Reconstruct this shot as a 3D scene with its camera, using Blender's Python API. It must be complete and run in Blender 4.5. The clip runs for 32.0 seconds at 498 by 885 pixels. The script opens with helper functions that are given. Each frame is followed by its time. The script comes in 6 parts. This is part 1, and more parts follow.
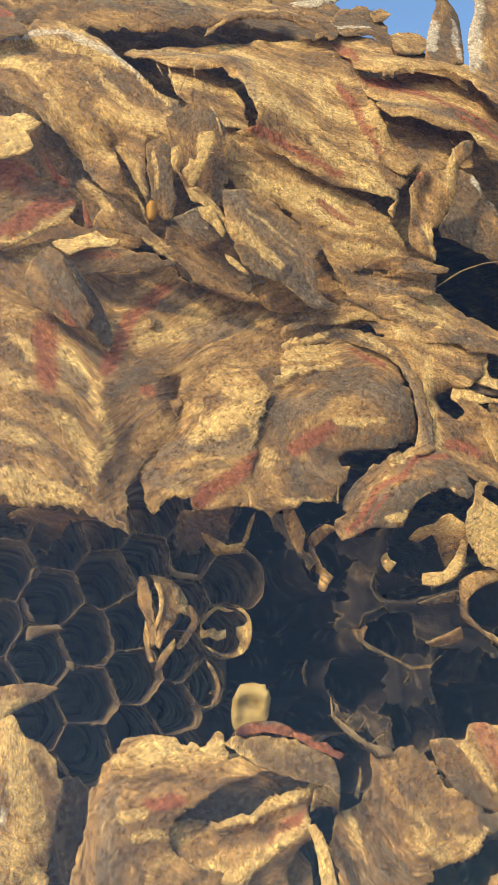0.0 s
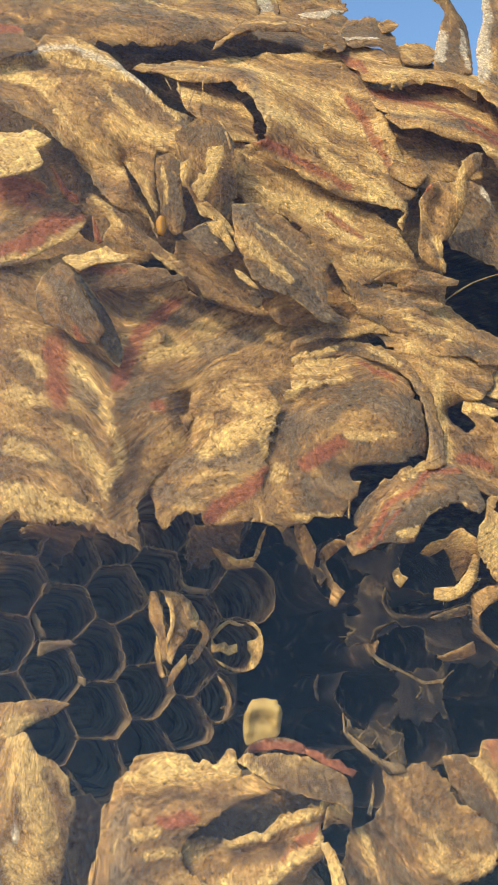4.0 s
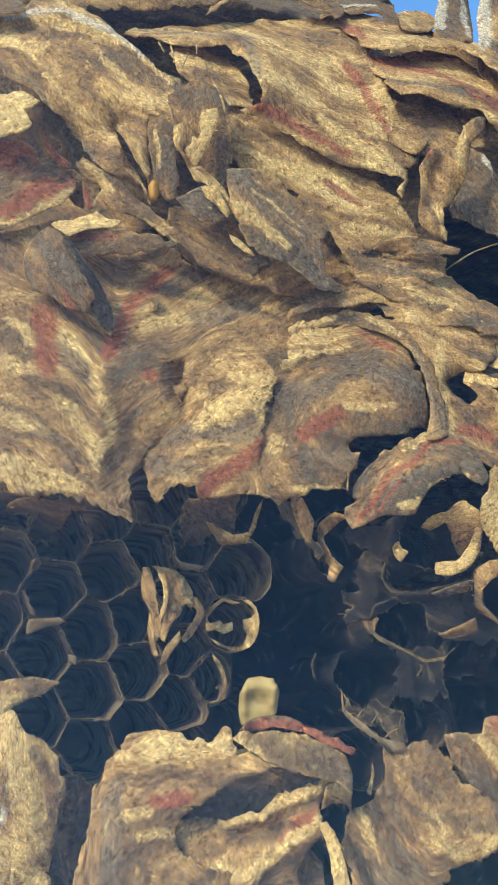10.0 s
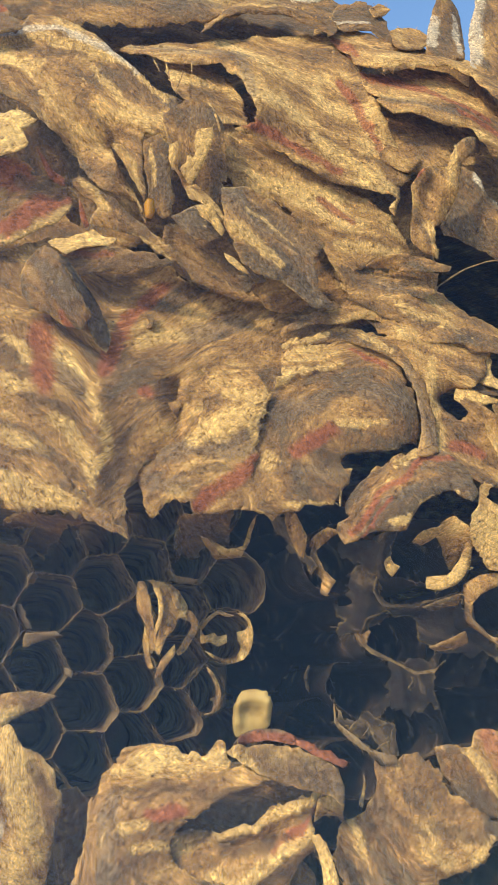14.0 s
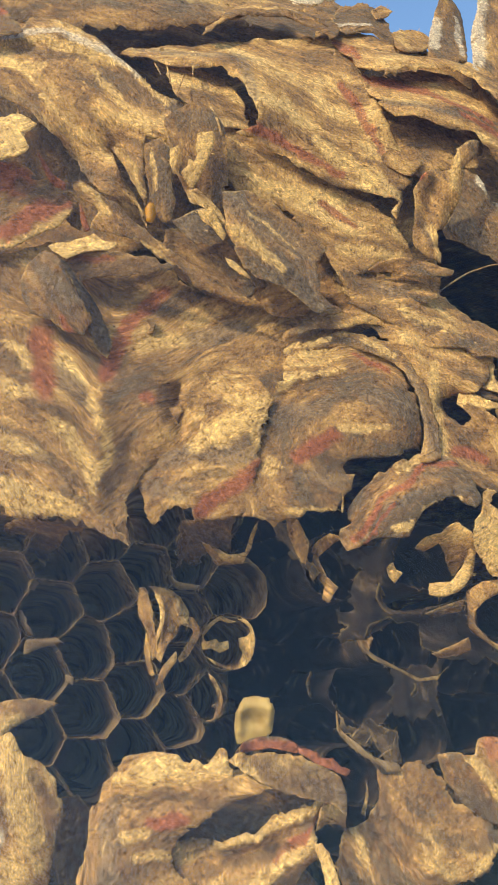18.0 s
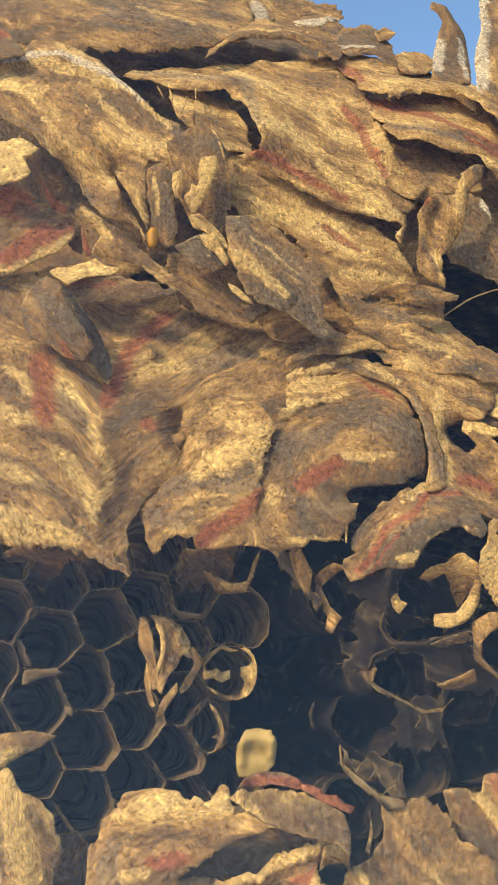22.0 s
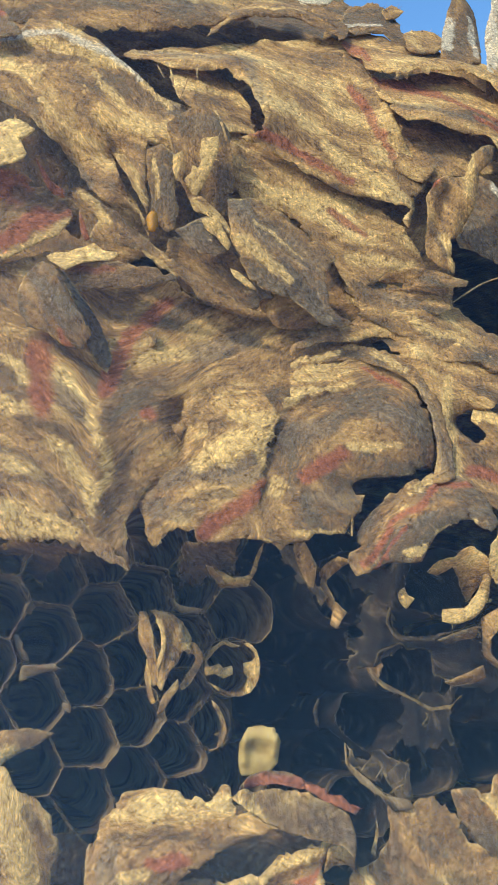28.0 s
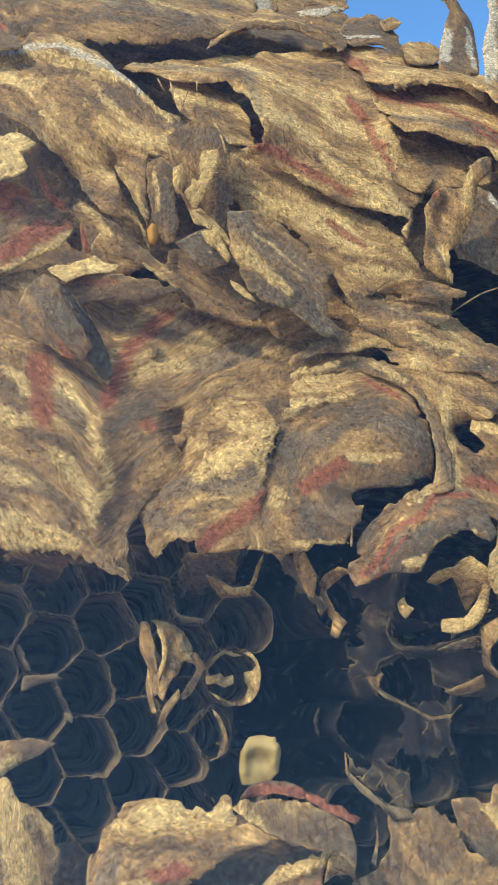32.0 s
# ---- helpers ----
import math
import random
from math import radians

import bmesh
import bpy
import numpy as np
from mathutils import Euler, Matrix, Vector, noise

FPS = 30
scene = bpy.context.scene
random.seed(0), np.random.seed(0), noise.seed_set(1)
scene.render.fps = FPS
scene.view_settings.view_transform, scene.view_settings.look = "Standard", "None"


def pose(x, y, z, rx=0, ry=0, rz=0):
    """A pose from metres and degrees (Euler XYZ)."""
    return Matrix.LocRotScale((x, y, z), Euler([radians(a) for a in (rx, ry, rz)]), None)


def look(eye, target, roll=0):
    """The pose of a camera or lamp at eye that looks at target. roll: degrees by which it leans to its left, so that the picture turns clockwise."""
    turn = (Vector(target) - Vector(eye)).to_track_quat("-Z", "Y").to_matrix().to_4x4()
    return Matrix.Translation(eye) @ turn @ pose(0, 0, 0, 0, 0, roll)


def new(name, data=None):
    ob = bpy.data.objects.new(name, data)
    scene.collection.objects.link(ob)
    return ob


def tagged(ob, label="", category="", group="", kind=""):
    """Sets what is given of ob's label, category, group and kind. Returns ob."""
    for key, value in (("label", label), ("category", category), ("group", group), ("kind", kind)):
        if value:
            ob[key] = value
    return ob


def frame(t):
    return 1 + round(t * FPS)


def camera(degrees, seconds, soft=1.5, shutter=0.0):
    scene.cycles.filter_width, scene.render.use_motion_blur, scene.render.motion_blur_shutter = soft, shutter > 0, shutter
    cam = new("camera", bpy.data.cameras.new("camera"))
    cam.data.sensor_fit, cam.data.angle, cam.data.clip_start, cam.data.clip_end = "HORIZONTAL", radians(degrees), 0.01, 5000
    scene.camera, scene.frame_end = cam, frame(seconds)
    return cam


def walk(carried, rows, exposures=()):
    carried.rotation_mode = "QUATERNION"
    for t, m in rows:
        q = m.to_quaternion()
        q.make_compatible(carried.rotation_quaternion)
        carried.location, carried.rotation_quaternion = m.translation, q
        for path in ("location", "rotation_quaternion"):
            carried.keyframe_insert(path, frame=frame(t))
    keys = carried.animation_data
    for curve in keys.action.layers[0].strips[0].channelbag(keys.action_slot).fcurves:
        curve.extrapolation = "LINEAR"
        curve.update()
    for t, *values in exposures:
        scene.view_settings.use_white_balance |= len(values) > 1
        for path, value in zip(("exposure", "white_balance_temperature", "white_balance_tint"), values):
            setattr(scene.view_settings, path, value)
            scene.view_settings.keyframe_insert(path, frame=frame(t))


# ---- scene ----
cam = camera(38, 32.0, soft=1.7)
EXPOSURES = [(0.0, 0.62, 5770, 2), (3.0, 0.62, 5710, 2), (6.0, 0.62, 5450, -2), (7.0, 0.62, 5110, -2), (8.0, 0.62, 4920, -2), (9.0, 0.62, 4610, -4), (10.0, 0.62, 4700, -4), (11.0, 0.62, 5430, 2), (13.0, 0.62, 5600, 2), (17.0, 0.62, 5710, 2), (20.0, 0.62, 5820, 2), (22.0, 0.62, 5870, 2), (23.0, 0.62, 5740, 2), (25.0, 0.58, 5400, -1), (28.0, 0.57, 4840, -4), (30.0, 0.55, 5490, -2), (32.0, 0.50, 4750, -3)]
PATH = [
    (0.0, (0.00000, 0.00000, 0.13000), (0.00000, 0.10000, 0.13000), 0.000),
    (0.5, (-0.00017, -0.00044, 0.13042), (-0.00014, 0.09956, 0.13023), -0.015),
    (1.0, (-0.00013, -0.00041, 0.13062), (-0.00045, 0.09959, 0.13052), -0.068),
    (1.5, (-0.00029, -0.00059, 0.13065), (-0.00060, 0.09941, 0.13078), -0.105),
    (2.0, (-0.00013, -0.00059, 0.13092), (-0.00045, 0.09941, 0.13115), -0.073),
    (2.5, (-0.00046, 0.00069, 0.13129), (-0.00073, 0.10069, 0.13113), 0.043),
    (3.0, (-0.00023, 0.00047, 0.13120), (-0.00119, 0.10046, 0.13148), -0.129),
    (3.5, (-0.00025, 0.00003, 0.13169), (-0.00137, 0.10002, 0.13202), -0.232),
    (5.5, (-0.00077, 0.00034, 0.13138), (-0.00105, 0.10034, 0.13175), -0.284),
    (6.0, (-0.00047, 0.00043, 0.13037), (-0.00021, 0.10043, 0.13006), -0.260),
    (6.5, (-0.00035, 0.00042, 0.12899), (0.00002, 0.10042, 0.12892), -0.335),
    (7.0, (-0.00036, 0.00108, 0.12953), (-0.00042, 0.10108, 0.12936), -0.406),
    (7.5, (-0.00066, 0.00071, 0.12930), (-0.00049, 0.10071, 0.12854), -0.231),
    (8.0, (-0.00055, 0.00061, 0.12960), (-0.00069, 0.10060, 0.12897), -0.319),
    (8.5, (-0.00064, 0.00060, 0.12843), (0.00007, 0.10059, 0.12742), -0.158),
    (9.0, (-0.00069, 0.00221, 0.12815), (-0.00086, 0.10221, 0.12768), -0.344),
    (9.5, (-0.00041, 0.00267, 0.12824), (-0.00070, 0.10267, 0.12834), -0.333),
    (10.0, (-0.00055, 0.00310, 0.12822), (-0.00088, 0.10310, 0.12815), -0.280),
    (10.5, (-0.00066, 0.00222, 0.12939), (-0.00114, 0.10222, 0.12947), -0.309),
    (11.0, (-0.00072, 0.00176, 0.12967), (-0.00086, 0.10176, 0.12966), -0.293),
    (11.5, (-0.00071, 0.00209, 0.12998), (-0.00047, 0.10209, 0.13005), -0.176),
    (12.0, (-0.00055, 0.00193, 0.13016), (-0.00049, 0.10193, 0.13020), -0.238),
    (12.5, (-0.00052, 0.00201, 0.13034), (-0.00066, 0.10201, 0.13049), -0.320),
    (13.0, (-0.00057, 0.00175, 0.13048), (-0.00055, 0.10175, 0.13053), -0.292),
    (13.5, (-0.00051, 0.00158, 0.13025), (-0.00025, 0.10158, 0.13020), -0.250),
    (14.0, (-0.00052, 0.00172, 0.13043), (-0.00005, 0.10172, 0.13029), -0.225),
    (14.5, (-0.00078, 0.00109, 0.13068), (-0.00021, 0.10108, 0.13030), -0.175),
    (16.5, (-0.00023, 0.00266, 0.12987), (0.00044, 0.10266, 0.12923), -0.310),
    (17.0, (-0.00033, 0.00226, 0.13002), (0.00040, 0.10225, 0.12938), -0.228),
    (17.5, (-0.00065, 0.00219, 0.13084), (0.00015, 0.10219, 0.13034), -0.143),
    (18.0, (-0.00054, 0.00223, 0.13126), (-0.00028, 0.10223, 0.13104), -0.271),
    (18.5, (-0.00074, 0.00247, 0.13141), (-0.00059, 0.10247, 0.13136), -0.343),
    (19.0, (-0.00064, 0.00261, 0.13185), (-0.00042, 0.10261, 0.13160), -0.402),
    (19.5, (-0.00089, 0.00272, 0.13169), (-0.00059, 0.10272, 0.13143), -0.291),
    (20.0, (-0.00110, 0.00310, 0.13160), (-0.00042, 0.10310, 0.13138), -0.211),
    (20.5, (-0.00113, 0.00287, 0.13212), (-0.00020, 0.10287, 0.13206), -0.134),
    (21.0, (-0.00082, 0.00330, 0.13249), (-0.00016, 0.10330, 0.13252), -0.111),
    (21.5, (-0.00082, 0.00277, 0.13146), (0.00023, 0.10277, 0.13111), -0.013),
    (22.0, (-0.00069, 0.00338, 0.13381), (-0.00060, 0.10338, 0.13476), -0.146),
    (22.5, (-0.00058, 0.00326, 0.13331), (-0.00040, 0.10326, 0.13344), -0.082),
    (23.0, (-0.00050, 0.00313, 0.13460), (-0.00054, 0.10313, 0.13517), -0.275),
    (23.5, (-0.00012, 0.00325, 0.13373), (-0.00010, 0.10324, 0.13417), -0.403),
    (24.0, (-0.00031, 0.00369, 0.13378), (-0.00051, 0.10369, 0.13435), -0.366),
    (24.5, (-0.00013, 0.00415, 0.13371), (-0.00054, 0.10415, 0.13426), -0.292),
    (25.0, (-0.00050, 0.00480, 0.13296), (-0.00058, 0.10480, 0.13287), -0.169),
    (25.5, (-0.00057, 0.00474, 0.13292), (-0.00081, 0.10474, 0.13265), -0.155),
    (27.5, (-0.00082, 0.00623, 0.13420), (-0.00136, 0.10623, 0.13385), -0.134),
    (28.0, (-0.00049, 0.00615, 0.13365), (-0.00100, 0.10614, 0.13344), -0.130),
    (28.5, (-0.00022, 0.00620, 0.13400), (-0.00084, 0.10620, 0.13344), -0.146),
    (29.0, (-0.00019, 0.00638, 0.13346), (-0.00108, 0.10637, 0.13285), -0.198),
    (29.5, (-0.00031, 0.00589, 0.13345), (-0.00092, 0.10588, 0.13283), -0.136),
    (30.0, (-0.00005, 0.00663, 0.13370), (-0.00042, 0.10662, 0.13317), -0.021),
    (30.5, (-0.00012, 0.00621, 0.13394), (-0.00037, 0.10621, 0.13342), 0.003),
    (31.0, (-0.00021, 0.00623, 0.13449), (-0.00057, 0.10623, 0.13425), -0.019),
    (31.5, (-0.00002, 0.00645, 0.13460), (-0.00063, 0.10645, 0.13444), -0.133),
    (32.0, (-0.00024, 0.00555, 0.13463), (-0.00101, 0.10554, 0.13487), -0.284),
]
walk(cam, [(t, look(eye, target, roll)) for t, eye, target, roll in PATH], EXPOSURES)

# ---- daylight ----
SUN_ELEVATION, SUN_ROTATION = radians(42), radians(226)
world = bpy.data.worlds.new("world")
scene.world = world
world.use_nodes = True
wn = world.node_tree.nodes
sky = wn.new("ShaderNodeTexSky")
sky.sky_type = "NISHITA"
sky.sun_disc = False
sky.sun_elevation, sky.sun_rotation = SUN_ELEVATION, SUN_ROTATION
sky.air_density, sky.dust_density = 1.0, 2.0
wn["Background"].inputs["Strength"].default_value = 0.15
world.node_tree.links.new(sky.outputs["Color"], wn["Background"].inputs["Color"])

sun = new("sun", bpy.data.lights.new("sun", "SUN"))
sun.data.energy, sun.data.angle, sun.data.color = 2.12, radians(3.0), (1.0, 0.83, 0.59)
to_sun = Vector((math.sin(SUN_ROTATION) * math.cos(SUN_ELEVATION), math.cos(SUN_ROTATION) * math.cos(SUN_ELEVATION), math.sin(SUN_ELEVATION)))
sun.matrix_world = look(to_sun * 5, (0, 0, 0))

# angles of the added veil pane
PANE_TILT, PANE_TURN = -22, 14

# ---- materials ----
MM = 0.001


def material(name, rough=0.85):
    m = bpy.data.materials.new(name)
    m.use_nodes = True
    b = m.node_tree.nodes["Principled BSDF"]
    b.inputs["Roughness"].default_value = rough
    b.inputs["Specular IOR Level"].default_value = 0.25
    return m, m.node_tree.nodes, m.node_tree.links, b


def paper_material(name, ramp_colours, fleck=0.37, relief=0.42, through_light=0.0, loose=1.0):
    """Chewed-wood paper: pulp bands along the grain, felted fibres in several directions, pores, stain tints and
    painted shading.
    """
    m, n, l, b = material(name, 0.9)

    def math_node(op, a, c):
        k = n.new("ShaderNodeMath")
        k.operation = op
        for i, v in ((0, a), (1, c)):
            if isinstance(v, (int, float)):
                k.inputs[i].default_value = v
            else:
                l.new(v, k.inputs[i])
        return k.outputs[0]

    def attribute(key):
        k = n.new("ShaderNodeAttribute")
        k.attribute_name = key
        return k

    def noise_on(vector, stretch, detail, distortion=0.0, turn=0.0):
        if turn:
            k = n.new("ShaderNodeMapping")
            k.inputs["Rotation"].default_value = (0, 0, turn)
            l.new(vector, k.inputs["Vector"])
            vector = k.outputs[0]
        k = n.new("ShaderNodeMapping")
        k.inputs["Scale"].default_value = stretch
        l.new(vector, k.inputs["Vector"])
        t = n.new("ShaderNodeTexNoise")
        t.inputs["Scale"].default_value, t.inputs["Detail"].default_value = 1.0, detail
        t.inputs["Distortion"].default_value = distortion
        l.new(k.outputs[0], t.inputs["Vector"])
        return t.outputs["Fac"]

    def ramp(value, stops):
        k = n.new("ShaderNodeValToRGB")
        while len(k.color_ramp.elements) < len(stops):
            k.color_ramp.elements.new(0.5)
        for e, (p, c) in zip(k.color_ramp.elements, stops):
            e.position, e.color = p, (*c, 1)
        l.new(value, k.inputs[0])
        return k.outputs[0]

    def mixed(fac, a, c, mode="MIX"):
        k = n.new("ShaderNodeMix")
        k.data_type, k.blend_type = "RGBA", mode
        for s, v in ((k.inputs[0], fac), (k.inputs[6], a), (k.inputs[7], c)):
            if isinstance(v, (int, float)):
                s.default_value = v
            elif isinstance(v, tuple):
                s.default_value = (*v, 1)
            else:
                l.new(v, s)
        return k.outputs[2]

    grain, tone = attribute("grain").outputs["Vector"], attribute("tone").outputs["Fac"]
    coord, spot = n.new("ShaderNodeTexCoord"), n.new("ShaderNodeMapping")
    spot.inputs["Scale"].default_value = (1000, 1000, 1000)
    l.new(coord.outputs["Object"], spot.inputs["Vector"])
    spot = spot.outputs[0]
    # pulp bands: each load of pulp is a streak of its own colour
    broad = noise_on(grain, (0.085, 0.27, 1), 4, 0.7)
    narrow = noise_on(grain, (0.24, 0.85, 1), 5, 1.1)
    bands = math_node("ADD", math_node("MULTIPLY", broad, 0.68), math_node("MULTIPLY", narrow, 0.32))
    patches = noise_on(spot, (0.16, 0.16, 0.16), 4, 0.4)
    value = math_node("ADD", math_node("MULTIPLY", math_node("SUBTRACT", bands, 0.5), 1.45), math_node("ADD", math_node("MULTIPLY", patches, 0.55), 0.265))
    value = math_node("ADD", value, math_node("MULTIPLY", math_node("SUBTRACT", tone, 0.42), 0.38))
    # felt: short fibres lying mostly along the grain
    strands = [noise_on(grain, size, 1, 0.6, turn) for turn, size in ((0.1, (1.25, 5.0, 1)), (0.8, (1.35, 4.6, 1)), (-0.75, (1.35, 4.8, 1)), (1.5, (1.45, 4.4, 1)))]
    felt = strands[0]
    for k in strands[1:]:
        felt = math_node("ADD", felt, k)
    felt = math_node("MULTIPLY", felt, 0.25)
    mottle = noise_on(spot, (1.3, 1.3, 1.3), 8, 0.5)
    value = math_node("ADD", value, math_node("MULTIPLY", math_node("SUBTRACT", strands[1], 0.5), 0.22))
    value = math_node("ADD", value, math_node("MULTIPLY", math_node("SUBTRACT", mottle, 0.5), 0.4))
    colour = ramp(value, ramp_colours)
    torn = math_node("ADD", math_node("MULTIPLY", narrow, 1.5), math_node("ADD", math_node("MULTIPLY", mottle, 1.3), math_node("SUBTRACT", math_node("MULTIPLY", strands[0], 0.9), 0.45)))
    for key, c, soft in (("stain_grey", (0.16, 0.115, 0.068), 0.55), ("stain_pale", (0.60, 0.38, 0.122), 0.66), ("stain_red", (0.27, 0.080, 0.034), 0.78), ("stain_brown", (0.15, 0.09, 0.04), 0.75), ("stain_white", (0.62, 0.50, 0.33), 0.62)):
        broken = math_node("MULTIPLY", attribute(key).outputs["Fac"], torn)
        k = n.new("ShaderNodeMapRange")
        k.inputs["From Min"].default_value, k.inputs["From Max"].default_value, k.inputs["To Max"].default_value = 0.35, 1.05, soft
        l.new(broken, k.inputs["Value"])
        colour = mixed(k.outputs[0], colour, c)
    lo, hi = 1 - fleck, 1 + fleck
    colour = mixed(1.0, colour, ramp(felt, [(0.36, (lo * 0.9, lo * 0.87, lo * 0.82)), (0.45, (0.92, 0.91, 0.89)), (0.51, (1, 1, 1)), (0.62, (hi * 1.08, hi * 1.06, hi))]), "MULTIPLY")
    # single bright and dark fibres
    for turn, light in ((0.3, 1.36), (-0.5, 1.32), (1.1, 1.3)) if loose else ():
        single = noise_on(grain, (0.9, 3.9, 1), 0, 0.8, turn)
        colour = mixed(1.0, colour, ramp(single, [(0.22, (0.6, 0.56, 0.50)), (0.33, (1, 1, 1)), (0.65, (1, 1, 1)), (0.77, (light * 1.06, light * 1.04, light * 0.95))]), "MULTIPLY")
    colour = mixed(1.0, colour, ramp(mottle, [(0.32, (0.55, 0.50, 0.44)), (0.44, (0.91, 0.89, 0.86)), (0.54, (1.02, 1.02, 1.01)), (0.68, (1.25, 1.23, 1.18))]), "MULTIPLY")
    specks = noise_on(spot, (2.3, 2.3, 2.3), 1, 0.2)
    colour = mixed(ramp(specks, [(0.20, (0.8,) * 3), (0.27, (0, 0, 0))]), colour, (0.06, 0.04, 0.02))
    pores = n.new("ShaderNodeTexVoronoi")
    pores.inputs["Scale"].default_value = 0.4
    l.new(spot, pores.inputs["Vector"])
    colour = mixed(ramp(pores.outputs["Distance"], [(0.03, (0.85,) * 3), (0.09, (0, 0, 0))]), colour, (0.04, 0.028, 0.02))
    l.new(colour, b.inputs["Base Color"])
    bump = n.new("ShaderNodeBump")
    bump.inputs["Strength"].default_value, bump.inputs["Distance"].default_value = relief, 0.0007
    height = math_node("ADD", math_node("MULTIPLY", felt, 1.1), math_node("ADD", math_node("MULTIPLY", mottle, 0.55), math_node("MULTIPLY", narrow, 0.25)))
    l.new(height, bump.inputs["Height"])
    l.new(bump.outputs[0], b.inputs["Normal"])
    if through_light:
        glow, mix = n.new("ShaderNodeBsdfTranslucent"), n.new("ShaderNodeMixShader")
        l.new(colour, glow.inputs["Color"])
        mix.inputs[0].default_value = through_light
        l.new(b.outputs[0], mix.inputs[1])
        l.new(glow.outputs[0], mix.inputs[2])
        l.new(mix.outputs[0], n["Material Output"].inputs["Surface"])
    return m


STRAW = [(0.26, (0.62, 0.40, 0.140)), (0.36, (0.48, 0.288, 0.091)), (0.45, (0.36, 0.200, 0.062)), (0.54, (0.262, 0.143, 0.050)), (0.63, (0.187, 0.109, 0.045)), (0.78, (0.13, 0.089, 0.047))]
paper = paper_material("wasp_paper", STRAW)
# the darkest stops mainly serve cells toned down as cavity shade
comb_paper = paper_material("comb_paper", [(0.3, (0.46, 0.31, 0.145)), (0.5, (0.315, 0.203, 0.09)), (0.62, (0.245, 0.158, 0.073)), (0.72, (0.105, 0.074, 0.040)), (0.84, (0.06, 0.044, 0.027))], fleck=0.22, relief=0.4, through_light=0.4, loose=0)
silk, _n, _l, _b = material("silk", 0.5)
_t = _n.new("ShaderNodeTexNoise")
_t.inputs["Scale"].default_value, _t.inputs["Detail"].default_value = 420, 5
_r = _n.new("ShaderNodeValToRGB")
_r.color_ramp.elements[0].position, _r.color_ramp.elements[1].position = 0.3, 0.7
_r.color_ramp.elements[0].color, _r.color_ramp.elements[1].color = (0.30, 0.175, 0.04, 1), (0.66, 0.43, 0.12, 1)
_c = _n.new("ShaderNodeTexCoord")
_l.new(_c.outputs["Object"], _t.inputs["Vector"])
_l.new(_t.outputs["Fac"], _r.inputs[0])
_l.new(_r.outputs[0], _b.inputs["Base Color"])
amber_paper, _n, _l, _b = material("amber_resin", 0.2)
_b.inputs["Base Color"].default_value = (0.50, 0.23, 0.02, 1)
# unseen soil, coloured light and sandy to bounce warm fill into the comb
soil, _n, _l, _b = material("soil", 0.95)
_t = _n.new("ShaderNodeTexNoise")
_t.inputs["Scale"].default_value, _t.inputs["Detail"].default_value = 9, 8
_r = _n.new("ShaderNodeValToRGB")
_r.color_ramp.elements[0].color, _r.color_ramp.elements[1].color = (0.20, 0.15, 0.085, 1), (0.36, 0.27, 0.16, 1)
_c = _n.new("ShaderNodeTexCoord")
_l.new(_c.outputs["Object"], _t.inputs["Vector"])
_l.new(_t.outputs["Fac"], _r.inputs[0])
_l.new(_r.outputs[0], _b.inputs["Base Color"])

# almost clear; its 3 percent gloss supplies the added blue veil
glass = bpy.data.materials.new("veil_glass")
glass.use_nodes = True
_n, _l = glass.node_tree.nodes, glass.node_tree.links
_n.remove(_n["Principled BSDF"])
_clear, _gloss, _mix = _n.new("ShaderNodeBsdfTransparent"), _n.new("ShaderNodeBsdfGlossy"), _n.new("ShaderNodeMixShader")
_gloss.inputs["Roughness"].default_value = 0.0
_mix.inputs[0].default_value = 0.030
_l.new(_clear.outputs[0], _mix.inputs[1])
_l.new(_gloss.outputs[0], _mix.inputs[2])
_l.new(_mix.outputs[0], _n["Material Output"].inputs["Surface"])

# ---- the nest: one thing, its sheets, flakes and cells are parts ----
BASE = Vector((0, 0.215, 0))
nest = tagged(new("wasp_nest"), "torn-open wasp nest of straw, grey and rust paper sheets", "wasp nest")
nest.location = BASE


def part(name, verts, faces, mat, parent, label="", attributes=None, smooth=True, flat_from=None):
    """Links a mesh given in millimetres as one part; its origin lies at its middle."""
    v = np.asarray(verts, float) * MM
    mid = v.mean(0)
    me = bpy.data.meshes.new(name)
    me.from_pydata((v - mid).tolist(), [], faces)
    me.materials.append(mat)
    for key, values in (attributes or {}).items():
        values = np.asarray(values, float)
        kind = "FLOAT_VECTOR" if values.ndim == 2 else "FLOAT"
        a = me.attributes.new(key, kind, "POINT")
        a.data.foreach_set("vector" if values.ndim == 2 else "value", values.astype(np.float32).ravel())
    me.polygons.foreach_set("use_smooth", [smooth and (flat_from is None or i < flat_from) for i in range(len(me.polygons))])
    me.update()
    ob = new(name, me)
    ob.parent = parent
    base = Vector(mid) - BASE
    if parent is not nest:
        base = base - parent.location
    ob.location = base
    if label:
        ob["label"] = label
    return ob


def wavy(p, scale, seed, octaves=3):
    """Smooth noise between about -1 and 1 at each row of p."""
    out, amp = np.zeros(len(p)), 1.0
    for k in range(octaves):
        out += amp * np.array([noise.noise((a * scale + seed * 7.3, b * scale - seed * 3.1, seed * 1.7 + k * 9.0)) for a, b in p[:, :2]])
        scale, amp = scale * 2.1, amp * 0.5
    return out


def edge_distance(p, loop):
    a, b = loop, np.roll(loop, -1, 0)
    best = np.full(len(p), 1e9)
    for s, e in zip(a, b):
        d = e - s
        t = np.clip(((p - s) @ d) / max(d @ d, 1e-9), 0, 1)
        best = np.minimum(best, np.hypot(*(p - s - t[:, None] * d).T))
    return best


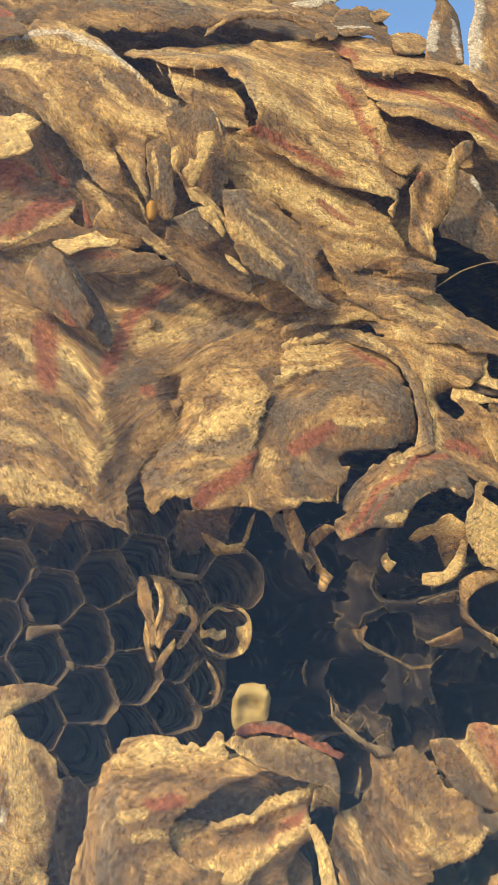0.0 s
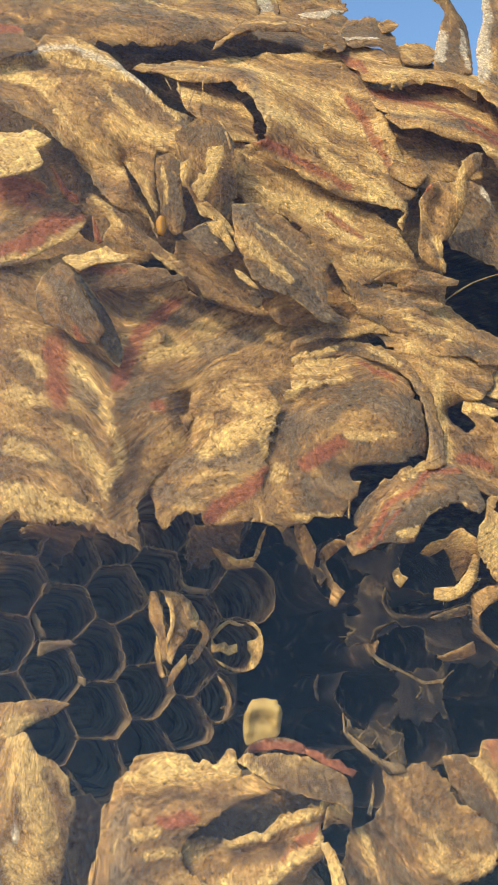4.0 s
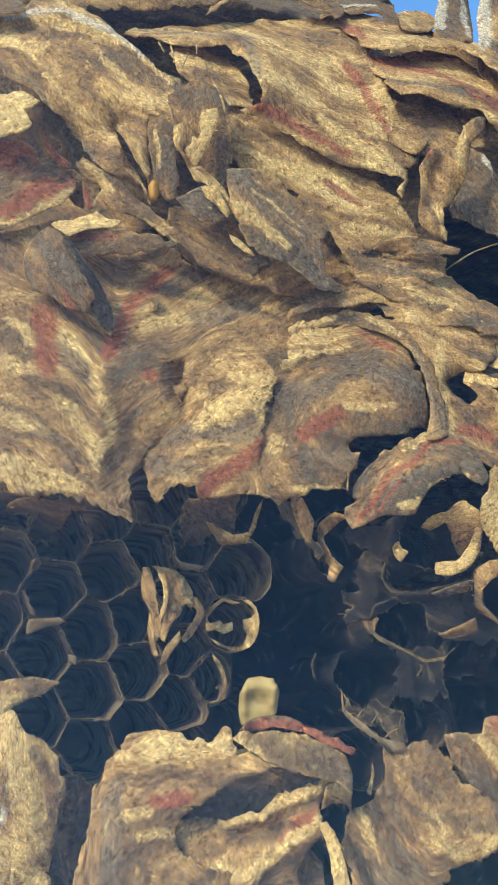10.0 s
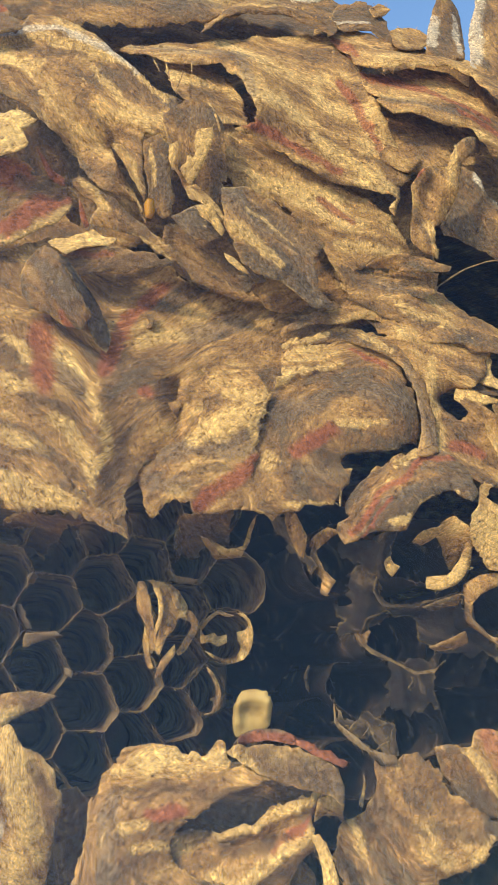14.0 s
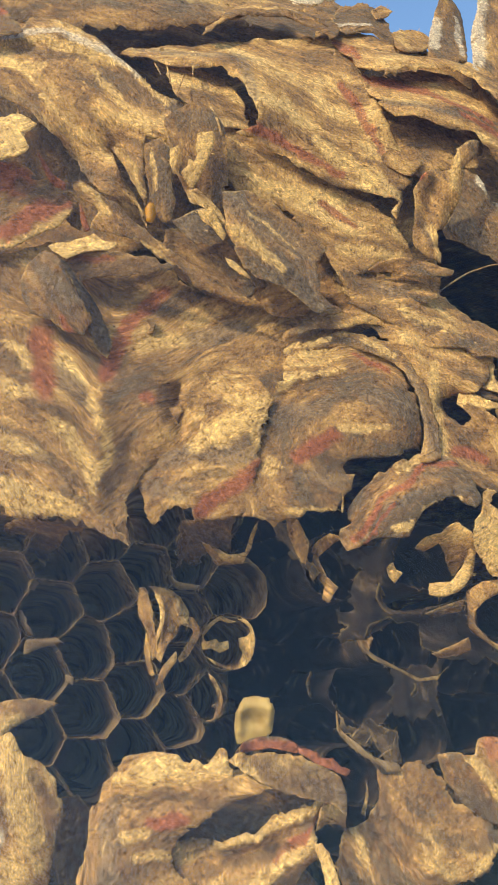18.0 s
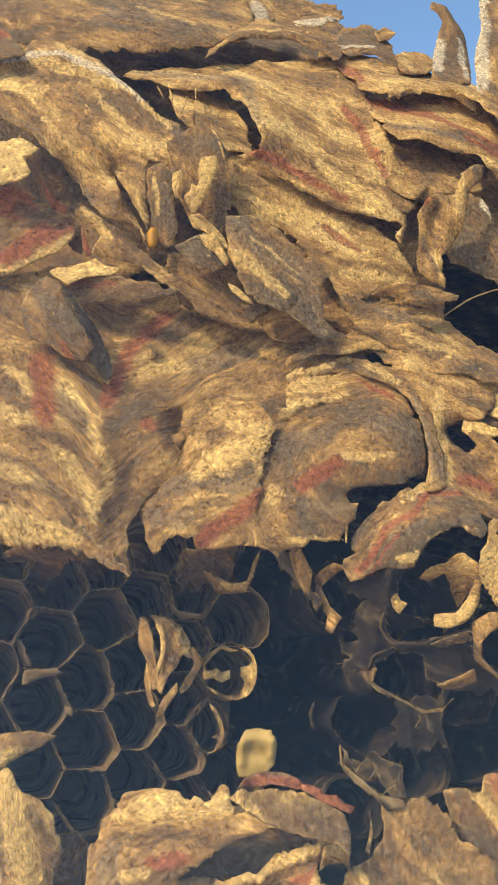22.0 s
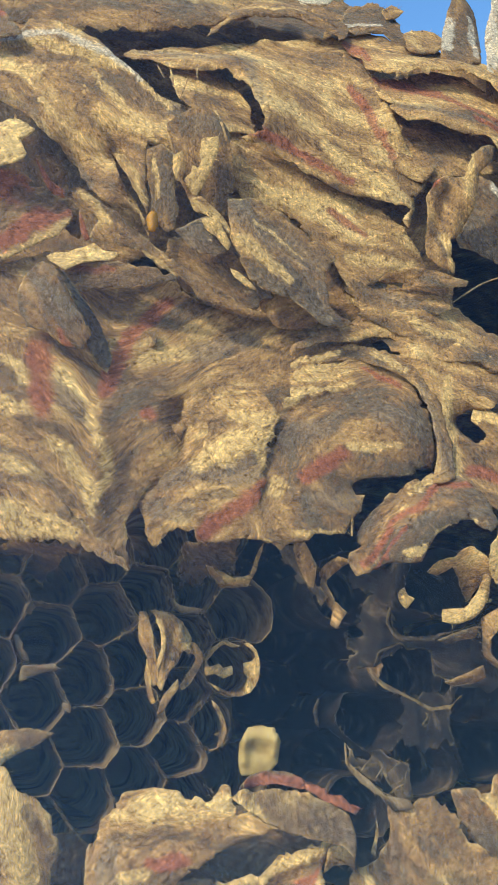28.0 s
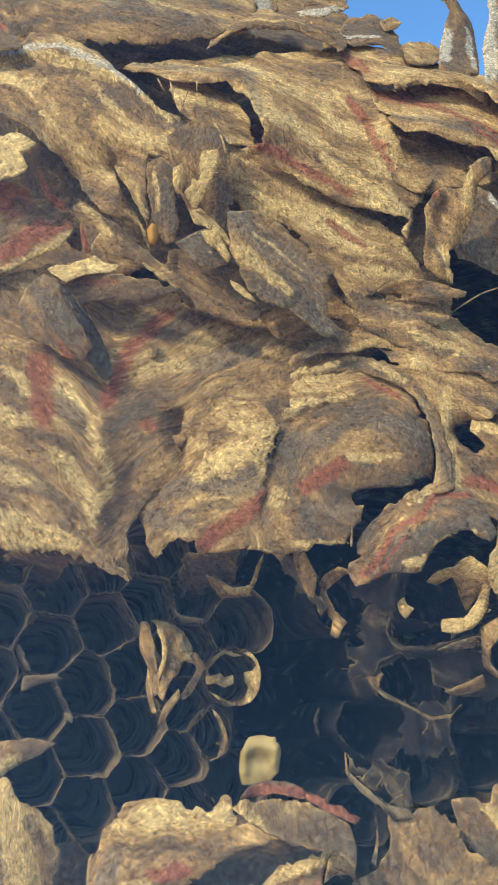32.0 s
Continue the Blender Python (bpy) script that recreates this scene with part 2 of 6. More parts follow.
def inside(p, loop):
    x, y, hit = p[:, 0], p[:, 1], np.zeros(len(p), bool)
    for (x0, y0), (x1, y1) in zip(loop, np.roll(loop, -1, 0)):
        cross = (y0 > y) != (y1 > y)
        hit ^= cross & (x < (x1 - x0) * (y - y0) / (y1 - y0 + 1e-12) + x0)
    return hit


FLAKES = [0]


def flake(name, outline, grain=0, tone=0.3, bulge=0.4, arc=0.0, thick=0.2, amber=0, dark=0, label="", stains_and_shading=(), rough=1.0, crumple=0.9, parent=None, mat=None, fan=None, ring=None, vee=None, folds_at=()):
    """A torn sheet of paper: corners (x, z, depth) in millimetres, joined by a ragged edge; the sheet bulges, ripples and has thickness."""
    from mathutils.geometry import delaunay_2d_cdt
    FLAKES[0] += 1
    seed = FLAKES[0]
    rng = np.random.default_rng(seed)
    o = np.array(outline, float)
    # rounded, ragged outline
    loop = []
    for i in range(len(o)):
        p0, p1, p2, p3 = o[i - 1], o[i], o[(i + 1) % len(o)], o[(i + 2) % len(o)]
        steps = max(2, int(np.hypot(*(p2 - p1)[:2]) / 0.22))
        for s in range(steps):
            t = s / steps
            smooth = 0.5 * (2 * p1 + (p2 - p0) * t + (2 * p0 - 5 * p1 + 4 * p2 - p3) * t * t + (3 * p1 - p0 - 3 * p2 + p3) * t ** 3)
            loop.append(0.3 * smooth + 0.7 * (p1 + (p2 - p1) * t))
    loop = np.array(loop)
    size = math.sqrt(abs(np.sum(o[:, 0] * np.roll(o[:, 1], -1) - o[:, 1] * np.roll(o[:, 0], -1))) / 2)
    rag = rough * min(0.5, max(0.05 * size, 0.13))
    tear = np.clip(2.5 * wavy(loop, 0.12, seed + 80, 2) + 0.45, 0.2, 1)
    for k in (0, 1):
        loop[:, k] += rag * (0.8 * wavy(loop, 0.17, seed + 20 * k, 2) + 0.5 * wavy(loop, 0.47, seed + 50 + 20 * k, 2)
                             + tear * (1.05 * wavy(loop, 0.8, seed + 90 + 20 * k, 3) + 0.45 * wavy(loop, 2.2, seed + 95 + 20 * k, 2)))
    # short rips running in from the edge
    middle = loop[:, :2].mean(0)
    for k in range(int(rough * size / 2.5)):
        i, width = rng.integers(0, len(loop)), int(rng.integers(1, 5))
        inward = middle - loop[i, :2] + rng.normal(0, 0.35, 2) * size
        inward *= rng.uniform(0.3, 1.1) * min(1, size / 12) / (np.hypot(*inward) + 1e-6)
        for m in range(-width, width + 1):
            loop[(i + m) % len(loop), :2] += inward * (1 - abs(m) / (width + 1))
    edge = loop[:, :2]
    step = max(0.38, size / 44)
    lo, hi = edge.min(0), edge.max(0)
    gx, gz = np.meshgrid(np.arange(lo[0], hi[0], step), np.arange(lo[1], hi[1], step * 0.87))
    gx = gx + (np.arange(gx.shape[0]) % 2)[:, None] * step * 0.5
    grid = np.stack([gx.ravel(), gz.ravel()], 1) + rng.uniform(-0.15, 0.15, (gx.size, 2)) * step
    grid = grid[inside(grid, edge)]
    if len(grid):
        grid = grid[edge_distance(grid, edge[::2]) > step * 0.45]
    pts = np.concatenate([edge, grid])
    n_edge = len(edge)
    res = delaunay_2d_cdt([Vector(p) for p in pts.tolist()], [(i, (i + 1) % n_edge) for i in range(n_edge)], [], 1, 1e-5)
    xy = np.array([tuple(p) for p in res[0]])
    tri = np.array([f[:3] for f in res[2]])
    # depth of the sheet
    d2 = ((xy[:, None, :] - loop[None, ::2, :2]) ** 2).sum(-1) + 0.05
    w = d2 ** -1.2
    depth = (w * loop[None, ::2, 2]).sum(1) / w.sum(1)
    dist = edge_distance(xy, edge[::2])
    bulge = 0.5 * min(bulge, 0.12 * size)
    far = dist / max(dist.max(), 0.5)
    depth -= bulge * far * (2 - far)
    ca, sa = math.cos(radians(grain)), math.sin(radians(grain))
    mid = o[:, :2].mean(0)
    q = xy - mid
    along, across = q[:, 0] * ca - q[:, 1] * sa, q[:, 0] * sa + q[:, 1] * ca
    if fan or ring:
        away = xy - np.array(fan or ring)
        side_x, side_z = away.mean(0) / (np.hypot(*away.mean(0)) + 1e-9)
        reach, turn = np.hypot(*away.T), np.arctan2(away[:, 0] * side_z - away[:, 1] * side_x, away[:, 0] * side_x + away[:, 1] * side_z)
        along, across = (reach, turn * reach.mean()) if fan else (turn * reach.mean(), reach)
    if vee:
        off = np.sqrt((xy[:, 0] - vee) ** 2 + 5)
        along, across = np.copysign(off, xy[:, 0] - vee), xy[:, 1] - 0.42 * off + 5 * np.exp(-off / 3.5)
    across = across + arc * along ** 2 + min(2.6, 0.13 * size) * wavy(xy, 0.07, seed + 31, 2) + 0.4 * wavy(xy, 0.3, seed + 37, 2)
    along = along + 2.0 * wavy(xy, 0.09, seed + 41, 2)
    folds = np.stack([along * 0.35, across], 1)
    amp = min(1.0, size / 14)
    depth += amp * crumple * (0.30 * wavy(folds, 0.16, seed + 5, 2) + 0.07 * wavy(xy, 0.5, seed + 9, 3))
    depth += 0.4 * amp * crumple * (0.35 - np.abs(wavy(folds, 0.13, seed + 17, 2)))
    depth += 0.25 * amp * np.exp(-dist / 1.5) * wavy(xy, 0.3, seed + 13, 2)
    for x0, z0, x1, z1, width, lift in folds_at:
        p0, dd = np.array((x0, z0)), np.array((x1 - x0, z1 - z0))
        t = np.clip(((xy - p0) @ dd) / (dd @ dd + 1e-9), 0, 1)
        away = np.hypot(*(xy - p0 - t[:, None] * dd).T)
        depth -= lift * np.exp(-(away / width) ** 2)
    v = np.stack([xy[:, 0], depth, xy[:, 1]], 1)
    # front faces towards the viewer side (-y)
    a, b, c = v[tri[:, 0]], v[tri[:, 1]], v[tri[:, 2]]
    nrm = np.cross(b - a, c - a)
    flip = nrm[:, 1] > 0
    tri[flip] = tri[flip][:, ::-1]
    nrm[flip] *= -1
    vn = np.zeros_like(v)
    for k in range(3):
        np.add.at(vn, tri[:, k], nrm)
    vn /= np.linalg.norm(vn, axis=1, keepdims=True) + 1e-9
    body = thick * (0.45 + 0.55 * (1 - np.exp(-dist / 0.7)))
    back = v - vn * body[:, None]
    n = len(v)
    edges = {}
    for f in tri:
        for i in range(3):
            e = (f[i], f[(i + 1) % 3])
            edges[e] = 1
    rim = [(p, s) for p, s in edges if (s, p) not in edges]
    faces = tri.tolist() + (tri[:, ::-1] + n).tolist() + [[s, p, p + n, s + n] for p, s in rim]
    # loose fibres on the face and along the rim
    hairs, hair_faces, hair_src, hair_tone = [], [], [], []
    rim_ids = np.array([p for p, s in rim])
    picks = np.concatenate([rng.choice(rim_ids, min(len(rim_ids), int(1.2 * size * max(1, rough) ** 2))), rng.integers(0, n, int(7 * size))])
    for k, i in enumerate(picks):
        ang = rng.normal(0, 0.9) - radians(grain) + (math.pi if rng.random() < 0.5 else 0)
        run = np.array([math.cos(ang), -rng.uniform(0.0, 0.18), math.sin(ang)]) * rng.uniform(0.2, 0.9)
        side = np.array([-math.sin(ang), 0.3, math.cos(ang)]) * rng.uniform(0.012, 0.03)
        s = v[i] + vn[i] * 0.02
        j = len(hairs)
        bend = vn[i] * rng.uniform(0.0, 0.12)
        hairs += [s - side, s + side, s + run * 0.55 + bend + side, s + run * 0.55 + bend - side, s + run]
        hair_faces += [[j, j + 1, j + 2, j + 3], [j + 3, j + 2, j + 4]]
        hair_src += [i] * 5
        hair_tone += [0.0] * 5
    # slivers of paper peeling off the face along the grain
    for k in range(int(1.6 * size) if size > 9 and rough > 0.5 else 0):
        i = rng.integers(n_edge, n)
        if dist[i] < 0.8:
            continue
        heading = -radians(grain)
        if fan or ring:
            out_x, out_z = xy[i] - np.array(fan or ring)
            heading = math.atan2(out_z, out_x) + (0 if fan else math.pi / 2)
        if vee:
            heading = math.atan(0.55) if xy[i, 0] > vee else -math.atan(0.55)
        heading += rng.normal(0, 0.25) + (math.pi if rng.random() < 0.5 else 0)
        length, width = rng.uniform(0.8, 3.2), rng.uniform(0.06, 0.24)
        step_x, step_z = math.cos(heading), math.sin(heading)
        bend, shade, peel = rng.normal(0, 0.18), rng.normal(-0.06, 0.14), rng.uniform(0.03, 0.3)
        j, m = len(hairs), 6
        end = xy[i] + np.array((step_x - step_z * bend, step_z + step_x * bend)) * length
        if not inside(end[None], edge[::3])[0]:
            continue
        for q in range(m):
            t = q / (m - 1)
            px, pz = xy[i, 0] + step_x * length * t - step_z * bend * length * t * t, xy[i, 1] + step_z * length * t + step_x * bend * length * t * t
            near = int(np.argmin((xy[:, 0] - px) ** 2 + (xy[:, 1] - pz) ** 2))
            wide = width * (0.35 + math.sin(math.pi * min(0.95, 0.12 + t * 0.8)) * rng.uniform(0.6, 1.15))
            up = v[near, 1] - 0.05 - peel * t ** 3
            hairs += [np.array((px - step_z * wide, up + 0.05, pz + step_x * wide)), np.array((px + step_z * wide, up, pz - step_x * wide))]
            hair_src += [near, near]
            hair_tone += [shade, shade]
            if q:
                hair_faces.append([j + 2 * q - 2, j + 2 * q - 1, j + 2 * q + 1, j + 2 * q])
    src = np.concatenate([np.arange(n), np.arange(n)])
    verts = np.concatenate([v, back])
    data = {"grain": np.stack([along, across, np.full(n, seed * 11.7)], 1)[src], "tone": np.full(len(src), tone)}
    # mostly pulp colours; on a few flakes painted sunlight and shade
    for key in ("red", "pale", "grey", "white", "brown"):
        s = np.zeros(n)
        bent = xy + np.stack([wavy(xy, 0.22, seed + 61, 2), wavy(xy, 0.22, seed + 67, 2)], 1) * 0.8 + np.stack([wavy(xy, 0.7, seed + 63, 2), wavy(xy, 0.7, seed + 69, 2)], 1) * 0.3
        for kind, x0, z0, x1, z1, width in stains_and_shading:
            if kind == key:
                p0, dd = np.array((x0, z0)), np.array((x1 - x0, z1 - z0))
                t = np.clip(((bent - p0) @ dd) / (dd @ dd + 1e-9), 0, 1)
                away = np.hypot(*(bent - p0 - t[:, None] * dd).T) * (1.0 + 0.5 * np.abs(t - 0.4))
                s = np.maximum(s, np.clip(1.35 - 0.85 * away / max(width, 0.1), 0, 1))
        # torn edges get pale fibre that also stands in for a lit rim
        if key == "pale":
            s = np.maximum(s, 0.55 * np.exp(-dist / 0.3) * np.clip(0.7 + 1.2 * wavy(xy, 0.25, seed + 71, 2), 0, 1))
        data["stain_" + key] = s[src]
    ob = part(name, verts, faces, mat or (amber_paper if amber else comb_paper if dark else paper), parent or nest, label, data, True, 2 * len(tri))
    if size > 2 and rough > 0.5:
        half = {key: np.asarray(values)[np.array(hair_src)] for key, values in data.items()}
        half["tone"] = np.clip(half["tone"] + np.array(hair_tone), 0, 1)
        tagged(part("fuzz", hairs, hair_faces, mat or paper, ob, "", half), kind="stuff")
    return ob



# backing sheets of the envelope
flake('inner_sheet', [(-61.5, 227.9, 148.6), (-28.7, 228.2, 152.6), (-2.4, 214.1, 144.7), (13.1, 207.7, 141.3), (16.2, 191.9, 131.2), (11.7, 174.6, 125.9), (-1.1, 164.0, 122.9), (-13.3, 164.4, 121.2), (-24.6, 160.6, 121), (-36.4, 161.9, 122.4), (-50.1, 163.4, 120.6)], grain=20, tone=0.5, bulge=0)
flake('inner_sheet', [(13.5, 212.4, 145.7), (29.1, 208.1, 144.1), (48.7, 201.4, 142.1), (57.9, 192.8, 137.5), (56.7, 168.3, 134.8), (37.4, 170.0, 133.5), (30.2, 179.0, 129.7), (20.1, 182.9, 129.3), (12.0, 189.2, 129.7)], grain=20, tone=0.5, bulge=0)
flake('inner_sheet', [(-5.7, 184.8, 120.1), (15.3, 186.2, 123.2), (26.7, 176.2, 122.4), (30.1, 164.3, 120.7), (30.2, 154.2, 117.5), (17.6, 148.1, 113.6), (1.7, 147.8, 112.2), (-5.4, 153.3, 113), (-7.3, 162.7, 115.1)], grain=-20, tone=0.4, bulge=0)
flake('inner_sheet', [(-69.9, 245.9, 162.3), (-18.6, 248.0, 169), (15.0, 231.5, 161.7), (23.8, 216.4, 152.8), (17.9, 204.8, 144.2), (-15.5, 204.3, 141.2), (-59.7, 205.2, 138.8)], grain=20, tone=0.6, bulge=0)

# large lower sheets that hang over the comb

# upper sheets
flake('envelope_sheet', [(-21.5, 194.9, 120.1), (-10.7, 197.9, 123.9), (3.9, 200.6, 127.7), (13.5, 202, 129.5), (17.5, 196.4, 125.3), (19.1, 189.3, 119.9), (20.8, 182, 115.1), (23.6, 176.4, 114.6), (24.8, 171.2, 113.3), (23.2, 169.4, 112.4), (22.9, 166.9, 111.4), (22.1, 164.3, 110.4), (21.2, 165.3, 110.8), (22.3, 167.4, 110.9), (13.7, 169.1, 110.4), (10.2, 170.6, 110), (6.8, 172.4, 109.9), (3.3, 174.3, 109.8), (-0.1, 176.7, 110), (-2.2, 177.3, 109.8), (-0.1, 177.6, 109.3), (1.4, 178.1, 108.8), (1.1, 181.2, 109.6), (-0.8, 185.9, 112.9), (-3.9, 189.5, 115.2), (-9.1, 189.9, 115.6), (-13.8, 191.3, 116.8), (-18.1, 193.3, 118.6)], grain=28, tone=0.12, bulge=1.2, label='golden paper sheet with a rust band along its torn edge', stains_and_shading=[('red', -0.1, 178.4, 6.9, 174.6, 0.8), ('red', 6.9, 174.6, 14.0, 170.6, 0.7), ('grey', -19.1, 195.6, -0.1, 192.7, 1.3), ('grey', -2.0, 194.1, 0.8, 182.9, 1.0), ('red', 14.9, 189.5, 21.3, 174.0, 0.7), ('pale', 10.5, 176.3, 18.5, 170.1, 1.2)])
flake('envelope_sheet', [(-13, 190.6, 118.2), (-8.4, 191.3, 118.5), (-3.8, 189.5, 118.4), (-0.1, 183.3, 115), (-0.1, 178.5, 112.2), (-4, 178.6, 110.8), (-8.8, 181.8, 111.6), (-11.6, 184.9, 113.7)], grain=25, tone=0.2, stains_and_shading=[('pale', -11.9, 188.2, -1.9, 185.5, 0.8)])
flake('envelope_sheet', [(-4.9, 179.9, 112.3), (-0.1, 177.8, 112), (6.9, 173, 111.6), (13.9, 169.6, 112.1), (21.9, 165.1, 112.6), (25.3, 159.4, 112.8), (24.4, 157.3, 111.4), (18.8, 157.6, 109.7), (17, 156.1, 109.1), (13.4, 154.4, 108.2), (11.1, 159.5, 109.7), (5.1, 165.8, 110.6), (-1.8, 168.1, 109.8), (-4.2, 173, 109.3)], grain=20, tone=0.12, bulge=1, label='golden paper sheet under a diagonal tear', stains_and_shading=[('pale', 2.5, 169.2, 13.9, 168.0, 1.4), ('pale', 13.8, 159.9, 22.7, 158.9, 1.0), ('red', 10.4, 166.9, 15.7, 163.6, 0.8), ('pale', -2.7, 176.9, 0.8, 175.7, 0.5)])
flake('envelope_sheet', [(17.5, 193.4, 123.7), (19.9, 191.3, 121.9), (29.3, 194.2, 125.4), (34.9, 192.1, 124.5), (39.7, 186.8, 121.4), (47.3, 180.1, 119), (45.4, 170.5, 114.3), (39.4, 174.1, 114), (36, 176.9, 113.8), (35.1, 178.8, 113.7), (33.2, 179.3, 113.5), (30.8, 179, 113.2), (28.6, 179.6, 113), (27.3, 180.6, 113.1), (22.8, 181, 113), (21.2, 182.2, 113.7), (19.9, 185.3, 116.5)], grain=18, tone=0.25, bulge=1, label='paper sheet with a broad rust-red band', stains_and_shading=[('red', 18.8, 190.5, 28.2, 188.3, 1.7), ('red', 28.2, 188.3, 38.7, 181.6, 0.8), ('red', 33.0, 182.3, 44.9, 175.4, 0.8), ('grey', 21.9, 184.4, 32.9, 181.8, 0.8)])
flake('envelope_sheet', [(18.8, 188.6, 121.3), (24.2, 185.5, 119.6), (33.5, 183.2, 119.7), (37.8, 179.4, 118.5), (35.7, 173.8, 116), (30.2, 173.2, 114.2), (26.5, 172, 113.6), (24.3, 169.8, 113.5), (21.8, 174.2, 114.7)], grain=20, tone=0.4, bulge=0.5)
flake('envelope_sheet', [(13.5, 204.1, 132.1), (17.6, 205.7, 133.6), (22.6, 203.5, 131.9), (28.2, 200.4, 129.6), (35.2, 199, 129.2), (40.2, 194.5, 125.9), (48.7, 185.8, 120.3), (46.9, 180.5, 115.6), (39, 185.3, 116.4), (36.6, 189.6, 118.8), (32.7, 191.8, 120), (24.1, 191.6, 119), (21.5, 189.5, 117.7), (22.3, 189.5, 118), (17.8, 192.5, 120.6), (16.7, 196.1, 123.8), (14.8, 199.6, 127.3)], grain=14, tone=0.18, bulge=0.5, label='curled tan paper sheet with an overhanging rim', stains_and_shading=[('red', 14.9, 201.0, 17.8, 194.9, 1.0)])
flake('envelope_sheet', [(15.6, 201.6, 129.4), (18.2, 203.4, 130.3), (21.1, 202.4, 129.2), (24.9, 200.4, 128.2), (25.4, 197.5, 125.5), (21.2, 195.4, 124.2), (18.8, 191.5, 121.3), (17.9, 193.6, 122.6), (16.7, 196.9, 125)], grain=10, tone=0.3, stains_and_shading=[('red', 15.8, 199.5, 17.8, 194.9, 0.9)])

# rolled sheets along the top
flake('envelope_sheet', [(-56.5, 219.6, 131.3), (-36.8, 226.5, 138.2), (-12.2, 224.7, 140.4), (-1.2, 219.3, 138.8), (0.4, 212.1, 134.1), (-1.6, 203.4, 126), (-5.9, 201.5, 123.7), (-10.6, 200.2, 122.4), (-17.3, 199.6, 122.1), (-24.9, 199.5, 121.9), (-32.8, 200.6, 123.2), (-39.7, 201.4, 123.7), (-52.6, 201, 122.3)], grain=12, tone=0.5, bulge=2, label='rolled grey-brown paper sheet overhanging a dark gap', stains_and_shading=[('grey', -24.4, 208.3, -5.1, 205.1, 1.4), ('pale', -19.7, 211.2, -9.2, 206.4, 0.6)])
flake('envelope_sheet', [(-7.6, 197.7, 120.4), (-4.1, 201.7, 123.4), (0.9, 203.9, 125.9), (7.3, 203.8, 126.4), (11.7, 201.4, 125.6), (14.7, 199, 124.5), (16, 203.1, 129.2), (12.5, 210.3, 134.7), (6.3, 214.4, 137.8), (-0.1, 216.2, 139), (-4.3, 210.6, 133.4)], grain=10, tone=0.4, bulge=1, label='curled tan paper scrap with a lifted lip', stains_and_shading=[('pale', -2.1, 206.1, 8.1, 206.2, 0.5)])
flake('paper_scrap', [(-46.2, 200.4, 118), (-40.9, 201.8, 118.8), (-36.1, 197, 115.4), (-35, 194.7, 114.5), (-39.4, 194.3, 114.4), (-44.5, 193.5, 113.8)], grain=10, tone=0.6, crumple=0.4, bulge=0.1, stains_and_shading=[('red', -44.3, 201.0, -38.5, 199.9, 1.2)])
flake('paper_scrap', [(-1.2, 224.8, 143.8), (3.2, 223.4, 143.4), (4.2, 213.6, 136.5), (3, 209, 132.4), (0.4, 211, 134.1)], grain=70, tone=0.5, crumple=0.4, bulge=0.1, stains_and_shading=[('white', 1.0, 217.2, 2.5, 210.6, 1.5)])
flake('paper_scrap', [(4.2, 214.8, 138.5), (8.6, 216.9, 140.1), (13.2, 219.8, 142.2), (16.5, 219.2, 142.1), (17.3, 215.2, 139.2), (12.7, 211.8, 136.2), (9.2, 206.8, 132.2), (6.2, 208.8, 133.8)], grain=20, tone=0.5, crumple=0.4, bulge=0.1, stains_and_shading=[('white', 8.3, 212.7, 15.9, 214.1, 1.3)])
flake('paper_scrap', [(14.9, 206.5, 132.5), (16.9, 211.3, 136.2), (21.3, 212.6, 137.4), (24, 210.4, 135.7), (25.6, 204.3, 131.5), (26, 200.2, 128.7), (23.9, 200.4, 128), (21, 202.9, 128.9), (16.9, 202.2, 128.1)], grain=-10, tone=0.75, crumple=0.4, bulge=0.1, stains_and_shading=[('white', 15.3, 205.1, 21.5, 205.6, 0.7)])
flake('paper_scrap', [(22.3, 209.1, 133.5), (24.3, 210.7, 134.6), (26.2, 209.3, 133.9), (24.8, 207.5, 132.7), (22.8, 207.1, 132.3)], grain=0, tone=0.4, crumple=0.4, bulge=0.1)
flake('paper_scrap', [(25.1, 202.4, 128.9), (27.5, 204.2, 131), (31.1, 203.9, 131), (32.9, 201.6, 130.2), (29.9, 197.9, 126.2), (27.1, 196.7, 124.5), (25.3, 197.5, 124.9)], grain=10, tone=0.3, crumple=0.4, bulge=0.1, stains_and_shading=[('pale', 26.3, 201.9, 27.3, 198.2, 0.8)])

# upright weathered shards against the sky
flake('weathered_shard', [(30.8, 196.9, 126.1), (32.4, 204.3, 131.4), (34, 209.2, 134.5), (35.4, 212.9, 136.8), (34.7, 214.9, 137.3), (33.3, 215.9, 137.2), (34, 217.6, 138.2), (36.7, 217.1, 138.7), (38.4, 214.2, 138.5), (40, 211.4, 138.2), (39.5, 204.8, 134.1), (37.9, 196.8, 127.3), (35.1, 195.1, 125.3)], grain=85, tone=0.6, bulge=1.5, rough=0.4, crumple=0.5, label='upright weathered paper shard with a hooked tip', stains_and_shading=[('white', 32.3, 199.9, 33.9, 207.3, 1.2), ('white', 37.2, 198.6, 38.5, 208.5, 0.7)])
flake('weathered_shard', [(36.9, 188.2, 121.4), (39, 197.2, 127.6), (40, 203.7, 132.3), (42.9, 212.1, 137.6), (44.8, 223, 144.6), (48.1, 232.9, 150.7), (57.9, 238, 154.7), (60.5, 226, 149.3), (49.2, 182.6, 121.5), (41.5, 183.9, 122.3)], grain=85, tone=0.5, bulge=2, rough=0.4, crumple=0.5, label='upright bleached paper shard beside the nest edge', stains_and_shading=[('white', 46.0, 229.6, 38.7, 194.1, 1.8), ('white', 38.7, 194.1, 43.2, 185.9, 1.6)])

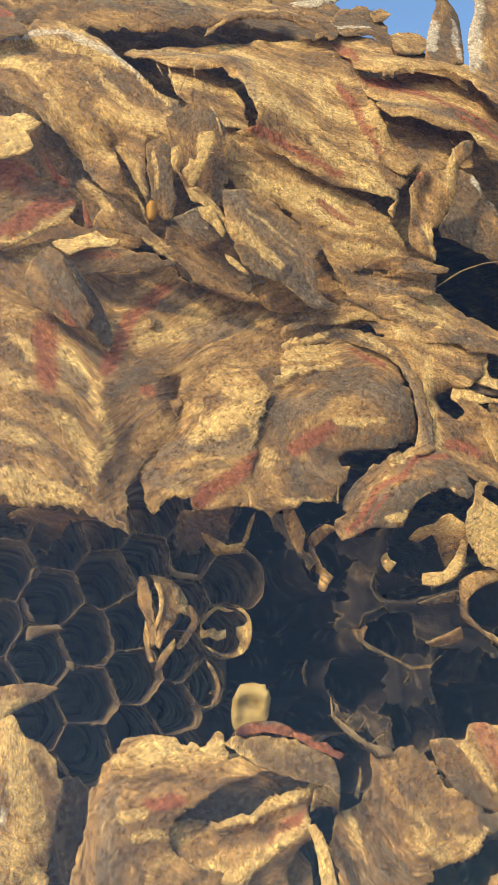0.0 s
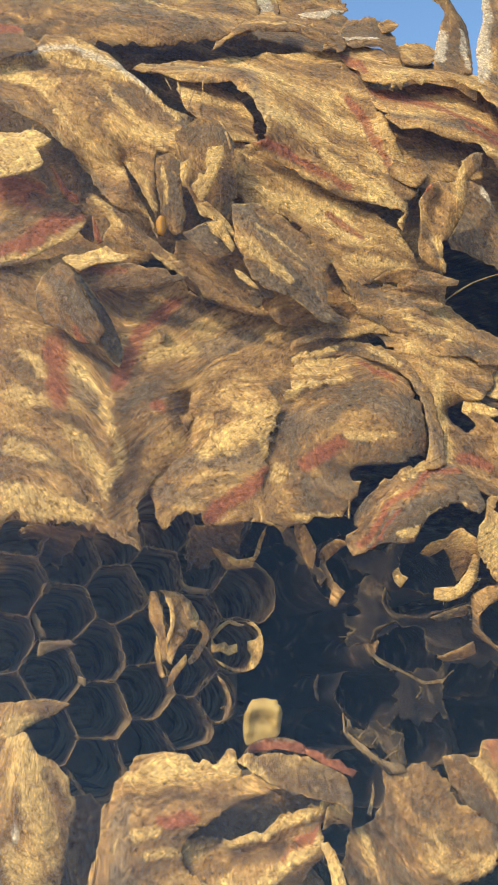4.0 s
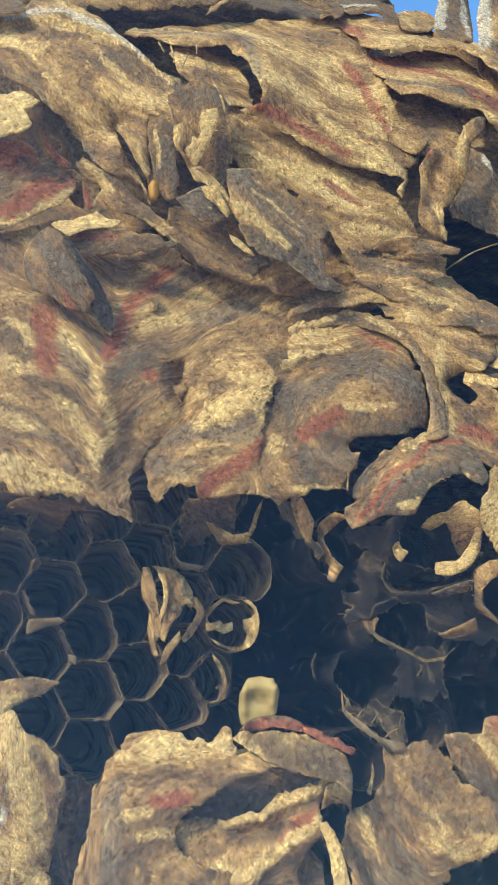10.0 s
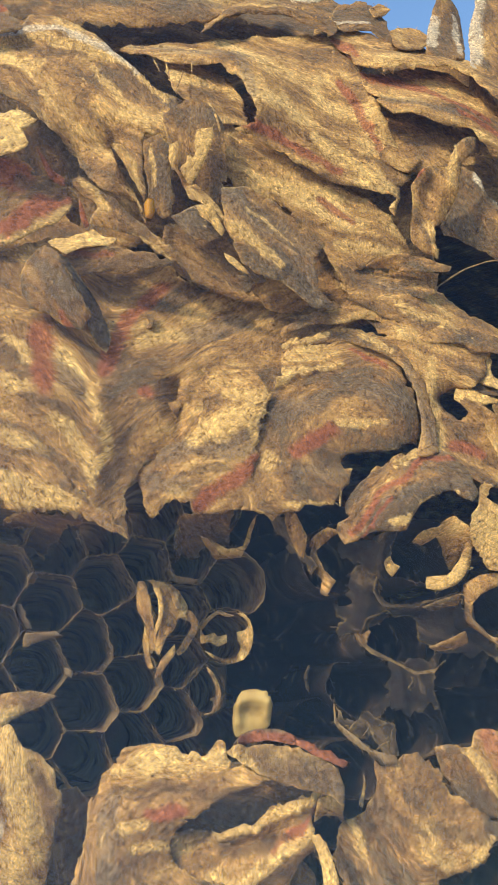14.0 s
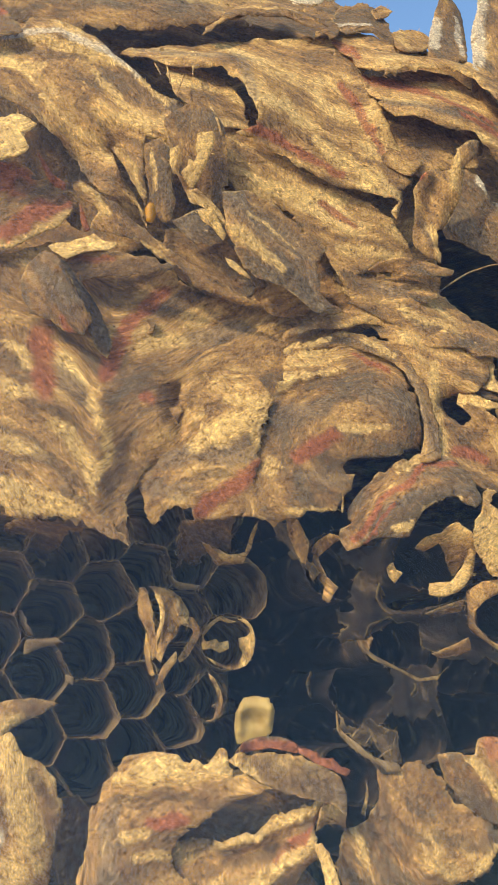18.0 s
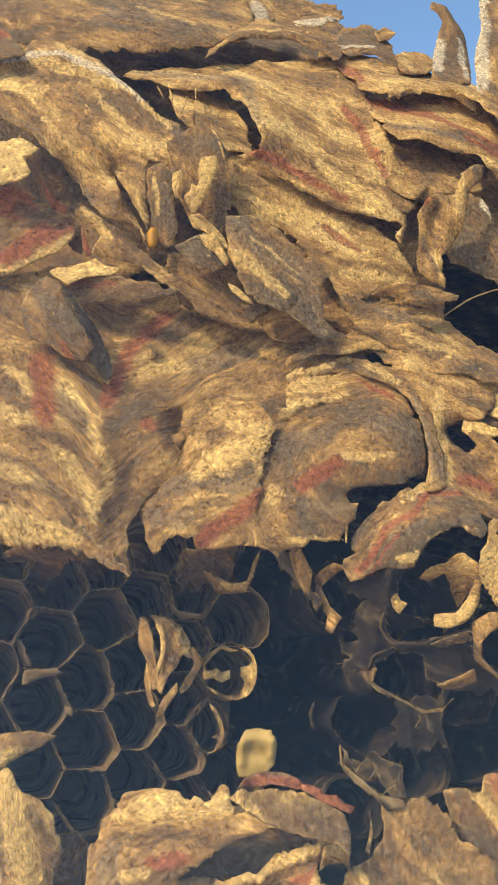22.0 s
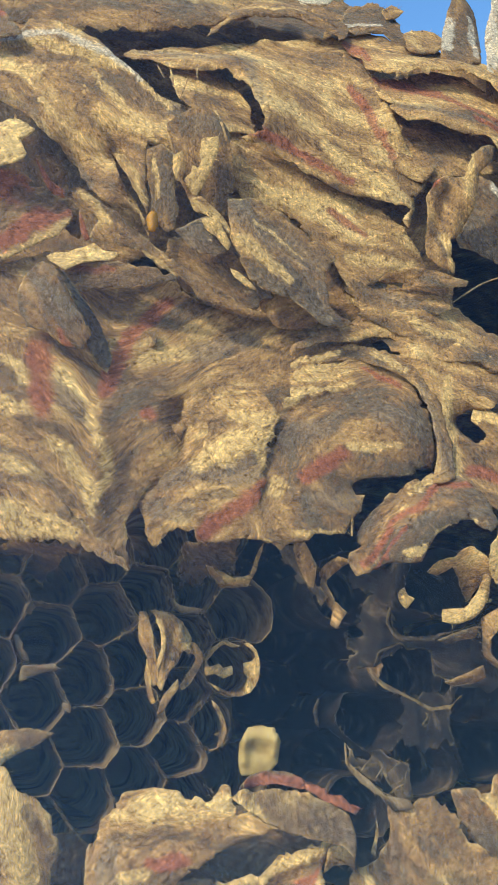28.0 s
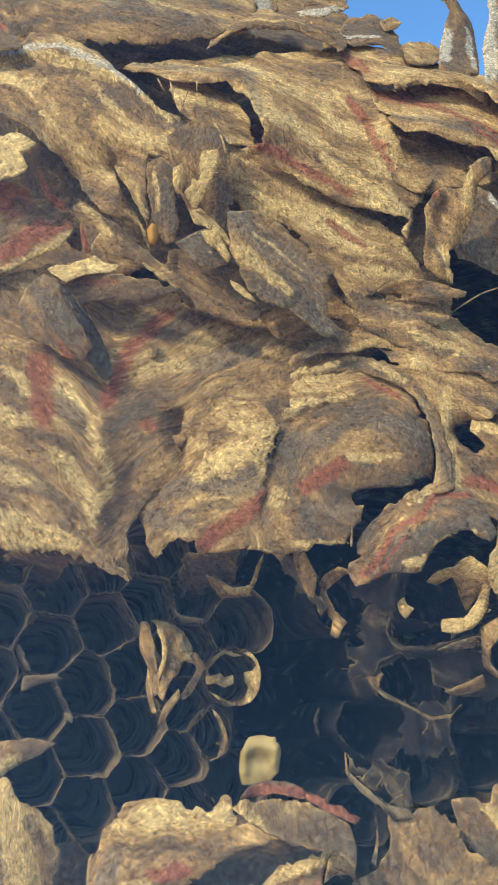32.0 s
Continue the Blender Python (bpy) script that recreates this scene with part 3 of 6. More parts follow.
# curled ear and scraps at the side cavity
# ear's side away from the sun; its shade is in the grey tone
flake('curled_flake', [(32.1, 173.3, 114.5), (34.8, 172.3, 113.9), (36.1, 169.8, 112.9), (38.7, 164.6, 111.8), (42.7, 160, 111.8), (42.9, 154.9, 112.3), (34.7, 159.9, 111.5), (29.4, 161.5, 111), (29, 162.9, 111.1), (31.2, 166.4, 112.8)], grain=50, tone=0.85, bulge=0.5, crumple=0.3, label='folded flake toned grey as shaded ear side, with a white edge', stains_and_shading=[('white', 36.3, 170.9, 39.7, 165.1, 1.2)])
flake('paper_splinter', [(17.2, 156.4, 109.7), (18.8, 157.5, 108.7), (21.8, 158, 107.9), (26, 157.5, 108), (29.9, 156.1, 107.9), (29.5, 155.3, 107.6), (25.1, 155.2, 107.4), (21, 155.6, 107.8), (22.3, 155.8, 109.3)], grain=4, tone=0.5, bulge=0.0, crumple=0.2, label='thin horizontal paper splinter')
flake('paper_scrap', [(21.4, 154.4, 110.2), (25.6, 154.4, 109.8), (27.7, 152.4, 108.5), (25.6, 151.4, 107.9), (22, 152, 108.5)], grain=10, tone=0.6, crumple=0.4, bulge=0.1)
flake('paper_scrap', [(30.8, 134.9, 97.8), (33.1, 133.7, 96.6), (36.8, 131.8, 96.4), (36.9, 126.5, 96.6), (33.2, 127.3, 96.8), (31.7, 131.1, 97.3)], grain=60, tone=0.2, crumple=0.4, bulge=0.1)

# crumpled flakes on the upper face
flake('curl', [(-14.8, 148.6, 105.6), (-13.7, 148.5, 104.2), (-13.3, 147.6, 103.7), (-13.6, 146.5, 103.3), (-14.6, 146.4, 104.2), (-14, 147.3, 104.5)], grain=60, tone=0.4)

# folds between the lower lobes

# striped fan flake over the side cells
flake('paper_scrap', [(30, 125.1, 95.1), (31.8, 124.2, 94.9), (30.6, 123, 94), (33.3, 121.2, 93), (37.7, 120.5, 93), (37.9, 112.8, 93.5), (32.1, 113.5, 93.8), (29.7, 114.9, 94), (28.7, 117.1, 94), (28.1, 120.5, 93), (28.9, 121.9, 93.1)], grain=70, tone=0.05, crumple=0.4, bulge=0.1, label='sunlit straw paper patch beside a cell', stains_and_shading=[('pale', 31.6, 119.5, 32.4, 113.3, 3.1), ('pale', 33.9, 117.2, 38.6, 114.8, 3.1)])

# lower flakes in front of the comb
flake('paper_scrap', [(-37.8, 98.8, 92.8), (-32, 98.8, 92.8), (-28, 98.9, 94), (-24.8, 97.8, 94.7), (-26.7, 96.9, 93.3), (-29.3, 96.3, 91.4), (-30.2, 95.9, 87.8), (-35, 95.4, 86)], grain=-10, tone=0.4, crumple=0.4, bulge=0.1, stains_and_shading=[('pale', -32.0, 96.2, -29.2, 96.5, 1.0)])
flake('paper_strip', [(6.8, 85.8, 83.6), (7.7, 86.3, 82.6), (8.8, 84.7, 82.2), (9.7, 81.9, 81.4), (10.7, 76.6, 79.9), (8.7, 76.6, 79.9), (7.9, 81.9, 81.4)], grain=75, tone=0.02, crumple=0.4, bulge=0.1, label='bright straw paper strip', stains_and_shading=[('pale', 7.6, 84.2, 10.0, 76.8, 2.0)])
flake('paper_scrap', [(2, 79, 87.6), (5.4, 80.8, 88), (7.4, 79.6, 86.6), (8.2, 73.3, 84.9), (1.9, 72.6, 85.9)], grain=30, tone=0.7, crumple=0.4, bulge=0.1)
flake('lower_sheet', [(24.5, 94, 86.8), (26, 94.3, 86.8), (26.8, 95.5, 88.8), (28.1, 95.6, 89.2), (34.2, 95.4, 86), (33.3, 86.4, 83.8), (29.5, 88.3, 85.4), (27.9, 89.8, 85.7), (26.6, 91.9, 86.2), (25.6, 93, 86.5)], grain=60, tone=0.3, bulge=1, label='rust and straw paper flake at the comb edge', stains_and_shading=[('red', 28.2, 95.0, 31.2, 90.2, 1.4), ('pale', 25.4, 93.3, 28.4, 89.3, 1.0)])
flake('lower_sheet', [(23.1, 91.9, 92.8), (25.8, 92.6, 91.9), (28.1, 90.1, 90.2), (31, 87, 89.5), (35.3, 84.5, 88.9), (31.8, 83.8, 88.8), (26.7, 85.2, 90.2), (24.3, 87.9, 92)], grain=50, tone=0.75, bulge=0.5, label='grey paper flake in shade')
flake('lower_sheet', [(26.2, 75.9, 80.9), (27.4, 80.2, 82.1), (29.2, 82.5, 81.6), (32.8, 84.7, 81), (31.6, 73, 78), (25.2, 72.3, 79)], grain=40, tone=0.4)
flake('paper_splinter', [(13.8, 89.6, 90.1), (14, 88.4, 89.3), (13.4, 86.3, 88.2), (12.9, 86.7, 88.3), (13.5, 87.9, 89.7)], grain=85, tone=0.3, bulge=0.0, crumple=0.2)

# torn caps, flaps and scraps on the comb
# next two: tone 0 and pale tints put sunlight into the colour
flake('cell_cap', [(17.6, 114.5, 97), (18.2, 115.4, 96), (18.7, 114.4, 96), (19.5, 114, 96), (18.6, 112.6, 96.6), (17.9, 113.4, 96.9)], grain=20, tone=0.0, crumple=0.4, label='small scrap on a cell rim, paled to look sunlit', stains_and_shading=[('pale', 18.1, 114.1, 19.6, 113.3, 1.5)])
flake('cell_cap', [(23.2, 112.5, 96.6), (25.7, 113, 95.7), (27, 114.6, 95.5), (28, 117.3, 95), (28.9, 116.8, 95), (28.6, 113.9, 95.5), (26.9, 111.7, 95.3), (24.9, 110.9, 95.5), (23, 111.1, 96.1)], grain=-40, tone=0.0, crumple=0.4, label='torn rim of a side cell cap, paled to look sunlit', stains_and_shading=[('pale', 23.7, 111.5, 26.8, 111.8, 1.7), ('pale', 27.7, 112.6, 29.5, 116.0, 1.7)])
flake('cell_cap', [(21.5, 117.1, 98), (22.8, 118.6, 97), (24.8, 119.8, 96), (26.8, 120.6, 95), (28.6, 118.9, 94.5), (29, 116.8, 95), (28.2, 115.5, 97.5), (27.2, 112.8, 99.9), (25.6, 116, 99), (24.8, 117.7, 98), (23.1, 116.4, 99)], grain=-35, tone=0.08, bulge=1.5, crumple=0.4, label='pale brown dome of a torn cell cap', stains_and_shading=[('pale', 22.7, 117.6, 25.4, 118.7, 0.7)])
flake('comb_scrap', [(4.5, 121.4, 97), (6.1, 120.9, 96.5), (7.6, 117.7, 98), (7.1, 114.4, 99), (5.8, 116.2, 99), (4.9, 118.8, 98)], grain=70, tone=0.45, crumple=0.4)
flake('comb_scrap', [(7.9, 116.1, 100), (8.6, 117.6, 99), (10.3, 118.8, 98), (12.3, 118.4, 98), (10.9, 117.3, 99), (9, 115.3, 100), (10.2, 112.8, 99.9), (11.6, 111.5, 99.5), (10.1, 109.6, 98.8), (9.4, 110.2, 99), (9.8, 111.6, 100.6), (8.4, 113.8, 101)], grain=60, tone=0.35, crumple=0.4)
flake('comb_scrap', [(-5.5, 116.8, 102), (-3.2, 115.7, 101), (-0.9, 116.1, 101), (-0.1, 118.6, 100), (1.1, 120.6, 99), (-0.1, 116.4, 102), (-1.3, 114.4, 102), (-4.5, 113.8, 103), (-5.5, 114.6, 103)], grain=20, tone=0.2, crumple=0.4, stains_and_shading=[('pale', -4.3, 115.2, -0.9, 115.6, 0.6)])
flake('comb_scrap', [(27.9, 111.6, 96.3), (29.8, 113, 95.7), (32.8, 113.1, 94.7), (38.4, 112.9, 94.6), (38.6, 111.7, 95.3), (33, 111.8, 95.3), (30, 110.7, 94.9), (28.5, 109.3, 94.4), (28.6, 107.6, 93.8), (30.8, 105.4, 93.1), (33.6, 104.2, 92.6), (33.1, 103.3, 92.3), (29.7, 105.6, 94.2), (28, 107, 95.8), (28, 109.2, 96.6)], grain=50, tone=0.3, crumple=0.4)
flake('comb_scrap', [(11.2, 104.5, 101.5), (13.1, 104.7, 101.5), (14.5, 104.1, 101.3), (15.4, 102.3, 100.7), (17, 101, 100.3), (20.1, 100, 100), (22.5, 98.8, 99.6), (25.1, 98.8, 99.6), (26.7, 100.5, 100.1), (26.9, 100.3, 101.4), (25.2, 99.2, 101), (23, 99, 101), (20.6, 100, 101.3), (17.5, 101.3, 101.7), (16.1, 102.3, 102), (15.3, 104.3, 102.7), (13.3, 105, 102.9), (11.4, 104.3, 102.7)], grain=20, tone=0.68, crumple=0.6, rough=2.4, dark=1, label='frayed paper rim of an open cell')
flake('comb_scrap', [(17.8, 113, 101), (16.8, 110.1, 100.1), (18, 108.1, 99.4), (20.2, 107.7, 99.3), (22.6, 107.8, 99.3), (25.2, 108.6, 99.6), (28.5, 109.6, 99.9), (28.8, 109.6, 101.2), (25.4, 108.8, 100.9), (22.8, 108.3, 100.8), (20.5, 107.8, 100.6), (18.7, 108.4, 100.8), (17.6, 110, 101.3), (18.2, 112.8, 102.2)], grain=20, tone=0.68, crumple=0.6, rough=2.4, dark=1, label='frayed paper rim of an open cell')
flake('comb_scrap', [(22.3, 107.2, 101.2), (16.1, 106.3, 101), (15, 104.4, 100.3), (15.5, 103.9, 101.5), (16.7, 105.5, 102), (18.5, 106.7, 102.4)], grain=20, tone=0.68, crumple=0.6, rough=2.4, dark=1)
flake('comb_scrap', [(14.3, 104.1, 101.3), (15.8, 105.1, 101.6), (16.7, 104.1, 101.3), (16.1, 102.6, 100.8), (15.3, 101.9, 101.7), (14.6, 102.8, 102)], grain=60, tone=0.6, crumple=0.7, rough=1.6)
flake('comb_scrap', [(23.4, 108, 99.4), (25.6, 108.8, 99.7), (28.8, 109.7, 99.4), (28.5, 108.1, 100), (26.2, 107.6, 100.3), (24.6, 107.2, 100.2)], grain=-15, tone=0.65, crumple=0.6, rough=1.8)
flake('comb_scrap', [(24.2, 102.4, 99.7), (27.1, 103.7, 99.5), (29.2, 104.6, 99.3), (29.7, 103, 99.9), (28.2, 101.9, 100.6), (25.8, 101.6, 100.5)], grain=-15, tone=0.75, crumple=0.6, rough=2)
flake('comb_scrap', [(22, 98.4, 100.5), (22.1, 97.3, 100.2), (21.7, 96.5, 99.9), (22.1, 96, 101), (22.8, 96.9, 101.4), (22.4, 98.1, 101.7)], grain=20, tone=0.68, crumple=0.6, rough=2.4, dark=1)
flake('comb_scrap', [(8.4, 98.8, 104), (7.6, 97.1, 103.4), (8, 95.5, 102.9), (8.3, 95.1, 104.1), (8.2, 96.7, 104.6), (8.6, 98.5, 105.2)], grain=20, tone=0.68, crumple=0.6, rough=2.4, dark=1)

# thin thread across the side cavity
flake('paper_thread', [(27.8, 153.1, 108.8), (29.7, 154.6, 109.2), (32.5, 156.2, 109.7), (36, 157.4, 109.9), (42.2, 158, 110.5), (42.2, 157.8, 110.4), (36, 157.2, 109.9), (32.6, 156, 109.7), (29.9, 154.4, 109.1)], grain=20, tone=0.6, rough=0.3, bulge=0.0, crumple=0.1, label='thin grey paper thread')

# further folds, facets and scraps
flake('paper_scrap', [(-0.1, 153.3, 106.9), (3.2, 154.3, 106.7), (6.6, 153.7, 107), (9, 151.4, 107.3), (7.9, 149.4, 107.2), (3.2, 149.3, 106.6)], grain=-20, tone=0.3, bulge=0.8, crumple=0.3)
flake('paper_scrap', [(14.2, 150.9, 106.4), (15.5, 152.1, 106.4), (18.4, 151.5, 106.6), (20.7, 149.9, 106.6), (21.8, 147.4, 105.9), (19.4, 148.2, 105.9), (16.5, 149.9, 106)], grain=30, tone=0.6, bulge=0.3, crumple=0.3)

# overlapping lobes on the hanging sheets
flake('envelope_lobe', [(17.8, 177.3, 114.4), (22.2, 176.6, 114.3), (26.9, 174.2, 113.5), (24.7, 171.5, 112.7), (22, 172.7, 113), (18.9, 174.1, 113.3)], grain=25, tone=0.45, bulge=0.3, crumple=0.5)
flake('envelope_lobe', [(20.9, 148.8, 107.4), (25.2, 149.9, 107.8), (30, 147.9, 107.2), (34.6, 145.2, 105.6), (40.1, 143.9, 105), (39.5, 142, 103.5), (33.2, 143.1, 103.9), (28.4, 144.2, 104.3), (23.6, 145.1, 104.8)], grain=14, tone=0.35, bulge=0.05, crumple=0.5, rough=1.6, stains_and_shading=[('pale', 24.8, 149.2, 30.5, 146.5, 0.8), ('brown', 28.8, 146.9, 38.7, 144.7, 0.6)])
flake('comb_scrap', [(-32.8, 119.4, 101), (-32.3, 120.1, 101), (-30.8, 120.2, 101), (-30.3, 119.7, 101), (-31.6, 119.4, 101), (-32, 119.1, 102.2), (-30.5, 119.5, 102.2), (-31, 120.6, 102.2), (-32.9, 120.3, 102.2), (-33.4, 119.3, 102.2)], grain=20, tone=0.68, crumple=0.6, rough=2.4, dark=1, label='small hooked paper shred')
flake('comb_scrap', [(-30.3, 104.8, 98.9), (-28.5, 105.1, 98.4), (-26.3, 105.2, 98.7), (-25.4, 104.4, 98.8), (-27, 104.1, 99.2), (-29, 103.4, 98.9), (-30.5, 102.9, 98.7)], grain=-10, tone=0.4, crumple=0.6, rough=2.2, dark=1, label='brown chewed shred on a cell rim')
flake('comb_scrap', [(-30.7, 112.1, 100.7), (-29.5, 112.6, 100.7), (-29, 111.9, 100.7), (-29.8, 111.1, 100.8), (-30.7, 111.4, 100.9)], grain=10, tone=0.4, crumple=0.5, rough=2, dark=1)
flake('comb_scrap', [(-31.9, 108.3, 100.6), (-31.2, 108.2, 100.5), (-29.9, 106, 100), (-29.6, 105, 99.9), (-30.6, 105.1, 100.2), (-31.5, 106.6, 100.6)], grain=60, tone=0.4, crumple=0.6, rough=1.8, dark=1)
flake('comb_scrap', [(-24.7, 100.4, 97.9), (-23.7, 100.1, 97.6), (-23.7, 99.1, 97.4), (-24.6, 99.2, 97.7)], grain=10, tone=0.4, crumple=0.5, rough=2, dark=1)
flake('comb_scrap', [(-11.3, 112.6, 103), (-10.3, 111.6, 102.7), (-8.4, 111.3, 102.6), (-7.2, 111, 102.9), (-8.1, 110.5, 103.2), (-10.4, 110.6, 103.4)], grain=15, tone=0.4, crumple=0.5, rough=1.8, dark=1)
flake('comb_scrap', [(-6.9, 117.5, 100), (-5.9, 117.2, 100), (-4.7, 116, 101), (-4.2, 114.7, 102), (-5.2, 114.9, 102), (-6.1, 116.1, 101)], grain=50, tone=0.4, crumple=0.5, rough=1.8)

# standing flap, torn caps and silk cap on the comb
flake('torn_flap', [(-15.3, 111.3, 100.5), (-14.4, 111.4, 100.5), (-13.3, 108.8, 98.6), (-12.8, 105.9, 97.6), (-12.2, 103, 97.7), (-13.2, 102.7, 97.6), (-14.2, 105.8, 99.2), (-15.2, 107.2, 100.2), (-15.6, 109.1, 100.8)], grain=80, tone=0.25, bulge=0.2, crumple=0.4, rough=0.7, label='torn paper flap standing on the comb')
flake('torn_flap', [(-14.5, 105.2, 100.6), (-13.7, 103.7, 100.1), (-13.8, 102.2, 99.6), (-13.1, 100, 98.9), (-13.9, 99.7, 99.3), (-14.8, 102.7, 100.9)], grain=80, tone=0.3, bulge=0.1, crumple=0.3, rough=0.7)
flake('torn_flap', [(-14.2, 111.4, 101.5), (-11.1, 111.2, 100.9), (-9.3, 109.5, 100.4), (-8.4, 108.1, 99.9), (-8.5, 107, 99), (-9.6, 106.8, 98.4), (-9.8, 106, 97.6), (-10.9, 104.6, 96.9), (-11.9, 102.4, 96.4), (-12.5, 103, 96.6), (-12.2, 105.2, 97.4), (-11.7, 107.4, 97.7), (-12.3, 109.5, 98.8), (-13.2, 110.7, 100.3)], grain=70, tone=0.28, bulge=0.3, crumple=0.5, rough=0.8, label='crumpled straw paper flap standing on the comb')
flake('torn_flap', [(-9.7, 107.9, 99.8), (-8, 107.5, 99.8), (-7, 106.1, 99.8), (-7.1, 104.9, 99.4), (-8.5, 102.7, 98.9), (-9.6, 101.7, 98.8), (-10, 102.3, 99), (-8.4, 104.6, 99.3), (-8, 105.6, 99.4), (-8.4, 106.3, 99.2), (-9.3, 106.7, 99)], grain=60, tone=0.2, bulge=0.1, crumple=0.3, rough=0.7)
flake('torn_flap', [(-10.1, 103.5, 97.9), (-9.9, 102.4, 97.5), (-10.9, 101.1, 97), (-12, 99.6, 96.9), (-12.7, 99.3, 97.1), (-12.3, 100.7, 96.9), (-11.7, 101.9, 96.9)], grain=60, tone=0.2, bulge=0.1, crumple=0.3, rough=0.8)
flake('torn_flap', [(-12.9, 110.7, 98.8), (-12.2, 110.9, 98.6), (-11.5, 109, 97.6), (-11.7, 106.9, 96.8), (-12.3, 105.3, 96.3), (-12.7, 105.6, 96.6), (-12.2, 107.5, 97.3), (-12.3, 109.2, 98.1)], grain=75, tone=0.15, bulge=0.1, crumple=0.5, rough=1.2, stains_and_shading=[('pale', -12.5, 110.4, -11.9, 106.9, 0.4)])
flake('torn_flap', [(-11.3, 110.8, 100.1), (-10.5, 110.7, 99.8), (-9.4, 109.3, 99.2), (-9, 108, 98.7), (-9.8, 108, 98.5), (-10.6, 109.4, 99.2)], grain=60, tone=0.55, bulge=0.2, crumple=0.6, rough=1.4)
flake('torn_flap', [(-11, 106.8, 97), (-10.2, 107, 97.1), (-10.1, 106.3, 96.8), (-10.6, 106, 96.6)], grain=60, tone=1.0, bulge=0.1, crumple=0.3, rough=1.4, dark=1)
flake('cell_cap', [(-7.4, 103.8, 105.6), (-6.1, 105.1, 106), (-4.6, 106.1, 106.3), (-3.4, 105.7, 106.2), (-2.2, 105.3, 106), (-3.4, 105.1, 106), (-4.7, 105.4, 106.5), (-5.8, 104.5, 106.2), (-6.9, 103.3, 105.6)], grain=20, tone=0.15, crumple=0.2, rough=0.6)
# this rim and the piece inside are paled to imitate direct sun
flake('cell_cap', [(-1.9, 102.8, 106.9), (-0.7, 103.2, 106.5), (-0.2, 104, 106), (-0.8, 105, 105.9), (-1.9, 105.6, 106.1), (-1, 105.8, 106), (0, 104.8, 105.4), (0.5, 103, 104.6), (0.2, 101.1, 104), (-0.8, 99.7, 103.6), (-2.3, 99.1, 103.4), (-3.8, 99.2, 103.6), (-5.4, 99.8, 104.1), (-6.6, 100.7, 104.6), (-5.6, 100.3, 104.9), (-4.2, 99.6, 105.1), (-2.7, 99.5, 105.5), (-1.7, 99.9, 106.3), (-1.3, 100.7, 106.8), (-1.8, 101.5, 107)], grain=60, tone=0.0, crumple=0.2, rough=0.6, label='torn rim of a cell cap, sunlight put in as paleness', stains_and_shading=[('pale', -0.4, 106.2, -0.8, 103.1, 2.0), ('pale', -1.2, 102.6, -4.5, 102.4, 1.0)])
flake('cell_cap', [(-7.2, 103.5, 106), (-6.6, 102.5, 106.2), (-5.2, 102.8, 106.3), (-4.6, 102.3, 106.2), (-3.4, 102.5, 106.2), (-3.3, 101.6, 105.5), (-4.6, 101.1, 105.1), (-5.8, 101.7, 105.3), (-7.1, 101.5, 105.1)], grain=0, tone=0.0, crumple=0.2, rough=0.7, stains_and_shading=[('pale', -6.1, 104.8, -3.5, 104.6, 1.8)])
flake('cell_cap', [(-6.2, 98.6, 103.9), (-5.2, 97.9, 103.7), (-4.5, 96.6, 102.8), (-4.1, 95.2, 102.1), (-4.4, 93.8, 101.6), (-5.3, 92.9, 100.8), (-6.4, 92.7, 100.7), (-6.3, 92.8, 102.2), (-5.4, 93, 102.7), (-5.1, 94, 103.3), (-5.8, 94, 104), (-4.9, 94.8, 103.5), (-5.1, 96.3, 103.6), (-5.8, 97.5, 104)], grain=80, tone=0.12, crumple=0.2, rough=0.7, stains_and_shading=[('pale', -4.4, 97.1, -5.5, 96.0, 0.6)])

# splinters and knobs in the crumpled fold

# hooks round the small side hole
flake('paper_hook', [(28.8, 136.3, 103.4), (29.1, 137.6, 103.5), (30.2, 139.1, 104.5), (30.9, 141.3, 106.0), (31.5, 140.9, 105.5), (31.0, 138.4, 103.4), (31.3, 137.5, 102.4), (32.5, 136.7, 101.9), (35.1, 136.2, 101.7), (39.5, 136.1, 101.5), (39.5, 135.1, 101.4), (34.1, 135.6, 101.6), (31.7, 135.3, 101.8), (29.9, 135.4, 102.2)], grain=40, tone=0.02, bulge=0.1, crumple=0.2, rough=0.7, label='bright straw paper hook', stains_and_shading=[('pale', 30.0, 139.2, 30.9, 136.3, 2.4), ('pale', 32.5, 136.2, 38.1, 135.7, 1.6)])
flake('paper_hook', [(32.9, 142.7, 107.3), (34.3, 143.4, 107.3), (35.2, 141.9, 105.9), (34.5, 140.6, 104.8), (34.6, 139.3, 103.6), (35.6, 139.0, 103.1), (40.3, 139.6, 103.7), (39.6, 137.2, 101.6), (34.9, 137.4, 101.8), (32.8, 138.3, 102.9), (32.2, 139.8, 104.5)], grain=20, tone=0.08, bulge=0.3, crumple=0.2, rough=0.7, label='bright straw paper hook', stains_and_shading=[('pale', 33.3, 141.9, 34.5, 138.4, 1.7)])
flake('paper_hook', [(31.8, 140.0, 105.6), (33.1, 138.2, 103.8), (35.5, 137.3, 102.8), (39.9, 137.0, 102.5), (39.8, 136.4, 102.3), (35.4, 136.6, 102.5), (32.9, 136.9, 103.0), (31.5, 137.6, 103.7)], grain=25, tone=0.6, bulge=0.1, crumple=0.2, rough=0.6)
flake('paper_hook', [(30.3, 145.4, 109.4), (33.1, 145.4, 109.1), (35.9, 144.7, 108.5), (41.9, 143.6, 107.5), (41.7, 143.1, 107.1), (35.3, 144.2, 107.9), (32.6, 144.6, 108.7)], grain=6, tone=0.3, bulge=0.1, crumple=0.2, rough=0.7)

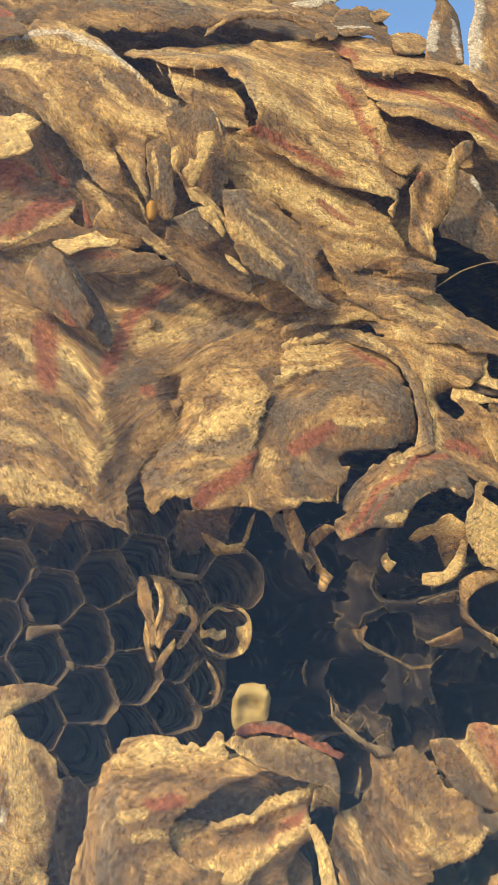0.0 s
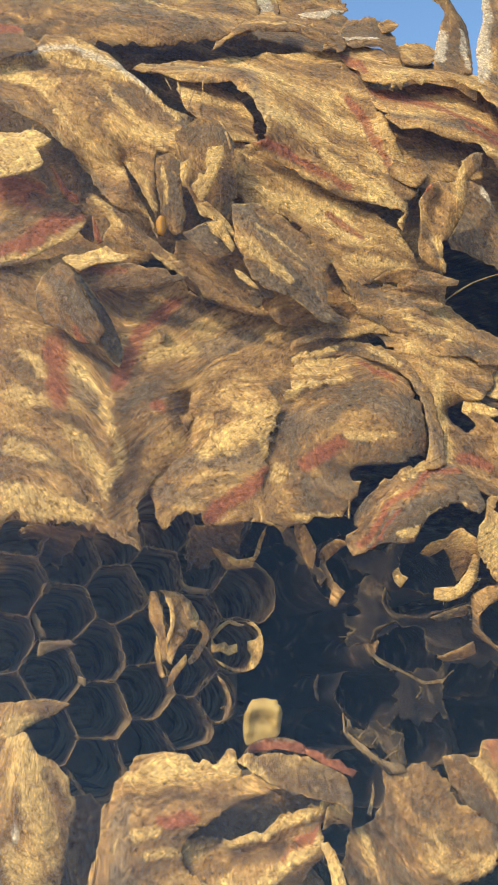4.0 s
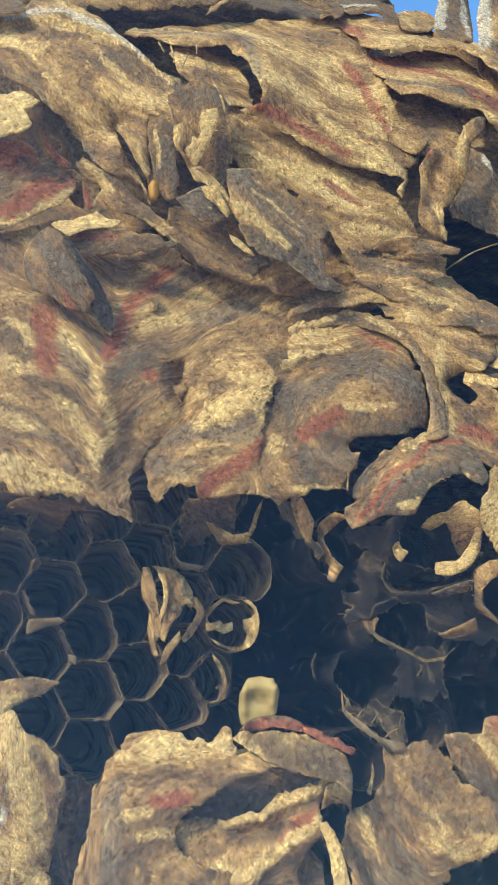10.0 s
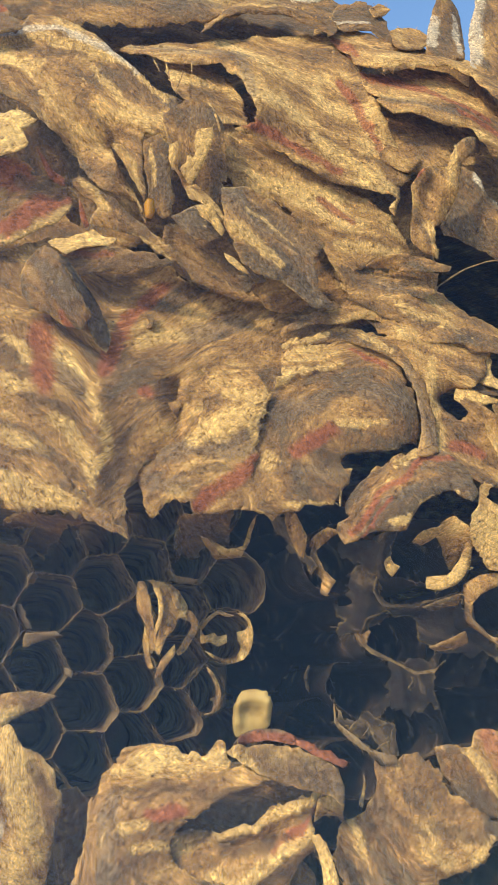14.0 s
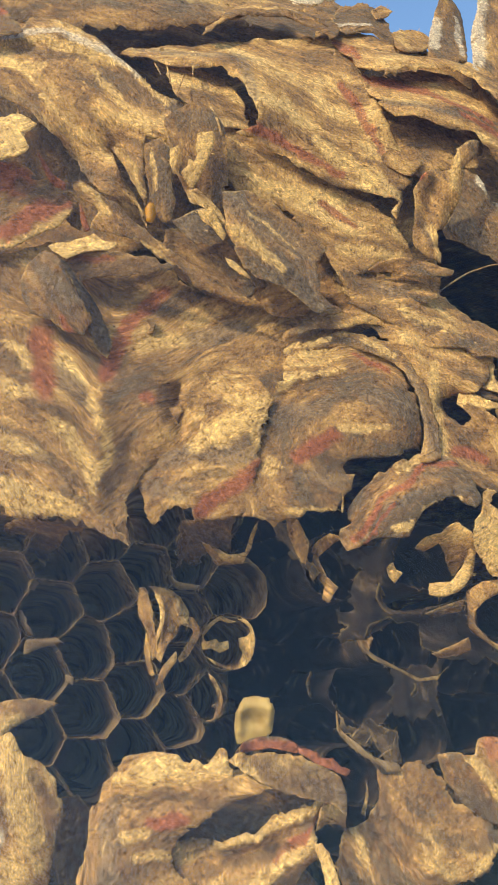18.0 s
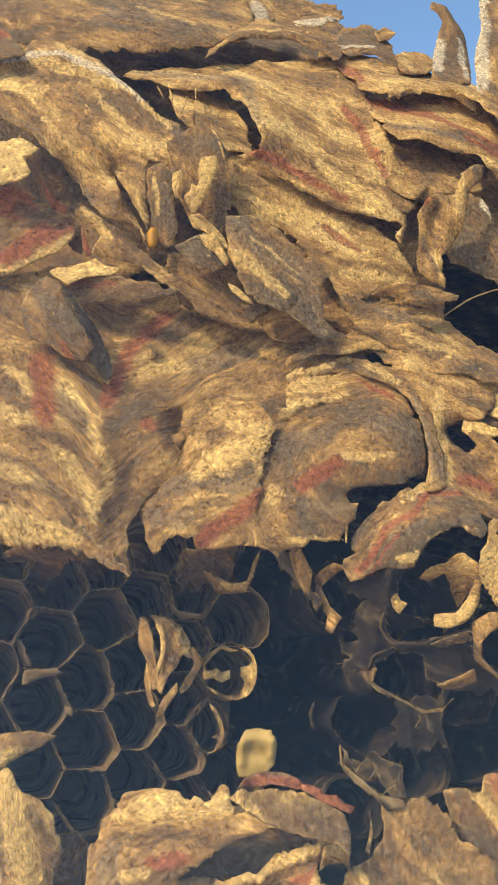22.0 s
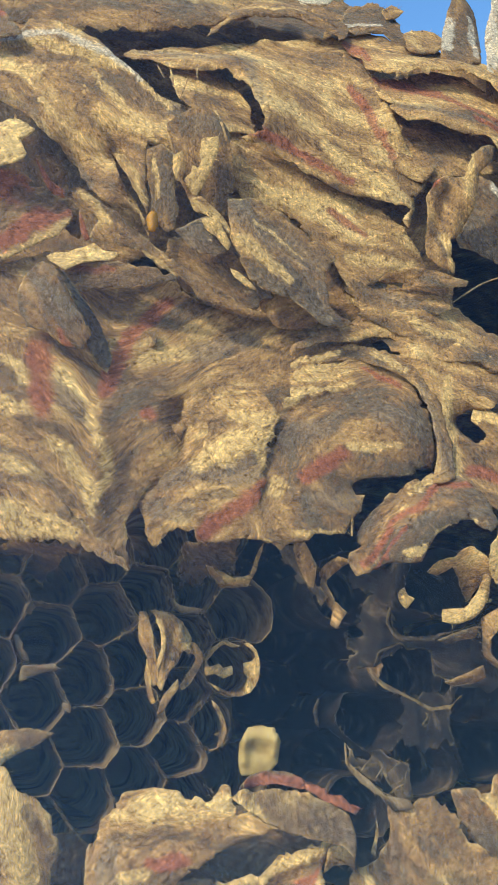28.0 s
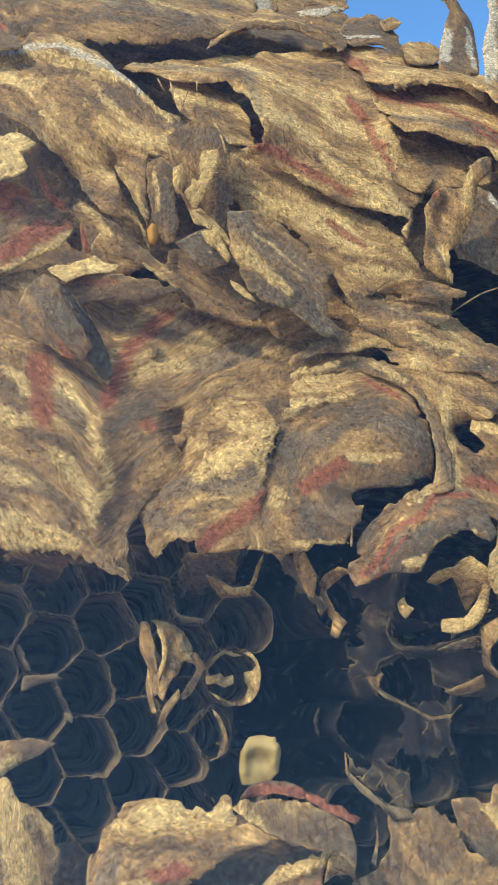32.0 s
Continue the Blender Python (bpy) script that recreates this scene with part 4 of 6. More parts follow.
# round sheet at the mouth
flake('paper_curl', [(10.7, 95.7, 96.2), (10.8, 94.8, 94.4), (11.6, 94.4, 92.6), (12.8, 94, 90.8), (14.6, 92.6, 89.7), (17.4, 92.1, 89.6), (17.8, 91.4, 89.5), (15.8, 90.9, 89.3), (14.7, 91.6, 89.5), (13, 93.1, 89.8), (11.6, 93.8, 91), (11, 94.1, 93), (10.6, 94.6, 94.8)], grain=35, tone=0.5, bulge=0.2, crumple=0.6, rough=2.2, dark=1, label='frayed grey paper curl')
flake('paper_curl', [(12.2, 93.5, 94.7), (14.2, 93.7, 96.4), (15.6, 93.9, 96.8), (15.8, 93.2, 94.2), (14.4, 92.7, 91.9), (13.3, 93.1, 92.4)], grain=50, tone=1.0, bulge=0.2, crumple=0.6, rough=2.2, dark=1)
flake('paper_curl', [(15.5, 92.9, 94), (17.1, 93.3, 96.6), (18.9, 93.3, 97.2), (18.5, 92.4, 93.4), (18.7, 91.1, 92.2), (16.5, 91.5, 91.7)], grain=60, tone=1.0, bulge=0.2, crumple=0.6, rough=2.2, dark=1)

# loose fibres standing out of torn edges
flake('paper_fibre', [(-12.8, 189.4, 114.6), (-12.6, 189.5, 114.5), (-11.9, 186.4, 111.5), (-11.5, 184.2, 109.5), (-11.6, 184.2, 109.5), (-12.2, 186.4, 111.4)], grain=70, tone=0.3, rough=0.3, bulge=0, crumple=0.1, label='fine pale paper fibre')
flake('paper_fibre', [(-10, 187.9, 114), (-9.8, 187.8, 113.8), (-10.1, 184.6, 110.4), (-10.6, 181.9, 107.8), (-10.7, 182, 107.9), (-10.3, 184.8, 110.4)], grain=110, tone=0.3, rough=0.3, bulge=0, crumple=0.1)
flake('paper_fibre', [(-8.8, 189.9, 115.6), (-8.6, 189.9, 115.4), (-8.5, 187.8, 113.3), (-8.5, 186.9, 112.4), (-8.7, 187.8, 113.2)], grain=85, tone=0.3, rough=0.3, bulge=0, crumple=0.1)
flake('paper_fibre', [(-14.7, 189.8, 114.4), (-14.5, 189.8, 114.1), (-13.8, 188.2, 112.6), (-13.2, 186.6, 111.3), (-13.4, 186.6, 111.2), (-14.1, 188.2, 112.6)], grain=50, tone=0.3, rough=0.3, bulge=0, crumple=0.1)
flake('paper_fibre', [(-5.9, 180.6, 109), (-5.5, 180.5, 108.8), (-4.4, 177.3, 106), (-3.8, 174.5, 104.4), (-4.1, 174.5, 104.3), (-4.7, 177.2, 105.9)], grain=65, tone=0.15, rough=0.3, bulge=0, crumple=0.1)
flake('paper_fibre', [(-14.3, 164.4, 101), (-14, 164.4, 100.7), (-14.5, 165.5, 100.2), (-15.4, 167.4, 100.1), (-15.5, 167.3, 100.1), (-14.8, 165.4, 100.3)], grain=60, tone=0.1, rough=0.3, bulge=0, crumple=0.1)
flake('paper_fibre', [(10.7, 96.4, 95.3), (10.9, 96.4, 95.3), (10.9, 95.2, 94.4), (10.9, 94.6, 92.8), (10.7, 94.7, 93)], grain=80, tone=0.5, rough=0.3, bulge=0, crumple=0.1)
flake('paper_fibre', [(-32.9, 176.5, 104), (-32.5, 176.4, 103.9), (-32.3, 177.7, 103.8), (-32.6, 178.2, 104), (-32.6, 177.5, 103.7)], grain=90, tone=0.1, rough=0.3, bulge=0, crumple=0.1)
flake('paper_fibre', [(11.4, 122.1, 94.2), (11.6, 122.1, 93.8), (11.7, 123.9, 93.7), (11.5, 124.7, 93.8), (11.4, 123.9, 93.7)], grain=90, tone=0.2, rough=0.3, bulge=0, crumple=0.1)

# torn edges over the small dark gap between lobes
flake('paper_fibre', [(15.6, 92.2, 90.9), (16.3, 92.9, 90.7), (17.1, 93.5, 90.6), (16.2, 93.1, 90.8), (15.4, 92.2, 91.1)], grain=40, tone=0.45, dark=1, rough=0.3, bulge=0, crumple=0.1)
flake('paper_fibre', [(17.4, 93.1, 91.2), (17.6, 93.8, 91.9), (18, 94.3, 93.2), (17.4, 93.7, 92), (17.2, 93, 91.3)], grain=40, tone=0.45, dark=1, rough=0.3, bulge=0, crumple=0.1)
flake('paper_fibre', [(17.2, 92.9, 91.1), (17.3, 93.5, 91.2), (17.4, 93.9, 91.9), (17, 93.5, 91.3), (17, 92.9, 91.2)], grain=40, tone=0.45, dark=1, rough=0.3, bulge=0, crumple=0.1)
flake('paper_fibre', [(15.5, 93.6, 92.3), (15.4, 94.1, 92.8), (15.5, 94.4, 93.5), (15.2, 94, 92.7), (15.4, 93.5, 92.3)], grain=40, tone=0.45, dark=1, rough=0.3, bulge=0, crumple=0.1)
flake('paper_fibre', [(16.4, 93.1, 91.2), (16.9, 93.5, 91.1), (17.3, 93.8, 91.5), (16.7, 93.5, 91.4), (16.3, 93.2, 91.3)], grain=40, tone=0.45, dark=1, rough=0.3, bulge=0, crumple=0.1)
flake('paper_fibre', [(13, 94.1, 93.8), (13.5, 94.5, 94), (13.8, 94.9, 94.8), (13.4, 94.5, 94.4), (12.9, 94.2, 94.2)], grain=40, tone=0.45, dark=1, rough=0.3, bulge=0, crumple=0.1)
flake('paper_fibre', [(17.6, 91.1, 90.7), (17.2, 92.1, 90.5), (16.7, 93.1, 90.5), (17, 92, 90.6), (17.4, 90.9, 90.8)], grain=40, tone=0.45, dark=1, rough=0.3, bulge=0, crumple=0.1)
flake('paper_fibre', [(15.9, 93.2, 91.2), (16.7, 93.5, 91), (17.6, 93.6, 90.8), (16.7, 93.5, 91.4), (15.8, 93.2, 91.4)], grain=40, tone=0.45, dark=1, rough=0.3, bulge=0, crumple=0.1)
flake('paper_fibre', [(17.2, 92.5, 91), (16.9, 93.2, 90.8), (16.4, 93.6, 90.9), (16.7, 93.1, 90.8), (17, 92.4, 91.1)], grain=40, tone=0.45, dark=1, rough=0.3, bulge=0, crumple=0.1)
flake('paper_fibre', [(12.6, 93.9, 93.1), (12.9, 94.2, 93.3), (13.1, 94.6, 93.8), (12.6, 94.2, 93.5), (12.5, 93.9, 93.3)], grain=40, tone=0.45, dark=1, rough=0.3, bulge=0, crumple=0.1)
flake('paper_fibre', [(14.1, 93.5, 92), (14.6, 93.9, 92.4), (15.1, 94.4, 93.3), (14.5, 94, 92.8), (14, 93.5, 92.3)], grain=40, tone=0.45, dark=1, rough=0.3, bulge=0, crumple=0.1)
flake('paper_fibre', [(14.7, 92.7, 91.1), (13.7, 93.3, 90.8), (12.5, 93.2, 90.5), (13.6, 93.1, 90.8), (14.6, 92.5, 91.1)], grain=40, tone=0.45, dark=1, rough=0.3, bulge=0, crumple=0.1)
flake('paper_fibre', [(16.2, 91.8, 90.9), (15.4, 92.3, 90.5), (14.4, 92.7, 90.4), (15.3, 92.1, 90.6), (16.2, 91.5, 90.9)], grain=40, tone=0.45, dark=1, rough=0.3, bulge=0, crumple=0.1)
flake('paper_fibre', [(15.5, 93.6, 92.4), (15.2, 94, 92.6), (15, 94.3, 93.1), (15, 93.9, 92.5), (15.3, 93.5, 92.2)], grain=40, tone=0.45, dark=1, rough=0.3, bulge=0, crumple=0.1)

# hanging sheets
flake('envelope_sheet', [(-42.0, 157.2, 101.3), (-34.1, 157.8, 103.7), (-28.9, 159.6, 105.5), (-20.4, 159.1, 108.3), (-12.0, 156.8, 109.2), (-9.4, 154.1, 108.7), (-1.8, 151.4, 107.8), (3.3, 150.4, 107.1), (6.7, 149.1, 108.1), (13.5, 149.7, 108.6), (17.6, 145.5, 108.0), (16.0, 133.5, 103.2), (12.6, 127.5, 101.4), (4.6, 125.6, 100.0), (-3.2, 124.9, 99.0), (-8.6, 127.2, 99.0), (-10.9, 128.8, 99.2), (-13.7, 127.9, 98.0), (-15.2, 125.8, 96.8), (-15.9, 124.2, 94.9), (-15.6, 120.6, 92.3), (-15.1, 118.6, 91.1), (-16.8, 119.6, 91.4), (-19.4, 120.8, 91.8), (-20.9, 121.7, 92.0), (-23.6, 122.2, 92.0), (-27.3, 121.7, 91.8), (-31.6, 122.1, 91.7), (-37.8, 121.7, 91.3)], tone=0.4, bulge=1.2, crumple=0.9, vee=-19.8, label='straw and grey striped paper sheet with a torn lower edge', stains_and_shading=[('red', -28.5, 146.9, -26.4, 137.2, 1.6), ('red', -12, 153.3, -17.4, 148, 1.1), ('red', -17.9, 146.7, -19.3, 139.9, 1.2), ('pale', -32.1, 144.4, -28.4, 141.2, 0.9), ('pale', -33.7, 138.9, -29.2, 138, 0.9), ('pale', -29.2, 138, -26.3, 136.3, 0.7), ('pale', -33, 132.2, -27, 129.6, 0.9), ('pale', -25.6, 133.7, -22, 129.9, 0.9), ('pale', -22, 129.9, -20.1, 126.4, 0.9), ('pale', -18.8, 133, -19.4, 125.1, 0.6), ('red', -14.5, 137.3, -13, 137.2, 0.8), ('brown', -16.5, 132.2, -18, 125.1, 0.9), ('brown', -23.9, 127.7, -20.5, 125.7, 0.7), ('pale', -36.4, 125.9, -22.1, 123.1, 2.0), ('brown', -29.1, 136.4, -23.8, 134.9, 0.8), ('grey', -25.8, 141.2, -21.7, 136.5, 1.1), ('brown', -32.6, 128.8, -26.3, 129.6, 0.7), ('grey', -9, 145.7, -0.9, 147.5, 1.9), ('pale', -15.3, 144.7, -9.8, 145.6, 1.1), ('pale', -21, 137.3, -19.6, 133.4, 0.7), ('brown', -30.1, 147.7, -26.2, 146.6, 0.6)], folds_at=[(-19.5, 137.3, -19.3, 123.6, 1.1, 0.9), (-15.8, 133, -15.7, 126.5, 0.9, -0.7), (-10.5, 138.2, -10.1, 135.6, 1.2, -3.2), (-9.7, 133.6, -9.5, 132.5, 0.8, -2.5), (-32.1, 137.2, -23.1, 134.9, 1.5, 0.5), (-29.8, 144.4, -26, 134.9, 1, 0.5), (-3.4, 150.1, 6.6, 149.4, 2.2, -1.5), (-26.1, 131.8, -20.2, 125.8, 1.2, 0.6), (-15.1, 141.4, -8.8, 141.5, 2, 0.5)])
flake('envelope_lobe', [(-39.4, 129.2, 95.0), (-32.4, 128.4, 94.2), (-27.9, 128.0, 93.7), (-24.0, 126.1, 93.0), (-20.9, 124.0, 92.2), (-17.9, 122.3, 91.1), (-16.0, 120.0, 90.4), (-14.8, 118.6, 89.9), (-16.6, 119.4, 90.3), (-19.3, 120.5, 91.0), (-20.9, 121.4, 91.8), (-23.6, 121.9, 91.8), (-28.2, 121.1, 94.7), (-32.0, 121.7, 92.8), (-38.7, 121.2, 93.4)], tone=0.3, bulge=0.5, crumple=0.5, rough=1.3, ring=(-27.3, 114.5), label='pale straw paper lobe with a torn hem', stains_and_shading=[('pale', -37, 125.1, -21.6, 122.7, 1.4), ('pale', -37.1, 127.7, -29.4, 127.9, 0.7), ('brown', -25.5, 126.1, -19.4, 122.4, 0.4), ('grey', -27.8, 125.9, -23.9, 125.2, 1.1)])
flake('envelope_lobe', [(-9.7, 136.2, 101.0), (-9.4, 138.6, 101.6), (-7.6, 139.8, 101.4), (-3.3, 141.5, 102.1), (0.7, 140.2, 100.8), (3.2, 137.3, 99.2), (1.9, 133.4, 98.0), (0.9, 128.8, 97.0), (0.0, 126.5, 96.3), (0.8, 124.3, 95.9), (3.4, 121.0, 95.5), (-1.6, 121.4, 95.8), (-7.2, 120.9, 95.9), (-7.5, 122.6, 95.3), (-9.4, 122.6, 95.5), (-11.1, 122.8, 95.5), (-11.7, 121.0, 95.7), (-12.8, 120.5, 95.6), (-13.5, 122.8, 95.9), (-14.6, 125.0, 97.5), (-15.0, 126.1, 97.2), (-13.6, 128.3, 98.3), (-10.9, 130.9, 99.4), (-8.7, 132.8, 100.1)], grain=-24, tone=0.47, bulge=1, crumple=0.8, rough=1.3, label='grey and straw banded paper lobe with a ragged hem', stains_and_shading=[('pale', -7.4, 130.9, 1.6, 134.8, 1.6), ('pale', -3.2, 136.6, 2.3, 136.5, 1.1), ('red', 0.5, 127.7, -6.7, 122.2, 1.3), ('grey', -12, 128.8, -0.1, 131.1, 1.2), ('grey', -13.6, 125, -8.4, 125, 1.2), ('grey', -6.2, 128.8, -0.1, 129.5, 0.9), ('pale', -8.7, 135, -7.1, 133.4, 0.7), ('pale', -1.6, 121.4, 2.1, 121.3, 0.5), ('brown', -8.4, 126.5, -3.1, 127.3, 0.6), ('pale', -0.1, 133, 1.3, 129.5, 0.7)], folds_at=[(-8.7, 137.4, -7.8, 133.4, 0.8, 0.6), (-10.8, 129.5, -0.1, 133.8, 1.4, 0.5), (-12.2, 125, -10.6, 122.8, 1, -0.5)])
flake('envelope_lobe', [(4.7, 141.3, 102.3), (5.8, 143.1, 103.7), (9.7, 144.6, 104.8), (14.7, 144.8, 105.4), (18.8, 143.4, 105.0), (21.4, 140.8, 103.6), (22.7, 137.5, 102.0), (23.3, 133.5, 100.8), (23.5, 129.9, 101.4), (19.3, 129.1, 99.2), (15.3, 128.8, 98.7), (12.7, 128.5, 98.5), (13.0, 125.0, 97.1), (12.1, 124.0, 96.8), (10.9, 122.1, 95.9), (5.9, 121.6, 95.5), (3.2, 120.8, 96.2), (-0.1, 121.5, 95.3), (-1.2, 125.0, 96.2), (-0.1, 129.5, 97.8), (1.6, 133.0, 98.8), (2.6, 136.6, 99.9), (3.5, 138.8, 101.0)], tone=0.55, bulge=1.6, crumple=0.7, rough=1.3, ring=(12.3, 128.8), label='scalloped grey paper lobe banded straw and rust', stains_and_shading=[('pale', 3.6, 138.6, 7.9, 140.3, 0.8), ('pale', 7.9, 140.3, 13, 141.2, 0.5), ('red', 5.7, 129.5, 10.8, 131.7, 1.4), ('pale', 1.8, 127.9, 2.2, 127.3, 1.2), ('grey', 3.8, 134.2, 9.4, 135.8, 1.7), ('grey', 6, 126.5, 12.1, 126.1, 1.2), ('pale', 4.4, 121.9, 11.4, 122.6, 0.5), ('pale', 11.7, 133.1, 18.1, 133.5, 0.5), ('red', 14.5, 143.3, 19.3, 140.8, 0.4), ('grey', 15.9, 137.5, 20.6, 135.9, 1.7), ('pale', 6, 142.8, 9.7, 143.9, 0.5)], folds_at=[(3.5, 137.4, 9.4, 136.6, 0.8, -0.6), (3.9, 138.9, 12.8, 141.3, 0.6, 0.6), (12.7, 137.5, 19.8, 135.1, 2.5, 0.4)])
flake('envelope_lobe', [(4.2, 140.8, 101.8), (4.8, 144.2, 104.8), (8.1, 145.8, 105.1), (13.2, 146.9, 106.2), (17.3, 146.4, 106.1), (21.2, 143.8, 104.8), (24.0, 139.1, 102.3), (25.3, 133.4, 99.9), (24.9, 128.8, 96.4), (22.1, 128.6, 96.1), (23.3, 133.4, 99.3), (22.6, 137.4, 100.9), (21.3, 140.8, 102.9), (18.4, 143.2, 103.6), (14.3, 144.6, 105.3), (9.9, 144.4, 104.8), (5.9, 143.1, 103.7)], tone=0.46, bulge=0.3, crumple=0.8, ring=(12.7, 129.5), stains_and_shading=[('pale', 16.4, 145.8, 20.3, 143.2, 0.6), ('grey', 22.1, 140.8, 24.1, 129.5, 0.8), ('pale', 5.2, 144, 10.6, 145.4, 0.7)])
flake('paper_scrap', [(-13.2, 134.9, 101.0), (-11.8, 135.7, 101.1), (-9.5, 136.0, 100.3), (-9.3, 134.9, 100.2), (-9.8, 133.6, 100.9), (-11.2, 133.3, 101.4), (-12.2, 134.3, 101.2)], tone=0.5, bulge=0.2, crumple=0.3, rough=1.2, label='small grey torn flap over a dark gap')
flake('envelope_sheet', [(12.4, 156.1, 106.6), (17.2, 156.2, 110.5), (27.1, 156.4, 110.5), (29.2, 153.1, 112.0), (34.2, 148.4, 109.8), (43.5, 144.7, 109.5), (43.3, 143.1, 109.0), (35.4, 143.8, 106.8), (33.6, 141.8, 104.6), (33.5, 139.7, 103.4), (30.9, 137.5, 101.7), (29.2, 137.5, 104.3), (27.3, 136.8, 103.6), (27.4, 134.9, 101.0), (29.3, 133.0, 100.7), (30.2, 134.3, 100.9), (29.0, 136.0, 101.1), (32.0, 135.7, 101.1), (33.0, 133.4, 100.3), (33.6, 131.4, 99.8), (34.3, 131.9, 99.9), (34.7, 135.7, 104.2), (41.8, 135.1, 105.2), (38.9, 122.7, 97.8), (30.0, 125.0, 96.2), (25.7, 128.3, 97.0), (23.4, 129.2, 96.9), (23.7, 133.4, 99.7), (22.6, 140.9, 104.0), (19.6, 145.1, 105.0), (16.6, 148.5, 106.7)], grain=22, tone=0.36, bulge=0.6, crumple=0.9, label='tan paper sheet with pale streaks', stains_and_shading=[('pale', 21.7, 150, 29.4, 147.6, 0.9), ('pale', 25.5, 141.7, 25.5, 129.5, 0.9), ('red', 27.5, 129.5, 31.5, 128.8, 0.9), ('brown', 23.3, 137.4, 23.6, 133.4, 0.7), ('grey', 18.6, 154.1, 25.5, 152.5, 1.1), ('pale', 29.1, 145.3, 35.2, 144.6, 0.6), ('brown', 23.3, 148.7, 27.5, 147.1, 0.6)], folds_at=[(20.6, 147.7, 26.1, 136.7, 1.2, 0.7), (26.5, 136.3, 29.4, 133.6, 0.7, -1.8), (14.8, 149.7, 21.4, 147.3, 1, -0.8)])
flake('envelope_lobe', [(14.4, 151.4, 108.0), (15.1, 151.8, 106.8), (17.8, 151.0, 106.6), (20.7, 149.3, 106.5), (22.0, 147.4, 106.3), (23.6, 145.5, 106.6), (21.4, 145.9, 106.0), (19.0, 147.6, 106.2), (16.5, 148.1, 106.2), (13.5, 147.4, 105.3), (9.7, 147.1, 104.8), (6.5, 145.8, 104.6), (4.8, 145.0, 104.1), (5.2, 146.7, 104.8), (8.2, 148.5, 105.6), (11.9, 149.4, 106.1)], tone=0.45, bulge=0.3, crumple=0.4, ring=(14.6, 141.7), stains_and_shading=[('pale', 13.1, 147.2, 21.4, 146.1, 0.4)])
flake('fan_flake', [(11.6, 121.4, 94.4), (13.1, 123.8, 95.0), (15.6, 126.1, 95.6), (19.6, 128.6, 97.2), (23.1, 129.8, 99.0), (25.8, 129.1, 96.1), (28.3, 126.7, 95.1), (29.2, 124.3, 93.8), (28.3, 122.6, 92.8), (26.2, 123.9, 93.6), (24.0, 123.4, 93.4), (21.8, 122.5, 92.9), (20.6, 121.1, 92.4), (20.0, 119.6, 92.3), (18.0, 119.2, 92.6), (15.5, 119.1, 93.1), (13.9, 118.0, 92.9), (12.0, 117.4, 93.4), (11.4, 118.7, 95.8)], tone=0.8, bulge=1.6, crumple=0.5, ring=(23.3, 116.5), label='fan-shaped paper flake striped rust, grey and tan', stains_and_shading=[('red', 12.9, 118.8, 16.9, 123.5, 0.5), ('red', 16.9, 123.5, 22.7, 128.3, 0.5), ('red', 14.5, 118.7, 18.4, 122.9, 0.3), ('brown', 12.2, 120.3, 15.6, 124.2, 0.3), ('brown', 18.2, 121.1, 23.7, 126, 0.3), ('brown', 23.7, 126, 28.2, 125.5, 0.3), ('red', 22.9, 128.3, 26.8, 127.7, 0.4), ('brown', 16.2, 119.7, 20.6, 123.5, 0.3), ('pale', 22, 122.5, 26.3, 124.1, 0.5), ('pale', 18.8, 127.7, 22.7, 129.4, 0.6), ('grey', 16, 120.4, 22.2, 125.1, 0.9), ('grey', 22.2, 125.1, 27.8, 125.2, 0.9), ('pale', 18.1, 119.8, 20.3, 121.2, 0.4)], folds_at=[(14.7, 121.4, 23.8, 126.6, 1.2, 0.5)])
flake('frayed_hem', [(-9.6, 120.8, 99.8), (-7.2, 121.5, 96.0), (-3.1, 121.6, 95.8), (-1.3, 121.2, 97.0), (-2.4, 119.4, 99.8), (-3.6, 117.2, 102.7), (-3.2, 115.5, 104.5), (-5.1, 115.8, 104.7), (-7.6, 113.2, 107.6), (-9.1, 114.0, 107.2), (-11.5, 112.5, 108.9), (-10.5, 116.5, 104.4), (-9.5, 118.8, 101.7)], grain=50, tone=0.8, bulge=0.3, crumple=0.6, rough=2.6, label='frayed grey hem of felted fibres', stains_and_shading=[('grey', -8.6, 119.5, -3.2, 117.8, 1.6)])
flake('frayed_hem', [(-33.5, 120.4, 101.4), (-28.7, 121.4, 96.5), (-24.5, 121.8, 95.0), (-20.6, 121.1, 94.0), (-19.7, 119.9, 95.3), (-24.6, 118.9, 101.1), (-27.5, 116.5, 104.4), (-30.0, 113.1, 107.5), (-31.2, 114.9, 106.7), (-33.3, 115.4, 106.4), (-31.3, 118.2, 103.1), (-34.4, 118.7, 104.5)], grain=20, tone=0.62, bulge=0.2, crumple=0.6, rough=2.6, label='frayed brown shreds under the hem')
